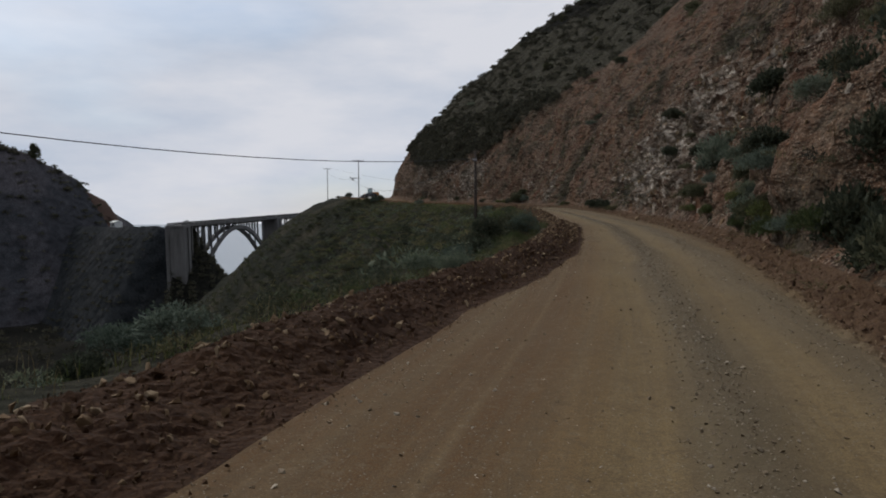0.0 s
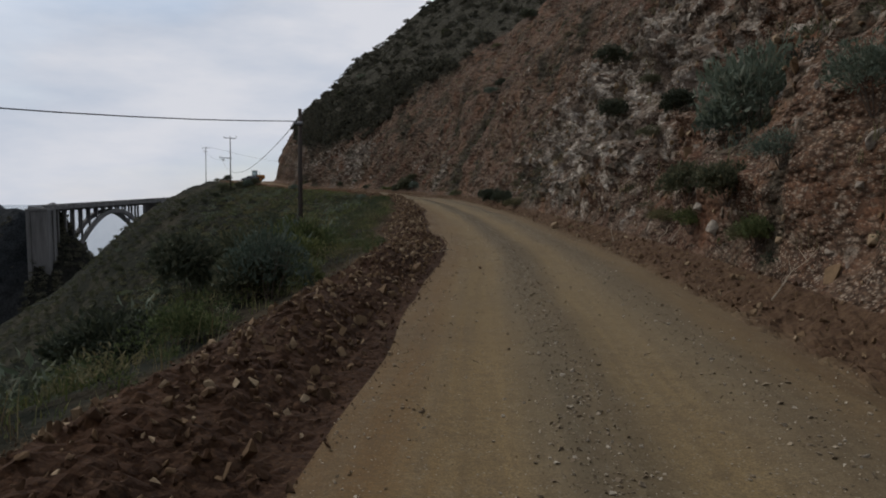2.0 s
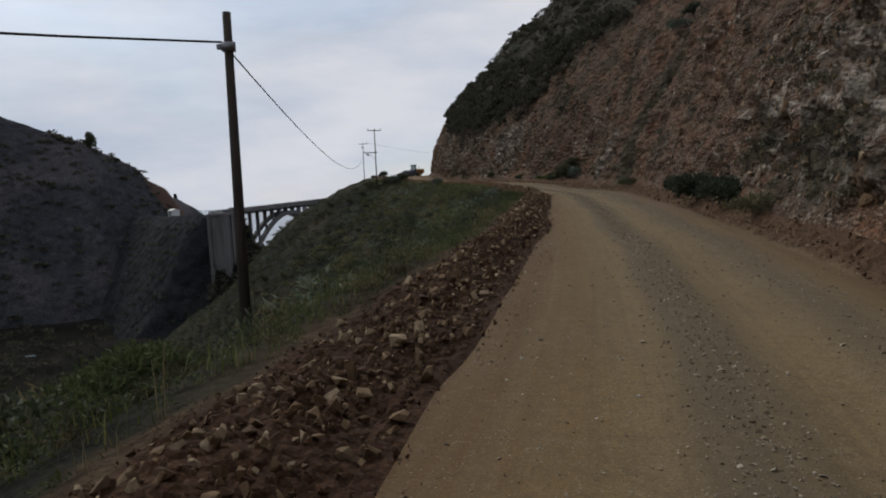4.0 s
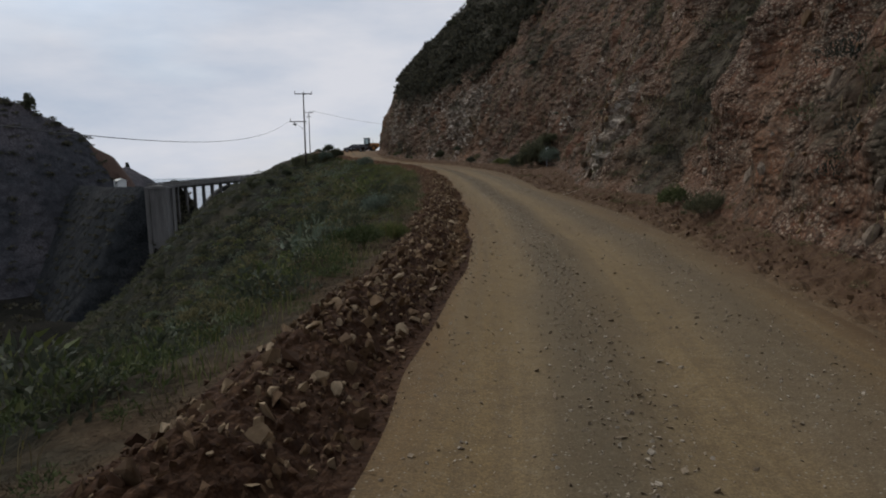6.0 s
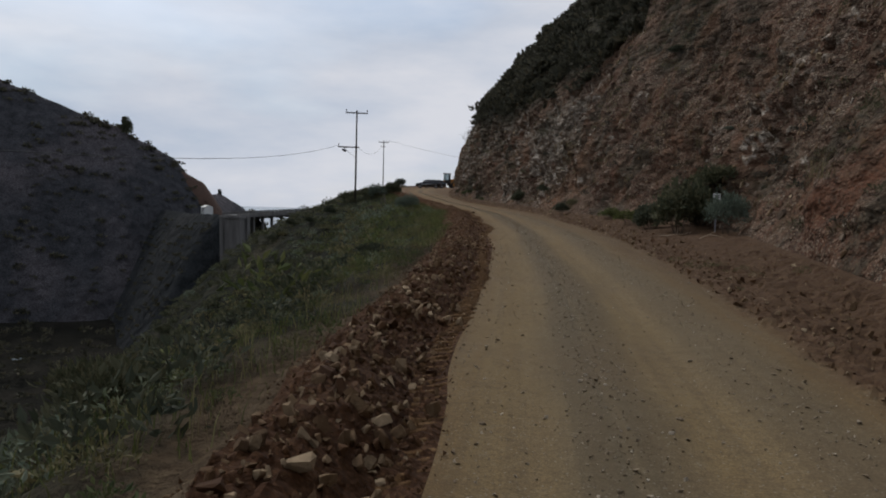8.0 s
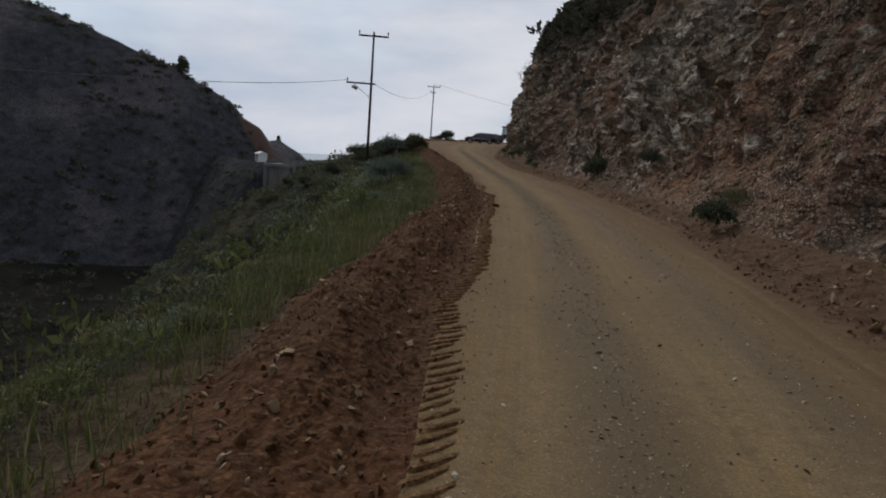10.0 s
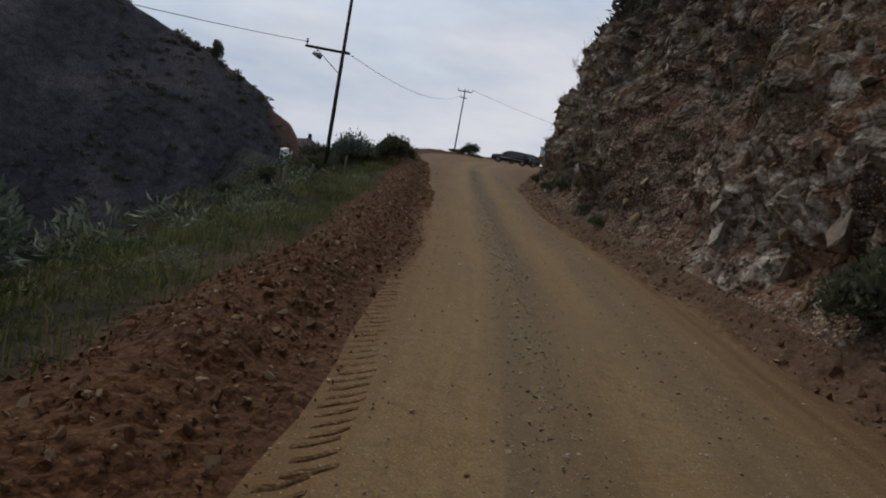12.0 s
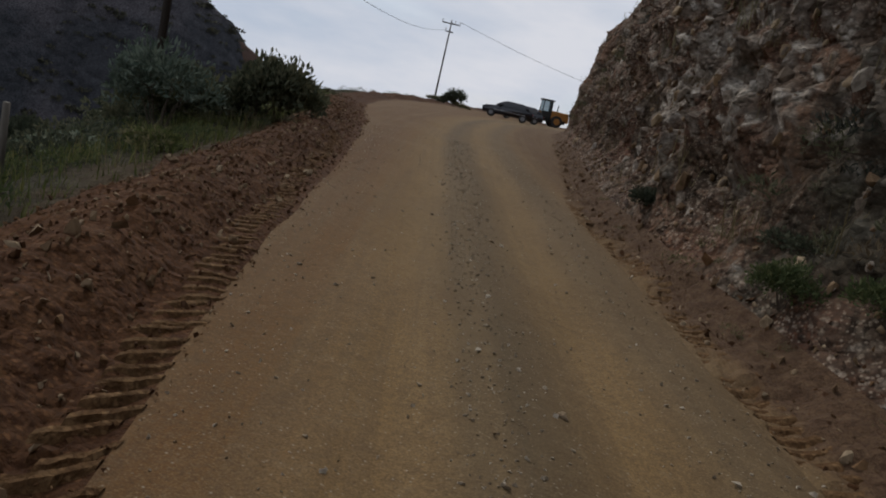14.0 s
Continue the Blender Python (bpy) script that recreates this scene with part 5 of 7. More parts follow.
# shrubs that can be told apart: kind, x, y, height of the foot (None: on the ground), size, tallness
for kind, x, y, z, size, tall, label in [
        ("sage", -4.85, 96.9, None, 0.8, 1.9, "round grey-green bush beside a marker post"), ("dark", -6.3, 99.0, None, 1.25, 1.5, "dark dense bush beside a marker post"), ("dark", -7.3, 101.4, None, 1.0, 1.1, ""), ("dark", -5.5, 100.6, None, 1.0, 1.3, ""), ("green", -8.4, 103.4, None, 0.75, 1.0, ""),
        ("sage", 6.15, 16.0, 2.8, 1.5, 1.75, "large grey-green bush hanging from the cut"), ("sage", 5.75, 15.7, 2.0, 0.8, 1.8, ""), ("dark", 5.7, 16.2, 1.5, 0.55, 1.5, ""),
        ("dark", 3.1, -8.4, 0.25, 0.85, 1.7, ""), ("dark", 3.6, -6.6, 0.5, 0.8, 1.5, ""), ("dark", 3.6, -8.0, 2.6, 0.9, 1.4, ""), ("dark", 4.2, -6.4, 3.6, 1.0, 1.3, ""), ("olive", 4.4, -5.0, 4.6, 0.9, 1.2, ""), ("dark", 4.3, -3.2, 0.55, 1.05, 1.6, "tall dark evergreen bush at the foot of the cut"), ("dark", 4.6, -1.6, 0.9, 0.9, 1.5, ""), ("dark", 5.2, -1.6, 3.7, 1.1, 1.3, ""), ("dark", 5.6, 0.6, 4.6, 0.9, 1.2, ""), ("dark", 4.9, -3.4, 2.2, 1.0, 1.4, ""),
        ("sage", 4.35, 1.9, 0.75, 0.75, 1.4, "rounded grey-green bush at the foot of the cut"), ("dark", 4.5, 0.3, 0.9, 0.75, 1.1, ""), ("green", 4.4, 1.2, 0.8, 0.5, 1.0, ""), ("sage", 5.15, 7.2, 1.8, 0.6, 1.2, ""), ("dark", 4.5, 6.0, 0.8, 0.6, 1.2, ""), ("dark", 4.4, 3.6, 0.7, 0.7, 1.2, ""),
        ("dark", 5.3, 15.2, 1.3, 0.6, 1.3, ""), ("green", 5.2, 14.0, 1.1, 0.6, 1.1, ""), ("dark", 5.0, 11.6, 0.95, 0.5, 1.1, ""), ("dark", 5.9, 20.6, 4.2, 0.6, 1.1, ""), ("dark", 5.4, 25.6, 4.6, 0.7, 1.0, ""), ("dark", 6.4, 32.0, 7.4, 0.8, 1.0, ""), ("dark", 6.2, 38.6, 6.2, 0.7, 1.0, ""),
        ("dark", -12.6, 111.6, 3.2, 0.5, 1.2, ""), ("olive", -12.3, 113.4, 3.6, 0.45, 1.2, ""), ("dark", -15.2, 119.2, 4.4, 0.45, 1.1, ""),
        ("olive", -27.4, 144.7, 4.75, 0.55, 1.3, "straw and green tussock bush on the cut"), ("green", -27.7, 143.6, None, 0.45, 0.9, ""), ("dark", -28.4, 145.6, 4.6, 0.4, 1.0, ""),
        ("dark", -18.5, 126.7, 3.7, 0.75, 1.3, ""), ("dark", -24.85, 138.1, 3.95, 0.45, 1.0, ""), ("green", -26.0, 140.4, None, 0.45, 0.9, ""), ("dark", -1.2, 79.6, 2.6, 0.55, 1.2, ""), ("dark", -2.0, 77.4, 2.2, 0.45, 1.1, ""),
        ("dark", -25.0, 138.6, None, 0.45, 1.0, ""), ("dark", -30.5, 148.7, None, 0.36, 1.0, ""), ("green", -28.4, 144.4, None, 0.45, 1.0, ""), ("dark", -24.6, 141.6, 5.2, 0.5, 1.0, ""),
        ("green", -25.6, 144.6, 4.2, 0.9, 1.0, ""), ("dark", -24.4, 143.6, 4.0, 0.8, 1.1, ""), ("olive", -26.0, 148.6, 6.6, 0.6, 1.2, ""),
        ("sage", -4.5, -1.6, None, 0.72, 1.0, ""), ("sage", -3.9, 0.4, None, 0.66, 1.0, ""), ("sage", -3.6, -2.6, None, 0.6, 1.0, ""),
        ("sage", -6.5, -9.4, None, 0.75, 0.9, ""), ("sage", -7.6, -9.0, None, 0.7, 0.9, ""), ("sage", -9.3, -8.0, None, 0.8, 1.0, ""),
        ("sage", -2.5, 12.4, None, 0.8, 1.7, "tall grey sage clump beside the berm"), ("green", -2.4, 14.0, None, 0.6, 1.1, ""), ("dark", -3.5, 15.0, None, 1.0, 1.35, ""), ("dark", -4.3, 14.0, None, 0.9, 1.3, ""),
        ("dark", -2.9, 12.6, None, 0.8, 1.1, ""), ("green", -3.3, 18.6, None, 1.05, 1.25, ""), ("sage", -3.6, 19.2, None, 0.9, 1.1, ""), ("dark", -4.6, 17.8, None, 1.1, 1.1, ""), ("dark", -5.0, 20.0, None, 1.1, 1.0, ""),
        ("green", -2.8, 9.4, None, 0.55, 1.0, ""), ("dark", -4.2, 10.6, None, 0.9, 1.0, ""), ("olive", -4.8, 8.0, None, 0.9, 0.9, ""), ("dark", -5.6, 12.4, None, 1.1, 1.0, ""), ("dark", -5.2, 26.6, None, 1.1, 1.0, ""), ("olive", -5.6, 31.0, None, 1.0, 0.9, ""), ("dark", -6.6, 24.0, None, 1.2, 1.0, ""),
        ("green", -4.1, 21.8, None, 1.2, 1.3, "big leafy green bush beside the berm"), ("dark", -4.6, 22.2, None, 0.9, 1.0, ""), ("green", -4.0, 25.0, None, 0.8, 0.9, ""), ("green", -4.3, 28.4, None, 0.9, 0.8, ""),
        ("dark", -4.3, 24.6, None, 0.75, 1.5, "dark bush standing below the berm"), ("dark", -4.9, 25.6, None, 0.7, 1.4, ""), ("green", -5.4, 60.4, None, 0.62, 0.9, "bright green bush on the bench beside the berm"), ("green", -5.0, 61.2, None, 0.45, 0.9, ""), ("olive", -6.8, 57.6, None, 0.5, 0.8, ""),
        ("sage", -8.2, 70.4, None, 0.75, 1.0, "soft blue-grey bush below the berm"), ("dark", -9.2, 71.6, None, 0.7, 1.0, ""), ("sage", -7.9, 66.4, None, 0.5, 0.9, ""), ("olive", -10.6, 78.0, None, 0.7, 1.0, ""),
        ("sage", -24.9, 121.0, None, 1.1, 1.2, ""), ("sage", -23.6, 117.9, None, 0.7, 0.8, ""), ("dark", -21.6, 108.8, None, 0.6, 0.7, ""), ("green", -19.6, 107.6, None, 0.55, 0.6, ""),
        ("sage", -39.6, 148.3, None, 1.35, 1.35, "big rounded grey-green bush beside the berm"),  ("dark", -40.4, 150.6, None, 0.9, 1.0, ""), ("dark", -39.0, 150.3, None, 0.95, 1.6, "dark rounded bush beside the berm and a utility pole"), ("dark", -38.9, 151.0, None, 1.1, 1.3, ""), ("green", -36.4, 145.2, None, 0.5, 0.9, ""), ("green", -24.1, 136.1, None, 0.45, 0.9, ""),
        ("dark", -42.0, 156.2, None, 0.85, 0.9, ""), ("dark", -42.2, 151.2, None, 1.1, 1.4, ""), ("olive", -44.8, 152.6, None, 1.0, 1.3, ""), ("dark", -40.6, 149.6, None, 1.1, 1.2, ""), ("dark", -46.4, 154.6, None, 1.1, 1.3, ""), ("dark", -44.4, 153.4, None, 0.9, 1.0, ""), ("olive", -47.2, 159.0, None, 0.8, 1.0, ""), ("dark", -46.6, 150.8, None, 0.9, 1.3, ""),
        ("dark", -60.2, 204.2, None, 1.5, 1.2, "dark bush beside a utility pole"), ("olive", -60.4, 206.0, None, 1.2, 0.7, ""), ("olive", -62.0, 203.4, None, 1.0, 0.7, ""), ("dark", -66.0, 212.8, None, 1.0, 0.9, "")]:
    if z is None:
        p, i, j = spot_xy(x, y)
        z = p[2] - 0.05
    plant(kind, x, y, float(z), size, tall, label=label)



def on_cut(y, h):
    """The place on the cut at a height above the road."""
    i = int(np.searchsorted(y_of, y))
    j = j3 + int(np.argmin(np.abs(G[i, j3:j4, 2] - centre[i, 2] - h)))
    return G[i, j] - np.array([side[i, 0], side[i, 1], 0]) * 0.12, i, j


for kind, y, h, size, tall, label in [
        ("green", 0.2, 0.7, 0.6, 1.0, ""), ("dark", 3.0, 0.9, 0.6, 1.2, ""), ("dark", 7.0, 1.0, 0.6, 1.1, ""), ("green", 8.4, 1.3, 0.6, 1.0, ""), ("dark", 9.0, 2.0, 0.6, 1.1, ""),
        ("green", 12.4, 0.8, 0.55, 1.0, ""), ("dark", 13.6, 1.3, 0.6, 1.1, ""), ("green", 15.6, 0.8, 0.6, 0.9, ""), ("olive", 17.6, 0.8, 0.5, 1.0, ""), 
        ("sage", 10.4, 2.5, 0.75, 1.2, ""), ("sage", 1.2, 2.0, 0.75, 1.2, ""),
        ("dark", 42.0, 0.35, 0.8, 1.0, ""), ("dark", 45.0, 0.3, 0.9, 1.0, ""), ("olive", 38.5, 0.35, 0.7, 1.0, ""), ("dark", 48.5, 0.35, 0.8, 1.0, ""),
        ("olive", 61.5, 0.35, 0.6, 1.1, ""), ("green", 64.4, 0.32, 0.5, 1.2, ""),
        ("dark", 99.0, 0.4, 1.0, 1.0, ""), ("dark", 97.6, 1.5, 0.9, 1.0, ""),
        ("olive", 102.5, 0.35, 0.8, 0.9, ""), ("green", 105.0, 0.35, 0.7, 0.9, ""),
        ("sage", 16.4, 2.4, 0.8, 1.3, ""), ("dark", 16.0, 1.4, 0.6, 1.2, ""),
        ("sage", 7.6, 1.5, 0.62, 1.2, ""), ("sage", 4.3, 0.9, 0.8, 1.25, ""), ("sage", 5.2, 2.2, 0.7, 1.2, ""), ("green", 1.8, 0.7, 0.75, 1.2, ""), ("dark", 2.6, 2.4, 0.8, 1.2, ""), ("sage", -1.0, 0.6, 0.65, 1.1, ""),
        ("green", 5.8, 0.6, 0.5, 1.0, ""), ("green", -2.8, 0.8, 0.7, 1.2, ""), ("sage", 0.4, 3.8, 0.75, 1.1, ""),
        ("sage", 11.8, 1.9, 0.52, 1.1, ""), ("olive", 12.6, 0.9, 0.5, 1.0, ""), ("dark", 6.6, 4.6, 0.85, 1.2, ""), ("olive", 2.0, 6.0, 0.8, 1.1, ""), ("olive", 21.5, 2.9, 0.5, 1.0, ""), ("dark", 10.5, 6.4, 0.7, 1.1, ""),
        ("dark", 187.0, 13.5, 0.9, 0.9, "dark bush on the lip of the cut"), ("olive", 172.0, 9.0, 0.6, 0.9, ""), ("dark", 160.0, 11.0, 0.7, 0.9, ""), ("sage", 68.5, 9.4, 0.95, 1.0, ""), ("dark", 66.5, 9.9, 0.8, 1.0, ""), ("dark", 30.5, 6.4, 0.45, 1.0, ""), ("olive", 24.5, 4.6, 0.4, 1.2, "")]:
    p, i, j = on_cut(y, h)
    plant(kind, p[0], p[1], float(p[2]) - 0.1, size, tall, label=label)

# the slope's own cover
r = np.random.default_rng(55)
count = 0
while count < 150:
    y = r.uniform(-22, 168)
    i = int(np.searchsorted(y_of, y))
    off = 0.6 + 26 * r.random() ** 1.6
    if off < 1.6 and r.random() < 0.6:
        continue
    p, i, j = spot(stations[i], shoulder[i] - off)
    kind = r.choice(["sage", "green", "dark", "olive"], p=[0.20, 0.24, 0.32, 0.24])
    size = float(np.interp(off, [0, 4, 15, 34], [0.34, 0.62, 1.0, 1.5])) * r.uniform(0.7, 1.3)
    plant(kind, p[0], p[1], p[2] - 0.08, size, r.uniform(0.7, 1.1))
    count += 1
# brush on the cut and along its top
count = 0
while count < 72:
    y = r.uniform(-15, 196)
    i = min(int(np.searchsorted(y_of, y)), nS - 3)
    top = r.random() < 0.55
    j = int(r.integers(j4 - 10, j4 + 26)) if top else int(r.integers(j3 + 3, j4 - 6))
    p = G[i, j]
    h = p[2] - centre[i, 2]
    if not top and float(paleness(np.array([y]), np.array([h]))[0]) > 0.55:
        continue
    size = r.uniform(0.6, 1.5) if top else r.uniform(0.22, 0.6)
    plant(r.choice(["dark", "olive", "sage"], p=[0.55, 0.3, 0.15]), p[0], p[1], p[2] - 0.1, size, r.uniform(0.7, 1.1))
    count += 1


# ---- grass, weeds and low ground cover ----
def blades(name, places, heights, material, label, category, width=0.012, per=7, spread=0.10, seed=1):
    rr = np.random.default_rng(seed)
    n = len(places) * per
    base = np.repeat(np.asarray(places), per, axis=0) + np.c_[rr.normal(0, spread, (n, 2)), np.full(n, -0.02)]
    h = np.repeat(np.asarray(heights), per) * rr.uniform(0.55, 1.2, n)
    an = rr.uniform(0, 6.283, n)
    lean_v = np.stack([np.cos(an), np.sin(an)], 1) * (h * rr.uniform(0.1, 0.75, n))[:, None]
    tip = base + np.c_[lean_v, h]
    mid = base + np.c_[lean_v * 0.35, h * 0.6]
    w = np.stack([-np.sin(an), np.cos(an), 0 * an], 1) * (width * (0.6 + h))[:, None]
    v = np.stack([base - w, base + w, mid + w * 0.8, mid - w * 0.8, tip], 1).reshape(-1, 3)
    k = np.arange(n)[:, None] * 5
    f = np.concatenate([k + [0, 1, 2], k + [0, 2, 3], k + [3, 2, 4]], 0)
    ob = link_mesh(name, v, f, material)
    return tagged(ob, label, category, kind="stuff")


def verge_places(rr, n, y0, y1, near, far, power=1.5, keep=None):
    out = []
    while len(out) < n:
        y = rr.uniform(y0, y1)
        i = int(np.searchsorted(y_of, y))
        off = near + (far - near) * rr.random() ** power
        p, i, j = spot(stations[i], shoulder[i] - off)
        q = p + [rr.normal(0, 0.12), rr.normal(0, 0.15), 0]
        if keep is None or keep(q):
            out.append(q)
    return out


patchy = lambda q: value_noise(np.array([[q[0] * 0.35, q[1] * 0.35, 3.0]]), 9)[0] > -0.15
bare = lambda q: value_noise(np.array([[q[0] * 0.35, q[1] * 0.35, 3.0]]), 9)[0] < 0.25
r = np.random.default_rng(66)
pl = verge_places(r, 1300, -20, 90, 0.1, 5, 1.2, patchy) + verge_places(r, 2600, 90, 168, -0.2, 6, 1.4, patchy)
blades("grass", pl, r.uniform(0.07, 0.26, len(pl)), M_GRASS, "fresh green grass and weeds on the bench beside the berm", "grass", 0.007, 16, 0.20, 2)
pl = verge_places(r, 2400, 98, 168, -0.1, 3.6, 1.2) + verge_places(r, 700, -12, 98, 0.3, 4.5, 1.2, bare)
blades("fresh_grass", pl, r.uniform(0.08, 0.24, len(pl)), M_FRESH, "thick fresh green grass on the bench below the berm", "grass", 0.009, 11, 0.22, 4)
pl = verge_places(r, 900, -20, 168, -0.3, 12, 1.3)
blades("dry_grass", pl, r.uniform(0.25, 0.6, len(pl)), M_DRY, "dry straw-coloured grass stalks among the green", "grass", 0.004, 6, 0.12, 3)


def clumps(name, places, sizes, material, label, leaves, leaf, slim, seed, up=0.4, flat=0.7):
    """Many low bushes in one mesh, each of a few hundred leaves."""
    rr = np.random.default_rng(seed)
    kinds = [leaf_cloud(seed + k, lobes_round(seed + k, 4, 0.5, 0.5, flat), leaf, leaves, slim, up=up)[0] for k in range(5)]
    vv = []
    for p, z in zip(places, sizes):
        a = rr.uniform(0, 6.283)
        c, s_ = math.cos(a), math.sin(a)
        m = np.array([[c, -s_, 0], [s_, c, 0], [0, 0, rr.uniform(0.7, 1.2)]]) * z
        vv.append(kinds[rr.integers(5)] @ m.T + p)
    v = np.concatenate(vv)
    return tagged(link_mesh(name, v, np.arange(len(v)).reshape(-1, 4), material), label, "brush", kind="stuff")


for name, material, count, near, far, s0, s1, label, slim, power in (
        ("olive_brush", M_OLIVE, 450, 4.5, 34, 0.45, 1.2, "low olive brown brush covering the slope", 0.3, 1.3),
        ("dark_brush", M_DARKLEAF, 800, 6, 42, 0.7, 1.7, "low dark evergreen brush covering the slope", 0.5, 1.1),
        ("green_brush", M_GREEN, 350, 5, 22, 0.25, 0.7, "low fresh green brush and weeds on the slope", 0.42, 1.5),
        ("sage_brush", M_SAGE, 280, 5, 28, 0.3, 0.8, "low grey sage covering the slope", 0.34, 1.3)):
    pl = verge_places(r, count, -22, 172, near, far, power)
    clumps(name, [q - [0, 0, 0.08] for q in pl], r.uniform(s0, s1, count), material, label, 130, 0.19, slim, 1000 + count)
for name, material, count, near, far, s0, s1, label, slim, power in (
        ("near_olive_brush", M_OLIVE, 640, 0.3, 8, 0.22, 0.6, "small olive brown brush beside the berm", 0.3, 1.2),
        ("near_dark_brush", M_DARKLEAF, 560, 1.0, 9, 0.3, 0.9, "small dark evergreen brush beside the berm", 0.45, 1.1),
        ("near_green_brush", M_GREEN, 640, 0.0, 8, 0.16, 0.5, "fresh green weeds beside the berm", 0.4, 1.3),
        ("near_sage_brush", M_SAGE, 280, 0.6, 9, 0.25, 0.6, "small grey sage beside the berm", 0.34, 1.2)):
    pl = verge_places(r, count, -18, 168, near, far, power)
    clumps(name, [q - [0, 0, 0.06] for q in pl], r.uniform(s0, s1, count), material, label, 190, 0.125, slim, 3000 + count)
pl = verge_places(r, 1500, -5, 125, 5.5, 29, 1.1)
clumps("mid_dark_brush", [q - [0, 0, 0.12] for q in pl], r.uniform(0.8, 1.8, 1500), M_DARKLEAF, "dark low brush thick on the canyon slope", 80, 0.22, 0.5, 5100, flat=0.6)
pl = verge_places(r, 700, -8, 100, 1.6, 11, 1.0)
clumps("slope_dark_brush", [q - [0, 0, 0.1] for q in pl], r.uniform(0.45, 1.1, 700), M_DARKLEAF, "dark brush thick below the berm", 230, 0.125, 0.45, 5300, flat=0.65)
pl = verge_places(r, 300, -8, 165, 0.8, 9, 1.0)
clumps("slope_weeds", [q - [0, 0, 0.06] for q in pl], r.uniform(0.3, 0.7, 300), M_GREEN, "yellow-green weeds below the berm", 230, 0.11, 0.4, 5400, flat=0.6)
for name, material, label in (("mid_sage_brush", M_SAGE, "grey sage on the canyon slope"), ("mid_green_brush", M_GREEN, "green brush on the canyon slope")):
    pl = verge_places(r, 650, -5, 150, 2.5, 24, 1.1)
    clumps(name, [q - [0, 0, 0.1] for q in pl], r.uniform(0.7, 1.7, 650), material, label, 90, 0.16, 0.35, 5250, flat=0.65)
pl = verge_places(r, 900, -5, 150, 3.5, 26, 1.1)
clumps("mid_olive_brush", [q - [0, 0, 0.1] for q in pl], r.uniform(0.8, 1.8, 900), M_OLIVE, "olive brush on the canyon slope", 80, 0.22, 0.35, 5200, flat=0.6)
for name, material, count, s0, s1, label, slim in (
        ("far_dark_brush", M_DARKLEAF, 1000, 0.6, 1.4, "dark evergreen brush on the lower canyon slope", 0.5), ("far_olive_brush", M_OLIVE, 700, 0.5, 1.2, "olive brush on the lower canyon slope", 0.35)):
    pl = verge_places(r, count, 20, 185, 11, 50, 0.9)
    clumps(name, [q - [0, 0, 0.1] for q in pl], r.uniform(s0, s1, count), material, label, 50, 0.32, slim, 2100 + count)
pl = []
while len(pl) < 2600:
    i = min(int(np.searchsorted(y_of, r.uniform(60, 205))), nS - 3)
    j = int(r.integers(j3 + 30, nC - 4))
    if SCRUB_FROM[i] - 1.0 < RISE[i, j] < SCRUB_FROM[i] + 44:
        pl.append(G[i, j] - [0, 0, 0.2])
clumps("hill_chaparral", pl, r.uniform(0.6, 1.6, len(pl)), M_CHAPLEAF, "dark chaparral on the hill above the cut", 75, 0.32, 0.5, 1700)
CUT_BRUSH = {"olive_cut_brush": [], "dark_cut_brush": [], "dry_cut_brush": []}
while sum(len(v) for v in CUT_BRUSH.values()) < 2300:
    i = min(int(np.searchsorted(y_of, r.uniform(-18, 188))), nS - 3)
    j = int(r.integers(j3 + 2, j4 + 8))
    q = G[i, j]
    if r.random() < 0.06 + BRUSH_AT[i, j]:
        CUT_BRUSH[r.choice(list(CUT_BRUSH), p=[0.34, 0.33, 0.33])].append(q - [0, 0, 0.1])
for (name, pl), material, label in zip(CUT_BRUSH.items(), (M_OLIVE, M_CHAPLEAF, M_DEADBRUSH), ("scattered olive brush growing on the cut", "dark scrub hanging on the cut", "dry brown brush on the cut")):
    clumps(name, pl, r.uniform(0.16, 0.62, len(pl)), material, label, 150, 0.15, 0.3, 1900 + len(pl), up=0.7)
pl = []
while len(pl) < 1100:
    y = r.uniform(-18, 180)
    i = int(np.searchsorted(y_of, y))
    j = int(r.integers(j3 + 4, j4 - 4))
    if value_noise(np.array([[G[i, j, 1] * 0.3, G[i, j, 2] * 0.5, 1.0]]), 12)[0] > 0.05:
        pl.append(G[i, j])
blades("cut_weeds", pl, r.uniform(0.15, 0.45, len(pl)), M_OLIVE, "olive weeds and grass growing in patches on the cut", "weeds", 0.007, 14, 0.16, 6)


pl = []
while len(pl) < 260:
    y = r.uniform(100, 168) if r.random() < 0.7 else r.uniform(-5, 100)
    i = int(np.searchsorted(y_of, y))
    j = int(r.integers(j3 + 1, j3 + 20))
    if value_noise(np.array([[G[i, j, 1] * 0.4, G[i, j, 2] * 0.6, 8.0]]), 15)[0] > 0.0:
        pl.append(G[i, j])
blades("cut_straw", pl, r.uniform(0.25, 0.7, len(pl)), M_DRY, "dry straw stalks in tufts on the cut", "dry grass", 0.005, 10, 0.12, 8)


def foot_places(rr, n, y0, y1):
    """Places along the foot of the cut, in uneven patches."""
    out = []
    while len(out) < n:
        y = rr.uniform(y0, y1)
        i = int(np.searchsorted(y_of, y))
        p = surf(stations[i], right_edge[i] + 0.35 + abs(rr.normal(0, 0.6)))
        if value_noise(np.array([[y * 0.22, 0.0, 4.0]]), 31)[0] > 0.0 or rr.random() < 0.08:
            out.append(p - [0, 0, 0.03])
    return out


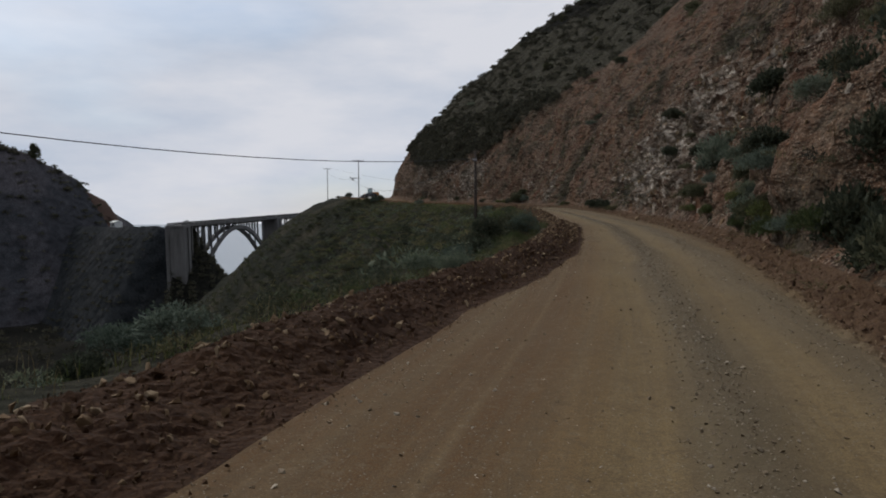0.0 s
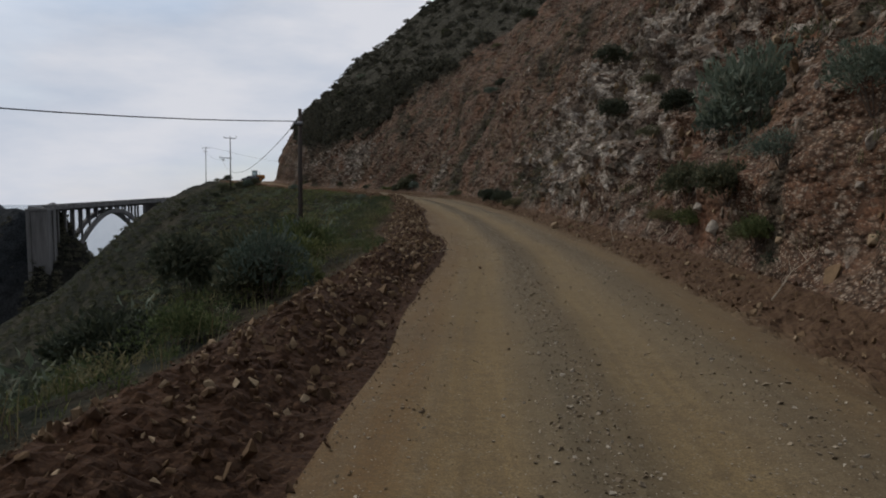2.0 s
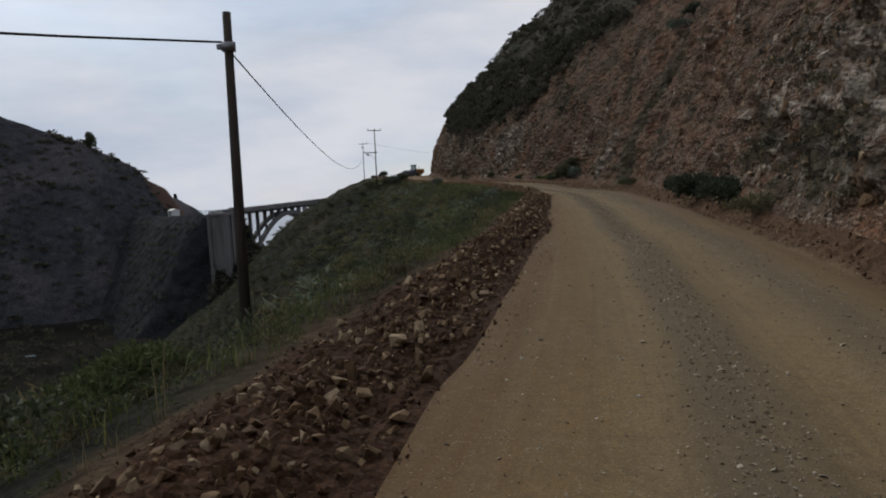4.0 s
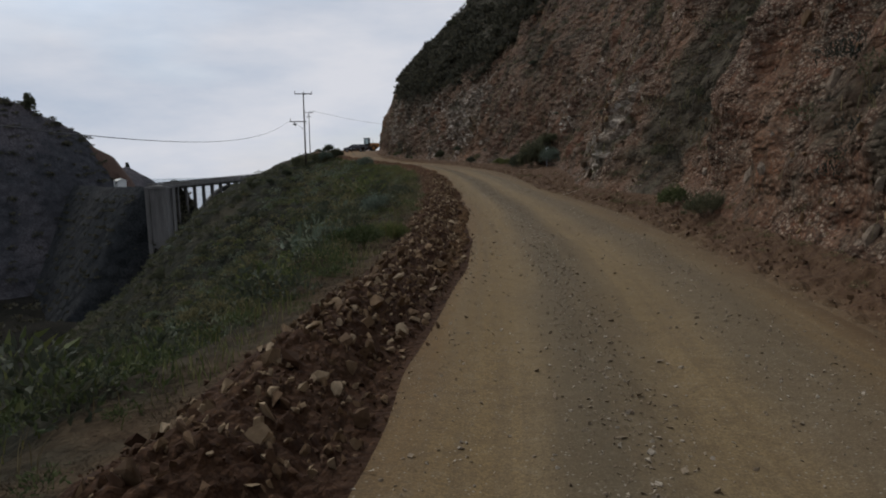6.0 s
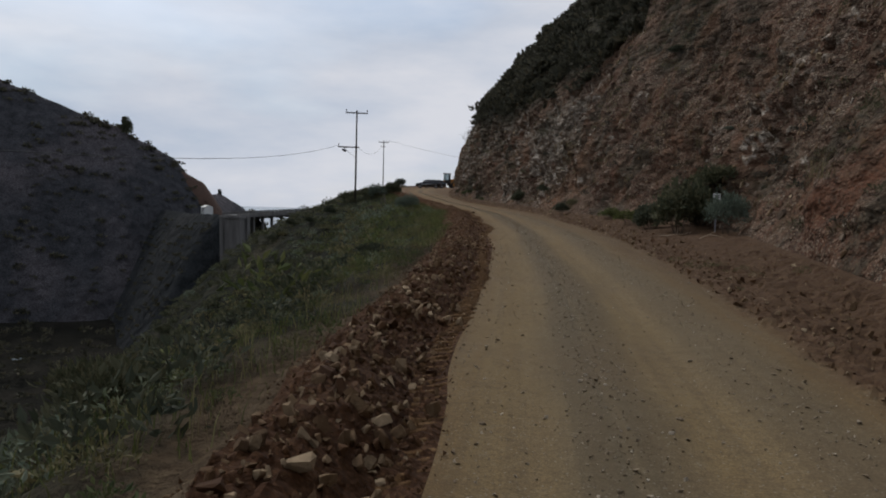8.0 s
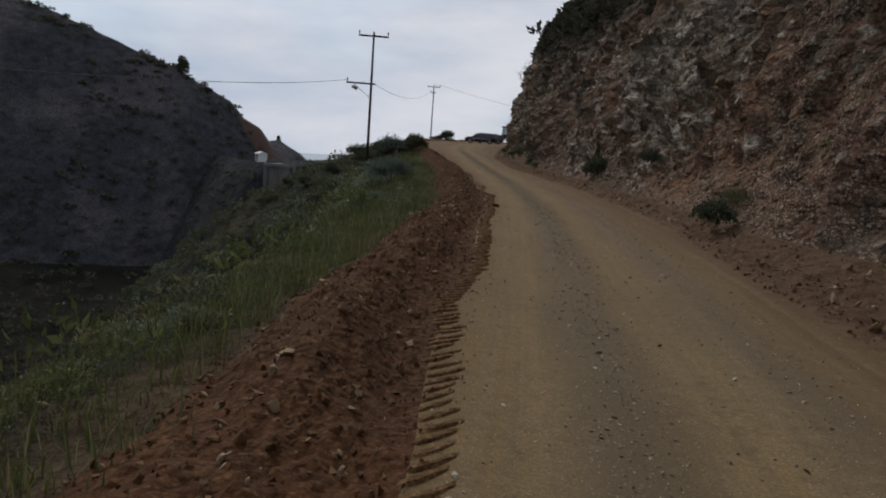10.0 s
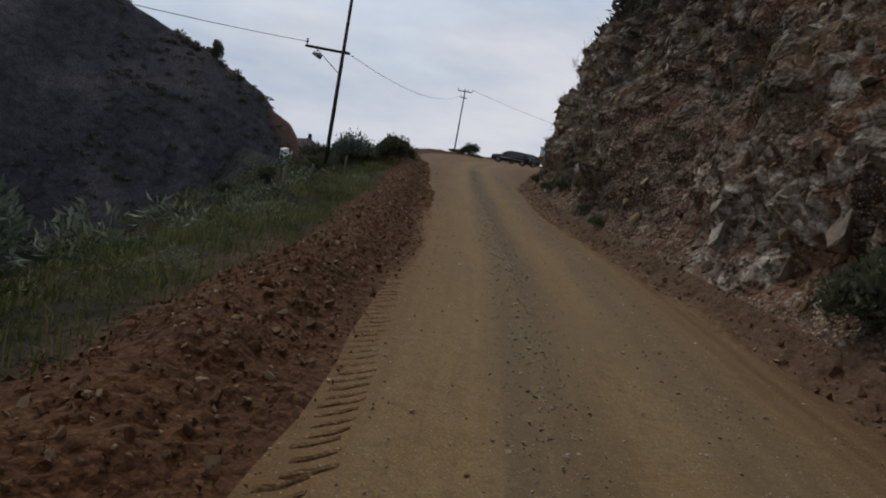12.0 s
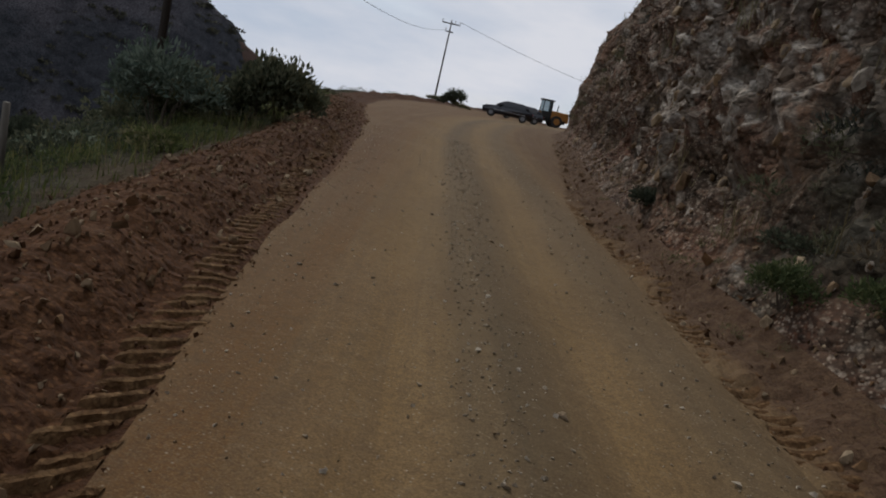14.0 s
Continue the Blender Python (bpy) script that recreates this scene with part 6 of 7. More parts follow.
pl = foot_places(r, 170, -8, 150)
clumps("foot_weeds", pl, r.uniform(0.08, 0.30, len(pl)), M_OLIVE, "small olive weeds along the foot of the cut", 110, 0.14, 0.3, 6300, up=0.8)
pl = verge_places(r, 420, -10, 100, -0.1, 2.6, 1.0)
clumps("verge_dry_brush", [q - [0, 0, 0.05] for q in pl], r.uniform(0.14, 0.42, len(pl)), M_DEADBRUSH, "dry brown brush on the bench beside the berm", 110, 0.12, 0.25, 6500, up=0.8)
pl = verge_places(r, 300, 8, 60, 0.6, 4.5, 1.0)
clumps("verge_green_brush", [q - [0, 0, 0.05] for q in pl], r.uniform(0.25, 0.65, len(pl)), M_GREEN, "leafy green brush on the bench beside the berm", 150, 0.11, 0.4, 6700, up=0.6)
pl = verge_places(r, 150, 148, 204, -0.8, 2.0, 1.0)
clumps("rim_weeds", [q - [0, 0, 0.04] for q in pl], r.uniform(0.18, 0.42, 150), M_OLIVE, "olive weeds along the rim of the plateau", 120, 0.13, 0.3, 6100, up=0.9)


# ---- dead sticks and the bare bush ----
def stick(x, y, z, length, pitch_deg, yaw_deg, rad=0.012, label="bleached dead stick lying at the foot of the cut"):
    ob = thing("dead_stick", pose(x, y, z, 0, pitch_deg, yaw_deg), label, "stick", "dead sticks")
    rr = np.random.default_rng(int(abs(x * 100 + y)))
    bm = bmesh.new()
    a = Vector((-length / 2, 0, 0))
    pts = [a + Vector((length * k / 4, rr.normal(0, 0.03) * length, rr.normal(0, 0.03) * length)) for k in range(5)]
    for k in range(4):
        limb(bm, pts[k], pts[k + 1], rad * (1 - 0.15 * k), rad * (0.85 - 0.15 * k))
    part("stick", bm, M_TWIG, ob)
    for k in (1, 2, 3):
        bm = bmesh.new()
        limb(bm, pts[k], pts[k] + Vector((length * 0.15, rr.normal(0, 0.12) * length, abs(rr.normal(0, 0.12)) * length)), rad * 0.5, rad * 0.15, 4)
        part("side_twig", bm, M_TWIG, ob)


for x, y, up, ln, pt, yw in [(-27.8, 145.4, 0.5, 0.9, -80, 10), (-26.9, 143.5, 0.4, 0.7, -30, 60), (-26.0, 142.4, 0.5, 1.1, -40, 100), (-26.6, 144.0, 0.9, 1.2, -35, 30), (-25.6, 141.2, 0.3, 0.8, -70, 40), (-27.4, 144.2, 0.25, 0.5, -60, 80),
                             (-4.9, 96.2, 0.1, 1.6, -8, 10), (-6.3, 97.2, 0.1, 1.1, -5, 30), (-1.6, 71.0, 0.12, 0.5, -12, 60), (-2.4, 74.0, 0.12, 0.7, -15, 30),
                             (4.4, 10.4, 0.4, 1.0, -40, 20), (5.1, 12.8, 1.3, 1.1, -55, 70), (4.7, 5.6, 0.5, 0.9, -70, 30), (5.4, 3.4, 0.9, 1.2, -75, 10), (4.6, 16.8, 0.5, 0.8, -30, 50), (4.3, 20.6, 0.4, 0.7, -60, 90)]:
    p, i, j = spot_xy(x, y)
    stick(x, y, p[2] + up * 0.55, ln, pt, yw)
p, i, j = spot_xy(-0.9, 18.0)
stick(-0.3, 17.9, spot_xy(-0.3, 17.9)[0][2] + 0.05, 0.9, 0, 10, 0.016, "broken dead branch lying at the road edge")

for n, (x, y, z, sz) in enumerate([(-32.0, 155.5, 8.0, 1.5), (-31.0, 154.0, 8.6, 1.1), (-29.9, 152.4, 8.4, 0.9)]):
    p, i, j = on_cut(y, (5.6, 6.8, 7.6)[n])
    ob = thing("bare_bush", pose(p[0], p[1], p[2] - 0.1, 0, 0, 70 * n), "leafless grey twiggy bush on the lip of the cut", "shrub", "bare bushes")
    part("branch_frame", stems_bmesh(900 + n, 0.95 * sz, 0.75 * sz, 11, 0.022, 9), M_BARK, ob)
    v, f = leaf_cloud(910 + n, [(0, 0, 0.35 * sz, 0.45 * sz, 0.3 * sz)], 0.06, 900)
    link_mesh("foliage", v, f, M_OLIVE, ob)


def lone_tree(x, y, z, h, label):
    ob = thing("tree", pose(x, y, z), label, "tree")
    bm = bmesh.new()
    limb(bm, (0, 0, -0.5), (0.1 * h, 0, 0.45 * h), 0.05 * h, 0.03 * h, 7)
    for k in range(6):
        an = k * 1.05
        limb(bm, (0.06 * h, 0, 0.3 * h + 0.03 * h * k), (0.1 * h + 0.28 * h * math.cos(an), 0.28 * h * math.sin(an), 0.55 * h + 0.05 * h * k), 0.02 * h, 0.007 * h)
    part("trunk", bm, M_BARK, ob)
    rr = np.random.default_rng(int(h * 10))
    lob = [(0.02 * h, 0, 0.55 * h, 0.27 * h, 0.38 * h), (0.05 * h, 0, 0.28 * h, 0.30 * h, 0.30 * h), (0, 0, 0.12 * h, 0.30 * h, 0.2 * h)]
    for k in range(12):
        an, up_ = rr.uniform(0, 6.283), rr.random()
        reach = (0.26 - 0.16 * up_) * h
        lob.append((reach * math.cos(an), reach * math.sin(an), (0.22 + 0.62 * up_) * h, 0.15 * h, 0.13 * h))
    v, f = leaf_cloud(77, lob, 0.05 * h, 15000 / (h * h))
    link_mesh("crown", v, f, M_DARKLEAF, ob)


def far_spot(x, y):
    k = np.argmin((FAR[..., 0] - x) ** 2 + (FAR[..., 1] - y) ** 2)
    return FAR.reshape(-1, 3)[k]


for x, y, h in ((-321, 424, 10.5),):
    lone_tree(x, y, float(far_spot(x, y)[2]) - 2.6, h, "lone dark tree on the far ridge")
lone_tree(-345.0, 545.0, 3.5, 5.0, "low dark tree on the headland")

# trees and thickets on the far canyon side
r = np.random.default_rng(88)
pl, sz = [], []
nf, nd = FAR.shape[:2]
while len(pl) < 2500:
    q = FAR[r.integers(nf // 4, nf), r.integers(nd // 3, nd)]
    if q[2] < -58 or value_noise(np.array([[q[0] * 0.025, q[1] * 0.025, 2.0]]), 19)[0] < -0.1 - 0.01 * (40 - q[2]):
        continue
    pl.append(q - [0, 0, 0.9])
    sz.append(r.uniform(2.0, 5.5))
np_, npd = PROM.shape[:2]
while len(pl) < 4000:
    pl.append(PROM[r.integers(np_), r.integers(npd // 4, npd)] - [0, 0, 0.9])
    sz.append(r.uniform(1.5, 3.5))
ns_, nsd = SHOULDER.shape[:2]
while len(pl) < 4700:
    pl.append(SHOULDER[r.integers(ns_), r.integers(nsd // 3, nsd)] - [0, 0, 0.9])
    sz.append(r.uniform(1.2, 3.0))
while len(pl) < 5600:
    pl.append(np.array([r.uniform(-330, -60), r.uniform(60, 330), -57.5]))
    sz.append(r.uniform(2.0, 5.0))
clumps("far_thicket", pl, sz, M_CHAPLEAF, "dark thickets and trees on the far canyon side", 42, 0.36, 0.55, 4100)

# ---- utility poles and wires ----
def box(bm, x0, y0, z0, x1, y1, z1, bevel=0.0):
    res = bmesh.ops.create_cube(bm, size=1.0, matrix=Matrix.Translation(((x0 + x1) / 2, (y0 + y1) / 2, (z0 + z1) / 2)) @ Matrix.Diagonal((x1 - x0, y1 - y0, z1 - z0, 1)))
    if bevel:
        edges = list({e for v in res["verts"] for e in v.link_edges})
        bmesh.ops.bevel(bm, geom=edges, offset=bevel, segments=2, affect="EDGES", profile=0.6)


def box_part(name, parent, material, *dims, bevel=0.02, label=""):
    bm = bmesh.new()
    box(bm, *dims, bevel=bevel)
    return part(name, bm, material, parent, label)


def rod(name, parent, material, a, b, ra, rb=None, sides=8, label=""):
    bm = bmesh.new()
    limb(bm, a, b, ra, ra if rb is None else rb, sides)
    return part(name, bm, material, parent, label, smooth=sides > 6)


def insulator(parent, x, z):
    bm = bmesh.new()
    limb(bm, (x, 0, z), (x, 0, z + 0.10), 0.025, 0.025, 6)
    limb(bm, (x, 0, z + 0.10), (x, 0, z + 0.16), 0.075, 0.055, 8)
    limb(bm, (x, 0, z + 0.16), (x, 0, z + 0.30), 0.05, 0.06, 8)
    part("insulator", bm, M_CERAMIC, parent, "brown glazed insulator")


def utility_pole(x, y, foot, top, turn, arms, label, lamp=False, collar=False):
    """A tapered timber pole with crossarms (height below the top, reach to each side)."""
    h = top - foot
    ob = thing("utility_pole", pose(x, y, foot, 0, 0, turn), label, "utility pole", "utility poles")
    rod("pole", ob, M_POLE, (0, 0, -0.8), (0, 0, h), 0.125, 0.08, 10)
    for drop, left, right, pins in arms:
        z = h - drop
        arm = box_part("crossarm", ob, M_POLE, -left, 0.10, z - 0.07, right, 0.20, z + 0.07, bevel=0.012)
        for px in pins:
            insulator(arm, px, z + 0.07)
    if collar:
        rod("cable_band", ob, M_METAL, (0, 0, h - 0.72), (0, 0, h - 0.56), 0.135, 0.135, 10)
        box_part("cable_bracket", ob, M_METAL, -0.22, -0.05, h - 0.68, 0.0, 0.05, h - 0.58)
    if lamp:
        z = h - lamp
        rod("arm_brace", ob, M_METAL, (-1.45, 0.15, z - 0.08), (-0.1, 0.12, z - 1.15), 0.022)
        lam = thing("street_lamp", pose(0, 0, 0), "", "")
        lam.parent = ob
        for key in ("label", "category"):
            if key in lam:
                del lam[key]
        bm = bmesh.new()
        limb(bm, (-1.62, 0.15, z - 0.30), (-1.22, 0.15, z - 0.44), 0.11, 0.16, 10)
        limb(bm, (-1.22, 0.15, z - 0.44), (-1.14, 0.15, z - 0.47), 0.16, 0.10, 10)
        part("lamp_head", bm, M_METAL, lam, "small dark lamp head under the arm", True)
        rod("lamp_bracket", lam, M_METAL, (-1.42, 0.15, z - 0.07), (-1.42, 0.15, z - 0.34), 0.02)
    return ob


def cable(name, a, b, sag, rad, label):
    cu = bpy.data.curves.new(name, "CURVE")
    cu.dimensions, cu.bevel_depth, cu.bevel_resolution = "3D", rad, 1
    sp = cu.splines.new("POLY")
    n = 40
    sp.points.add(n)
    for k in range(n + 1):
        u = k / n
        sp.points[k].co = (*(Vector(a).lerp(Vector(b), u) - Vector((0, 0, 4 * sag * u * (1 - u)))), 1)
    cu.materials.append(M_WIRE)
    ob = new(name, cu)
    me = bpy.data.meshes.new_from_object(ob.evaluated_get(bpy.context.evaluated_depsgraph_get()))
    bpy.data.objects.remove(ob)
    ob = new(name, me)
    return tagged(ob, label, "cable", "overhead cables")


WIRE_FAR, WIRE_SAG = (-57.1, -74.1, 23.9), 7.5
foot_a = float(spot_xy(-6.57, 34.78)[0][2])
utility_pole(-6.57, 34.78, foot_a, 5.93, 10, [], "dark timber utility pole without arms on the slope", collar=True)
foot_b = float(spot_xy(-44.31, 152.55)[0][2])
TURN_B, TURN_C = 30.0, 24.0
utility_pole(-44.31, 152.55, foot_b, 13.93, TURN_B, [(0.30, 1.25, 1.25, (-1.2, 1.2)), (4.25, 2.1, 0.35, (-2.0,))], "tall dark timber utility pole with two crossarms and a lamp", lamp=4.25)
foot_c = float(spot_xy(-72.81, 224.8)[0][2])
utility_pole(-72.81, 224.81, foot_c, 16.56, TURN_C, [(0.35, 1.15, 1.15, (-1.1, 0.5, 1.1)), (1.35, 0.55, 0.45, (-0.5,))], "dark timber utility pole with short crossarms on the plateau")


def arm_end(x, y, z, turn, out):
    return (x + out * math.cos(radians(turn)), y + out * math.sin(radians(turn)), z)


B_LOW, B_TOP = arm_end(-44.31, 152.55, 9.9, TURN_B, -1.95), arm_end(-44.31, 152.55, 14.05, TURN_B, 1.2)
C_TOP, C_LOW = arm_end(-72.81, 224.81, 16.6, TURN_C, 1.1), arm_end(-72.81, 224.81, 15.4, TURN_C, -0.5)
A_TOP = (-6.7, 34.78, 5.39)
cable("overhead_cable", A_TOP, WIRE_FAR, WIRE_SAG, 0.022, "dark overhead cable running back over the canyon slope")
cable("overhead_cable", A_TOP, B_LOW, 2.7, 0.016, "dark cable sagging between two utility poles beside the road")
cable("overhead_cable", arm_end(-44.31, 152.55, 9.75, TURN_B, 0.1), C_LOW, 1.3, 0.016, "thin cable between two utility poles")
cable("overhead_cable", C_TOP, (-47.0, 262.0, 13.0), 1.0, 0.022, "thin cable running on past the plateau")

# ---- the arch bridge ----
BR = pose(-167.0, 306.5, -1.1, 1.7, 0, -5.5) @ Matrix.Scale(0.92, 4)       # local y runs along the deck
bridge = thing("arch_bridge", BR, "tall concrete arch bridge with slender columns across the canyon", "bridge")
DECK = -2.2
bm = bmesh.new()
box(bm, -3.9, -3, DECK - 0.9, 3.9, 168, DECK, 0.12)
for s in np.arange(-1.9, 168, 4.05):
    box(bm, -4.3, s - 0.25, DECK - 1.35, 4.3, s + 0.25, DECK - 0.85)
part("deck", bm, M_CONCRETE, bridge)
for sx in (-1, 1):
    bm = bmesh.new()
    box(bm, sx * 3.75 - 0.14, -3, DECK + 0.85, sx * 3.75 + 0.14, 168, DECK + 1.08)
    box(bm, sx * 3.75 - 0.16, -3, DECK, sx * 3.75 + 0.16, 168, DECK + 0.22)
    for s in np.arange(-3, 168, 0.9):
        box(bm, sx * 3.75 - 0.10, s, DECK + 0.2, sx * 3.75 + 0.10, s + 0.45, DECK + 0.87)
    part("parapet", bm, M_CONCRETE, bridge)


def tower(s):
    core = box_part("tower", bridge, M_CONCRETE, -4.6, s - 2.6, -70, 4.6, s + 2.6, DECK - 0.2, bevel=0.15)
    for sx in (-1, 1):
        for ss in (-1, 1):
            box_part("pilaster", core, M_CONCRETE, sx * 4.2 - 1.0, s + ss * 2.0 - 1.0, -70, sx * 4.2 + 1.0, s + ss * 2.0 + 1.0, DECK - 0.25, bevel=0.1)
    box_part("cornice", core, M_CONCRETE, -5.3, s - 3.2, DECK - 1.3, 5.3, s + 3.2, DECK - 0.5, bevel=0.15)
    box_part("plinth", core, M_CONCRETE, -5.4, s - 3.6, -70, 5.4, s + 3.6, -34, bevel=0.2)


tower(0.0)
tower(104.0)
arch_z = lambda s: -5.9 - 14.5 * ((s - 56) / 31.0) ** 2
for sx in (-2.6, 2.6):
    bm = bmesh.new()
    ss = np.linspace(19, 93, 46)
    ring = []
    for s in ss:
        t = 0.9 + 0.6 * abs((s - 56) / 37.0)
        zc = arch_z(s)
        ring.append([bm.verts.new((sx + dx, s, zc + dz)) for dx, dz in ((-0.7, -t), (0.7, -t), (0.7, t), (-0.7, t))])
    for a, b in zip(ring[:-1], ring[1:]):
        for k in range(4):
            bm.faces.new((a[k], a[(k + 1) % 4], b[(k + 1) % 4], b[k]))
    bm.faces.new(ring[0])
    bm.faces.new(list(reversed(ring[-1])))
    bmesh.ops.recalc_face_normals(bm, faces=bm.faces)
    part("arch_rib", bm, M_CONCRETE, bridge)


def bent(s, z0):
    for sx in (-2.6, 2.6):
        bm = bmesh.new()
        box(bm, sx - 0.42, s - 0.42, z0, sx + 0.42, s + 0.42, DECK - 0.8, 0.06)
        part("column", bm, M_CONCRETE, bridge)
    bm = bmesh.new()
    box(bm, -3.3, s - 0.4, DECK - 2.0, 3.3, s + 0.4, DECK - 1.1, 0.05)
    part("cross_beam", bm, M_CONCRETE, bridge)


for s in (8.0, 14.0, 20.0):
    bent(s, -62.0)
for k in range(10):
    s = 26.5 + 6.6 * k
    bent(s, arch_z(s) + 0.6)
for s in (112, 120, 128, 136, 144, 152, 160):
    bent(s, -66.0)

# ---- the white building by the bridge's end, and the red cut behind it ----
wb = thing("white_building", pose(-272.0, 432.0, -5.6, 0, 0, -38), "small white building beside the road past the bridge", "building")
box_part("wall", wb, M_WHITE, -3.6, -2.4, -3.0, 3.6, 2.4, 2.6, bevel=0.05)
bm = bmesh.new()
vs = [bm.verts.new(c) for c in ((-4.0, -2.8, 2.6), (4.0, -2.8, 2.6), (4.0, 2.8, 2.6), (-4.0, 2.8, 2.6), (-4.0, 0, 3.7), (4.0, 0, 3.7))]
for f in ((0, 1, 5, 4), (2, 3, 4, 5), (0, 4, 3), (1, 2, 5), (0, 3, 2, 1)):
    bm.faces.new([vs[k] for k in f])
part("roof", bm, M_WHITE, wb)
box_part("door", wb, M_MARK, -0.5, -2.46, 0.0, 0.5, -2.39, 2.0, bevel=0.01)
box_part("window", wb, M_GLASS, 1.4, -2.46, 0.9, 2.6, -2.39, 1.9, bevel=0.01)
ridge_strip("road_cut", [(-318, 436, 22), (-303, 452, 17), (-298, 464, 11), (-299, 476, 2)], [(0, 0), (6, 8), (12, 22)], [(0, 0), (6, 3), (12, 14)], M_REDCUT, "bare reddish road cut at the end of the far ridge", 260, 0.8, 2.0)


# ---- vehicles on the plateau ----
def wheel(parent, x, y, r, w, name="wheel"):
    tyre = bmesh.new()
    limb(tyre, (x, y - w / 2, r), (x, y - w / 2 + 0.04, r), r * 0.93, r, 18)
    limb(tyre, (x, y - w / 2 + 0.04, r), (x, y + w / 2 - 0.04, r), r, r, 18)
    limb(tyre, (x, y + w / 2 - 0.04, r), (x, y + w / 2, r), r, r * 0.93, 18)
    ty = part(name, tyre, M_RUBBER, parent)
    out = w / 2 + 0.012
    for sy in (-1, 1):
        rim = bmesh.new()
        limb(rim, (x, y + sy * (out - 0.03), r), (x, y + sy * out, r), r * 0.6, r * 0.52, 14)
        part("rim", rim, M_METAL if r < 0.5 else M_YELLOW, ty)


def car(x, y, turn, paint, label, tall=1.0):
    """A car along its local x, the nose at +x."""
    z = float(spot_xy(x, y)[0][2])
    ob = thing("car", pose(x, y, z, 0, 0, turn), label, "car", "parked cars")
    side_line = [(-2.2, 0.32), (-2.26, 0.62), (-2.18, 0.92), (-1.95, 1.0), (1.05, 0.98), (1.95, 0.86), (2.22, 0.70), (2.25, 0.40), (2.15, 0.28)]
    roof_line = [(-1.98, 0.98), (-1.62, 1.36), (-1.2, 1.49), (0.1, 1.50), (0.42, 1.42), (1.12, 0.97)]

    def loft(line, half_low, half_high, zlow, zhigh):
        b = bmesh.new()
        rings = []
        for sy in (-1, 1):
            rings.append([b.verts.new((px, sy * (half_low + (half_high - half_low) * (pz - zlow) / (zhigh - zlow)), pz * tall)) for px, pz in line])
        n = len(line)
        for k in range(n):
            b.faces.new((rings[0][k], rings[0][(k + 1) % n], rings[1][(k + 1) % n], rings[1][k]))
        b.faces.new(rings[0])
        b.faces.new(list(reversed(rings[1])))
        bmesh.ops.recalc_face_normals(b, faces=b.faces)
        bmesh.ops.bevel(b, geom=list(b.edges), offset=0.045, segments=2, affect="EDGES")
        return b

    part("body", loft(side_line, 0.86, 0.90, 0.28, 1.0), paint, ob, smooth=True)
    part("cabin", loft(roof_line, 0.80, 0.60, 0.97, 1.50), paint, ob, smooth=True)
    for sy in (-1, 1):
        for a, b in (((-1.55, 1.02), (-0.62, 1.40)), ((-0.54, 1.02), (0.35, 1.40))):
            bm = bmesh.new()
            vs = [bm.verts.new((px, sy * (0.818 - 0.377 * (pz - 0.97)), pz * tall)) for px, pz in ((a[0], a[1]), (b[0] + 0.05, a[1]), (b[0], b[1]), (a[0] + 0.2, b[1]))]
            wv = [bm.verts.new(v.co + Vector((0, -sy * 0.03, 0))) for v in vs]
            bm.faces.new(vs)
            bm.faces.new(list(reversed(wv)))
            for k in range(4):
                bm.faces.new((vs[k], wv[k], wv[(k + 1) % 4], vs[(k + 1) % 4]))
            bmesh.ops.recalc_face_normals(bm, faces=bm.faces)
            part("side_window", bm, M_GLASS, ob)
        for wx in (-1.42, 1.42):
            wheel(ob, wx, sy * 0.78, 0.34, 0.22)
        box_part("door_trim", ob, M_CHROME, -1.6, sy * 0.905 - 0.012, 0.60 * tall, 1.2, sy * 0.905 + 0.012, 0.64 * tall, bevel=0.004)
        box_part("mirror", ob, paint, 0.62, sy * 0.90 - 0.08, 1.0 * tall, 0.80, sy * 0.90 + 0.08, 1.14 * tall, bevel=0.02)
        box_part("headlight", ob, M_HEADLAMP, 2.10, sy * 0.62 - 0.2, 0.64 * tall, 2.25, sy * 0.62 + 0.2, 0.76 * tall, bevel=0.02)
        box_part("tail_light", ob, M_LAMP, -2.26, sy * 0.66 - 0.16, 0.74 * tall, -2.16, sy * 0.66 + 0.16, 0.88 * tall, bevel=0.02)
    for a, b in (((0.50, 1.385), (1.06, 1.03)), ((-1.70, 1.31), (-1.95, 1.03))):
        bm = bmesh.new()
        k = 0.03 if a[0] > 0 else -0.03
        vs = [bm.verts.new((px + k, py, pz * tall + 0.02)) for px, py, pz in ((a[0], -0.56, a[1]), (a[0], 0.56, a[1]), (b[0], 0.70, b[1]), (b[0], -0.70, b[1]))]
        wv = [bm.verts.new(v.co - Vector((k * 1.5, 0, 0.03))) for v in vs]
        bm.faces.new(vs)
        bm.faces.new(list(reversed(wv)))
        for n in range(4):
            bm.faces.new((vs[n], wv[n], wv[(n + 1) % 4], vs[(n + 1) % 4]))
        bmesh.ops.recalc_face_normals(bm, faces=bm.faces)
        part("windscreen" if a[0] > 0 else "rear_window", bm, M_GLASS, ob)
    return ob


car(-53.4, 201.0, 200, M_CARBODY, "black estate car parked across the dirt plateau", 1.05)
car(-56.2, 212.0, 205, M_CARGREY, "dark grey car parked behind another on the plateau", 1.1)


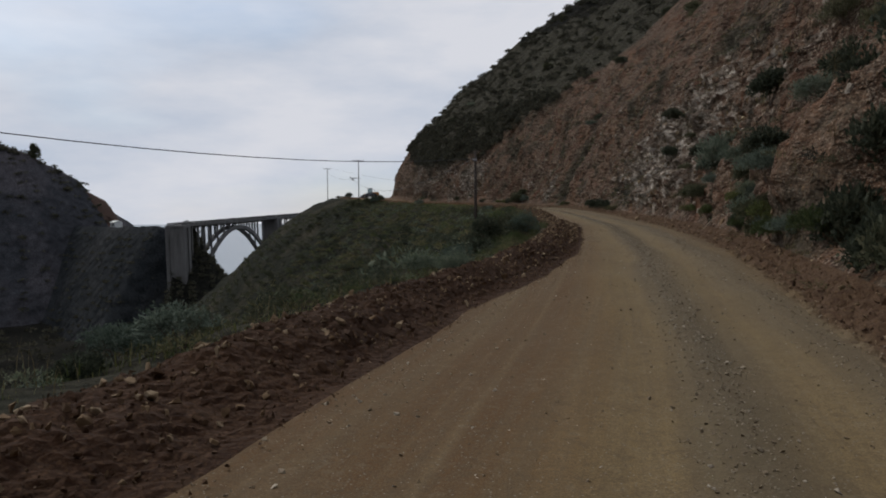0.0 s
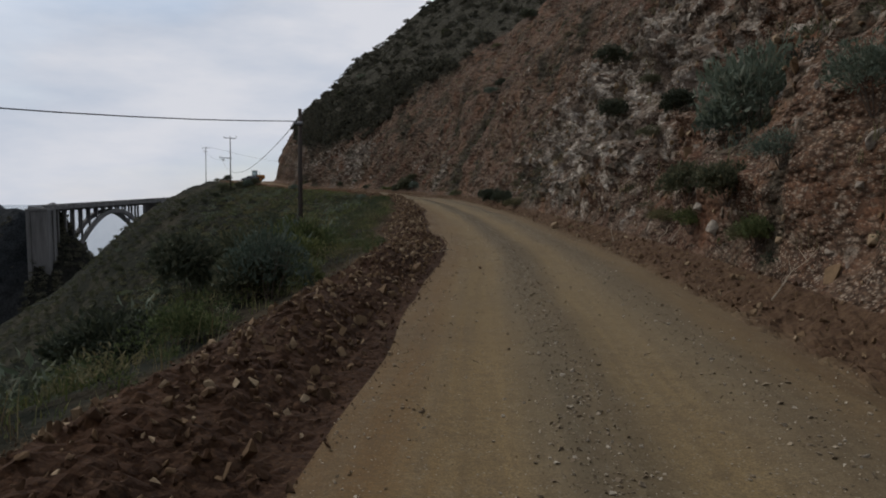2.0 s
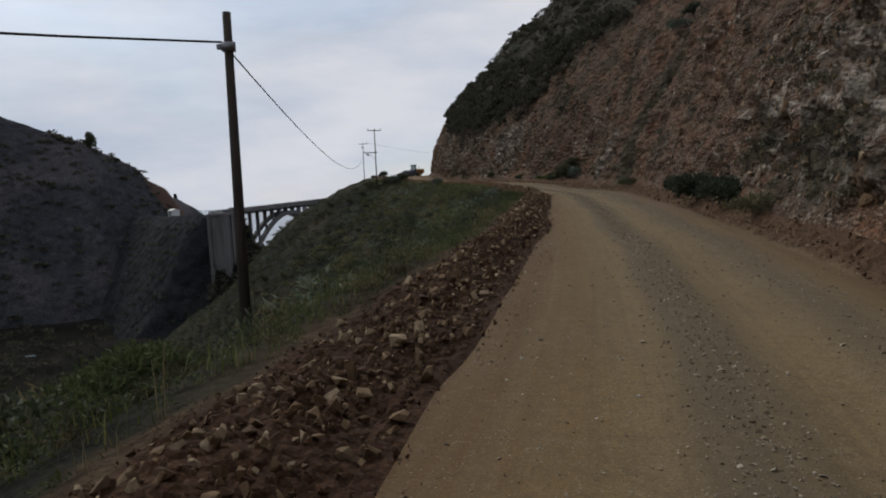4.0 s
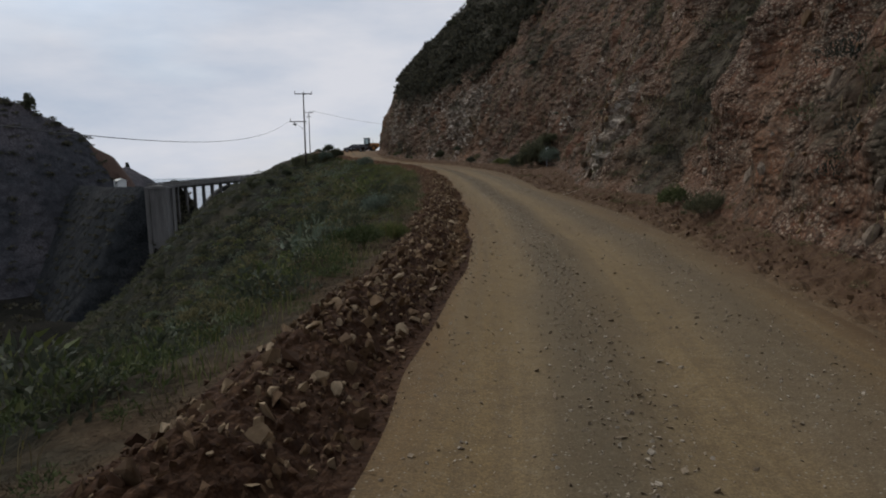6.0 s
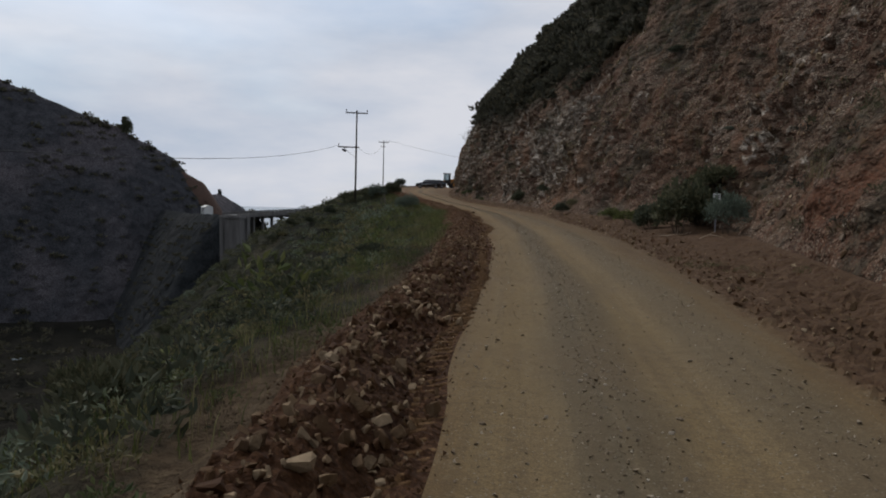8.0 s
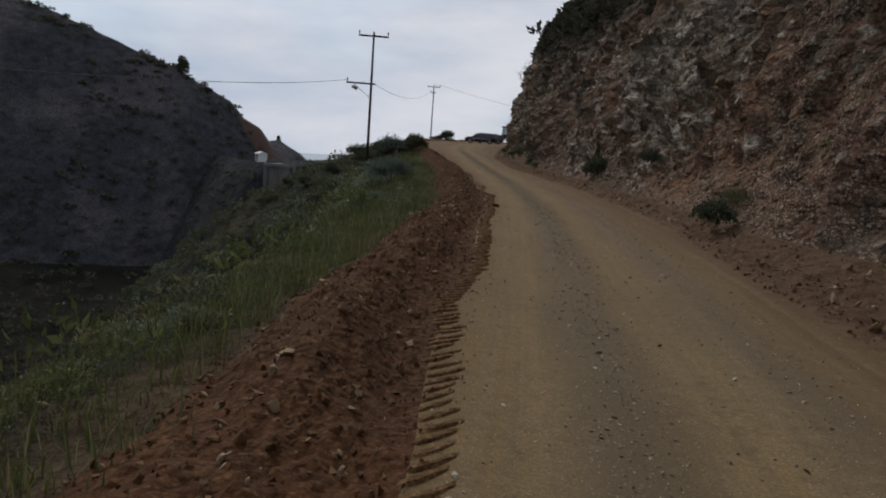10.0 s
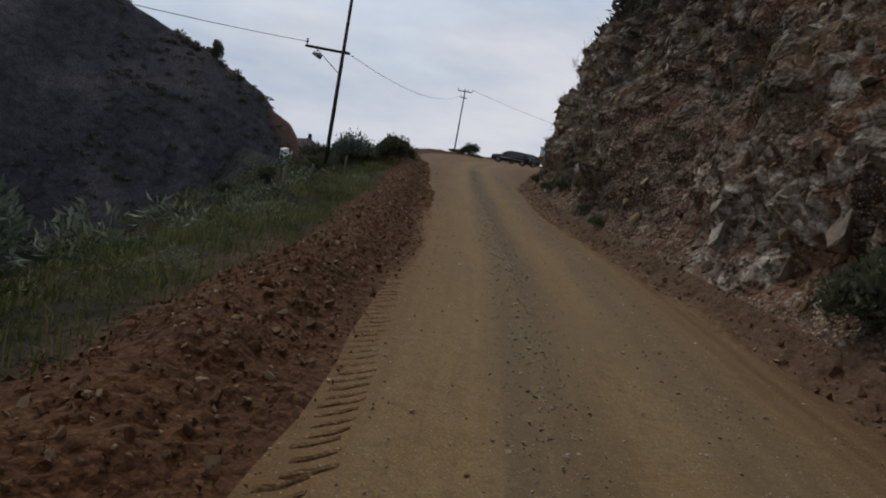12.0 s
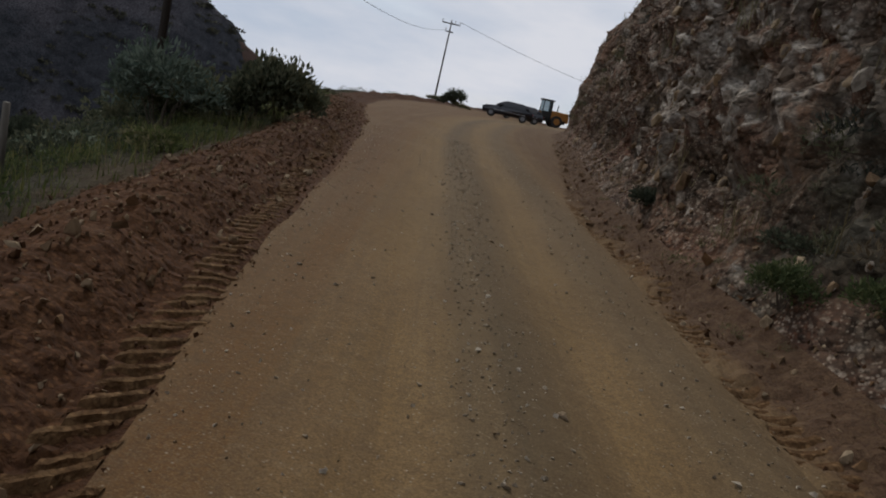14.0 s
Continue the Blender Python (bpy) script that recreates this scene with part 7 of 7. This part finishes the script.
def wheel_loader(x, y, turn):
    """Along its local x, the bucket at +x."""
    z = float(spot_xy(x, y)[0][2])
    ob = thing("wheel_loader", pose(x, y, z, 0, 0, turn), "yellow-orange wheel loader with a black cab parked on the plateau", "loader")
    for wx in (-1.45, 1.45):
        for sy in (-1, 1):
            wheel(ob, wx, sy * 0.95, 0.72, 0.5)
    bm = bmesh.new()
    box(bm, -2.9, -0.85, 0.95, -0.7, 0.85, 1.95, 0.12)
    box(bm, -3.05, -0.75, 0.8, -2.7, 0.75, 1.55, 0.08)
    part("engine_cover", bm, M_YELLOW, ob)
    box_part("rear_frame", ob, M_BLACKPAINT, -2.7, -0.55, 0.55, -0.2, 0.55, 0.98, bevel=0.05)
    box_part("front_frame", ob, M_YELLOW, 0.2, -0.5, 0.6, 2.1, 0.5, 1.35, bevel=0.08)
    cab = box_part("cab", ob, M_BLACKPAINT, -0.75, -0.72, 0.98, 0.55, 0.72, 1.75, bevel=0.05)
    for px in (-0.68, 0.48):
        for sy in (-0.66, 0.66):
            rod("cab_post", cab, M_BLACKPAINT, (px, sy, 1.7), (px * 0.92, sy * 0.95, 3.05), 0.055)
    box_part("cab_roof", cab, M_BLACKPAINT, -0.85, -0.78, 3.03, 0.68, 0.78, 3.2, bevel=0.05)
    box_part("cab_glass", cab, M_CABGLASS, -0.66, -0.66, 1.76, 0.46, 0.66, 3.02, bevel=0.02)
    rod("exhaust", ob, M_BLACKPAINT, (-1.5, 0.35, 1.9), (-1.5, 0.35, 2.75), 0.06)
    for sy in (-0.42, 0.42):
        bm = bmesh.new()
        pts = [(0.6, 1.5), (1.5, 1.45), (2.4, 0.75), (3.0, 0.35)]
        for (ax, az_), (bx, bz) in zip(pts[:-1], pts[1:]):
            limb(bm, (ax, sy, az_), (bx, sy, bz), 0.13, 0.11, 6)
        part("lift_arm", bm, M_YELLOW, ob)
    bm = bmesh.new()
    prof = [(2.85, 0.95), (2.75, 0.25), (3.05, 0.06), (3.75, 0.04), (3.75, 0.10), (3.1, 0.14), (2.85, 0.32), (2.93, 0.95)]
    rings = [[bm.verts.new((px, sy, pz)) for px, pz in prof] for sy in (-1.3, 1.3)]
    n = len(prof)
    for k in range(n):
        bm.faces.new((rings[0][k], rings[0][(k + 1) % n], rings[1][(k + 1) % n], rings[1][k]))
    bm.faces.new(rings[0])
    bm.faces.new(list(reversed(rings[1])))
    bmesh.ops.recalc_face_normals(bm, faces=bm.faces)
    part("bucket", bm, M_BLACKPAINT, ob, "worn dark steel bucket")
    for sy in (-0.55, 0.55):
        box_part("work_light", ob, M_HEADLAMP, 0.5, sy - 0.1, 3.0, 0.62, sy + 0.1, 3.14, bevel=0.01)


def cab_glass_material():
    s = Shade("tinted cab glass", 0.05, spec=0.5)
    s.bsdf.inputs["Transmission Weight"].default_value = 0.85
    s.bsdf.inputs["IOR"].default_value = 1.05
    return s.done((0.30, 0.36, 0.38))


M_CABGLASS = cab_glass_material()
wheel_loader(-59.6, 229.0, 215)

# ---- marker post among the bushes ----
mk = thing("marker_sign", pose(-5.13, 98.3, 3.54, 3, 0, 8) @ Matrix.Scale(1.2, 4), "narrow white roadside marker plate on a steel post", "sign")
rod("post", mk, M_METAL, (0, 0.03, -1.4), (0, 0.03, 0.55), 0.022)
plate = box_part("plate", mk, M_WHITE, -0.095, -0.008, 0, 0.095, 0.008, 0.52, bevel=0.004)
for x0, z0, x1, z1 in ((-0.05, 0.455, 0.05, 0.475), (-0.05, 0.395, 0.05, 0.415), (-0.055, 0.40, -0.035, 0.47), (0.035, 0.40, 0.055, 0.47),
                       (-0.045, 0.32, 0.045, 0.345), (-0.045, 0.275, 0.045, 0.30), (-0.045, 0.235, 0.045, 0.26)):
    box_part("mark", plate, M_MARK, x0, -0.012, z0, x1, -0.007, z1, bevel=0)

# ---- old fence posts below the berm ----
for x, y, h, lean_deg in ((-36.5, 143.1, 0.95, 4), (-32.6, 134.6, 0.9, -6), (-35.0, 139.0, 0.6, 9)):
    p = spot_xy(x, y)[0]
    ob = thing("fence_post", pose(x, y, p[2] - 0.15, lean_deg, lean_deg * 0.5, 20), "weathered grey wooden fence post in the grass", "fence post", "fence posts")
    rod("post", ob, M_GREYWOOD, (0, 0, 0), (0, 0, h + 0.15), 0.045, 0.04, 7)
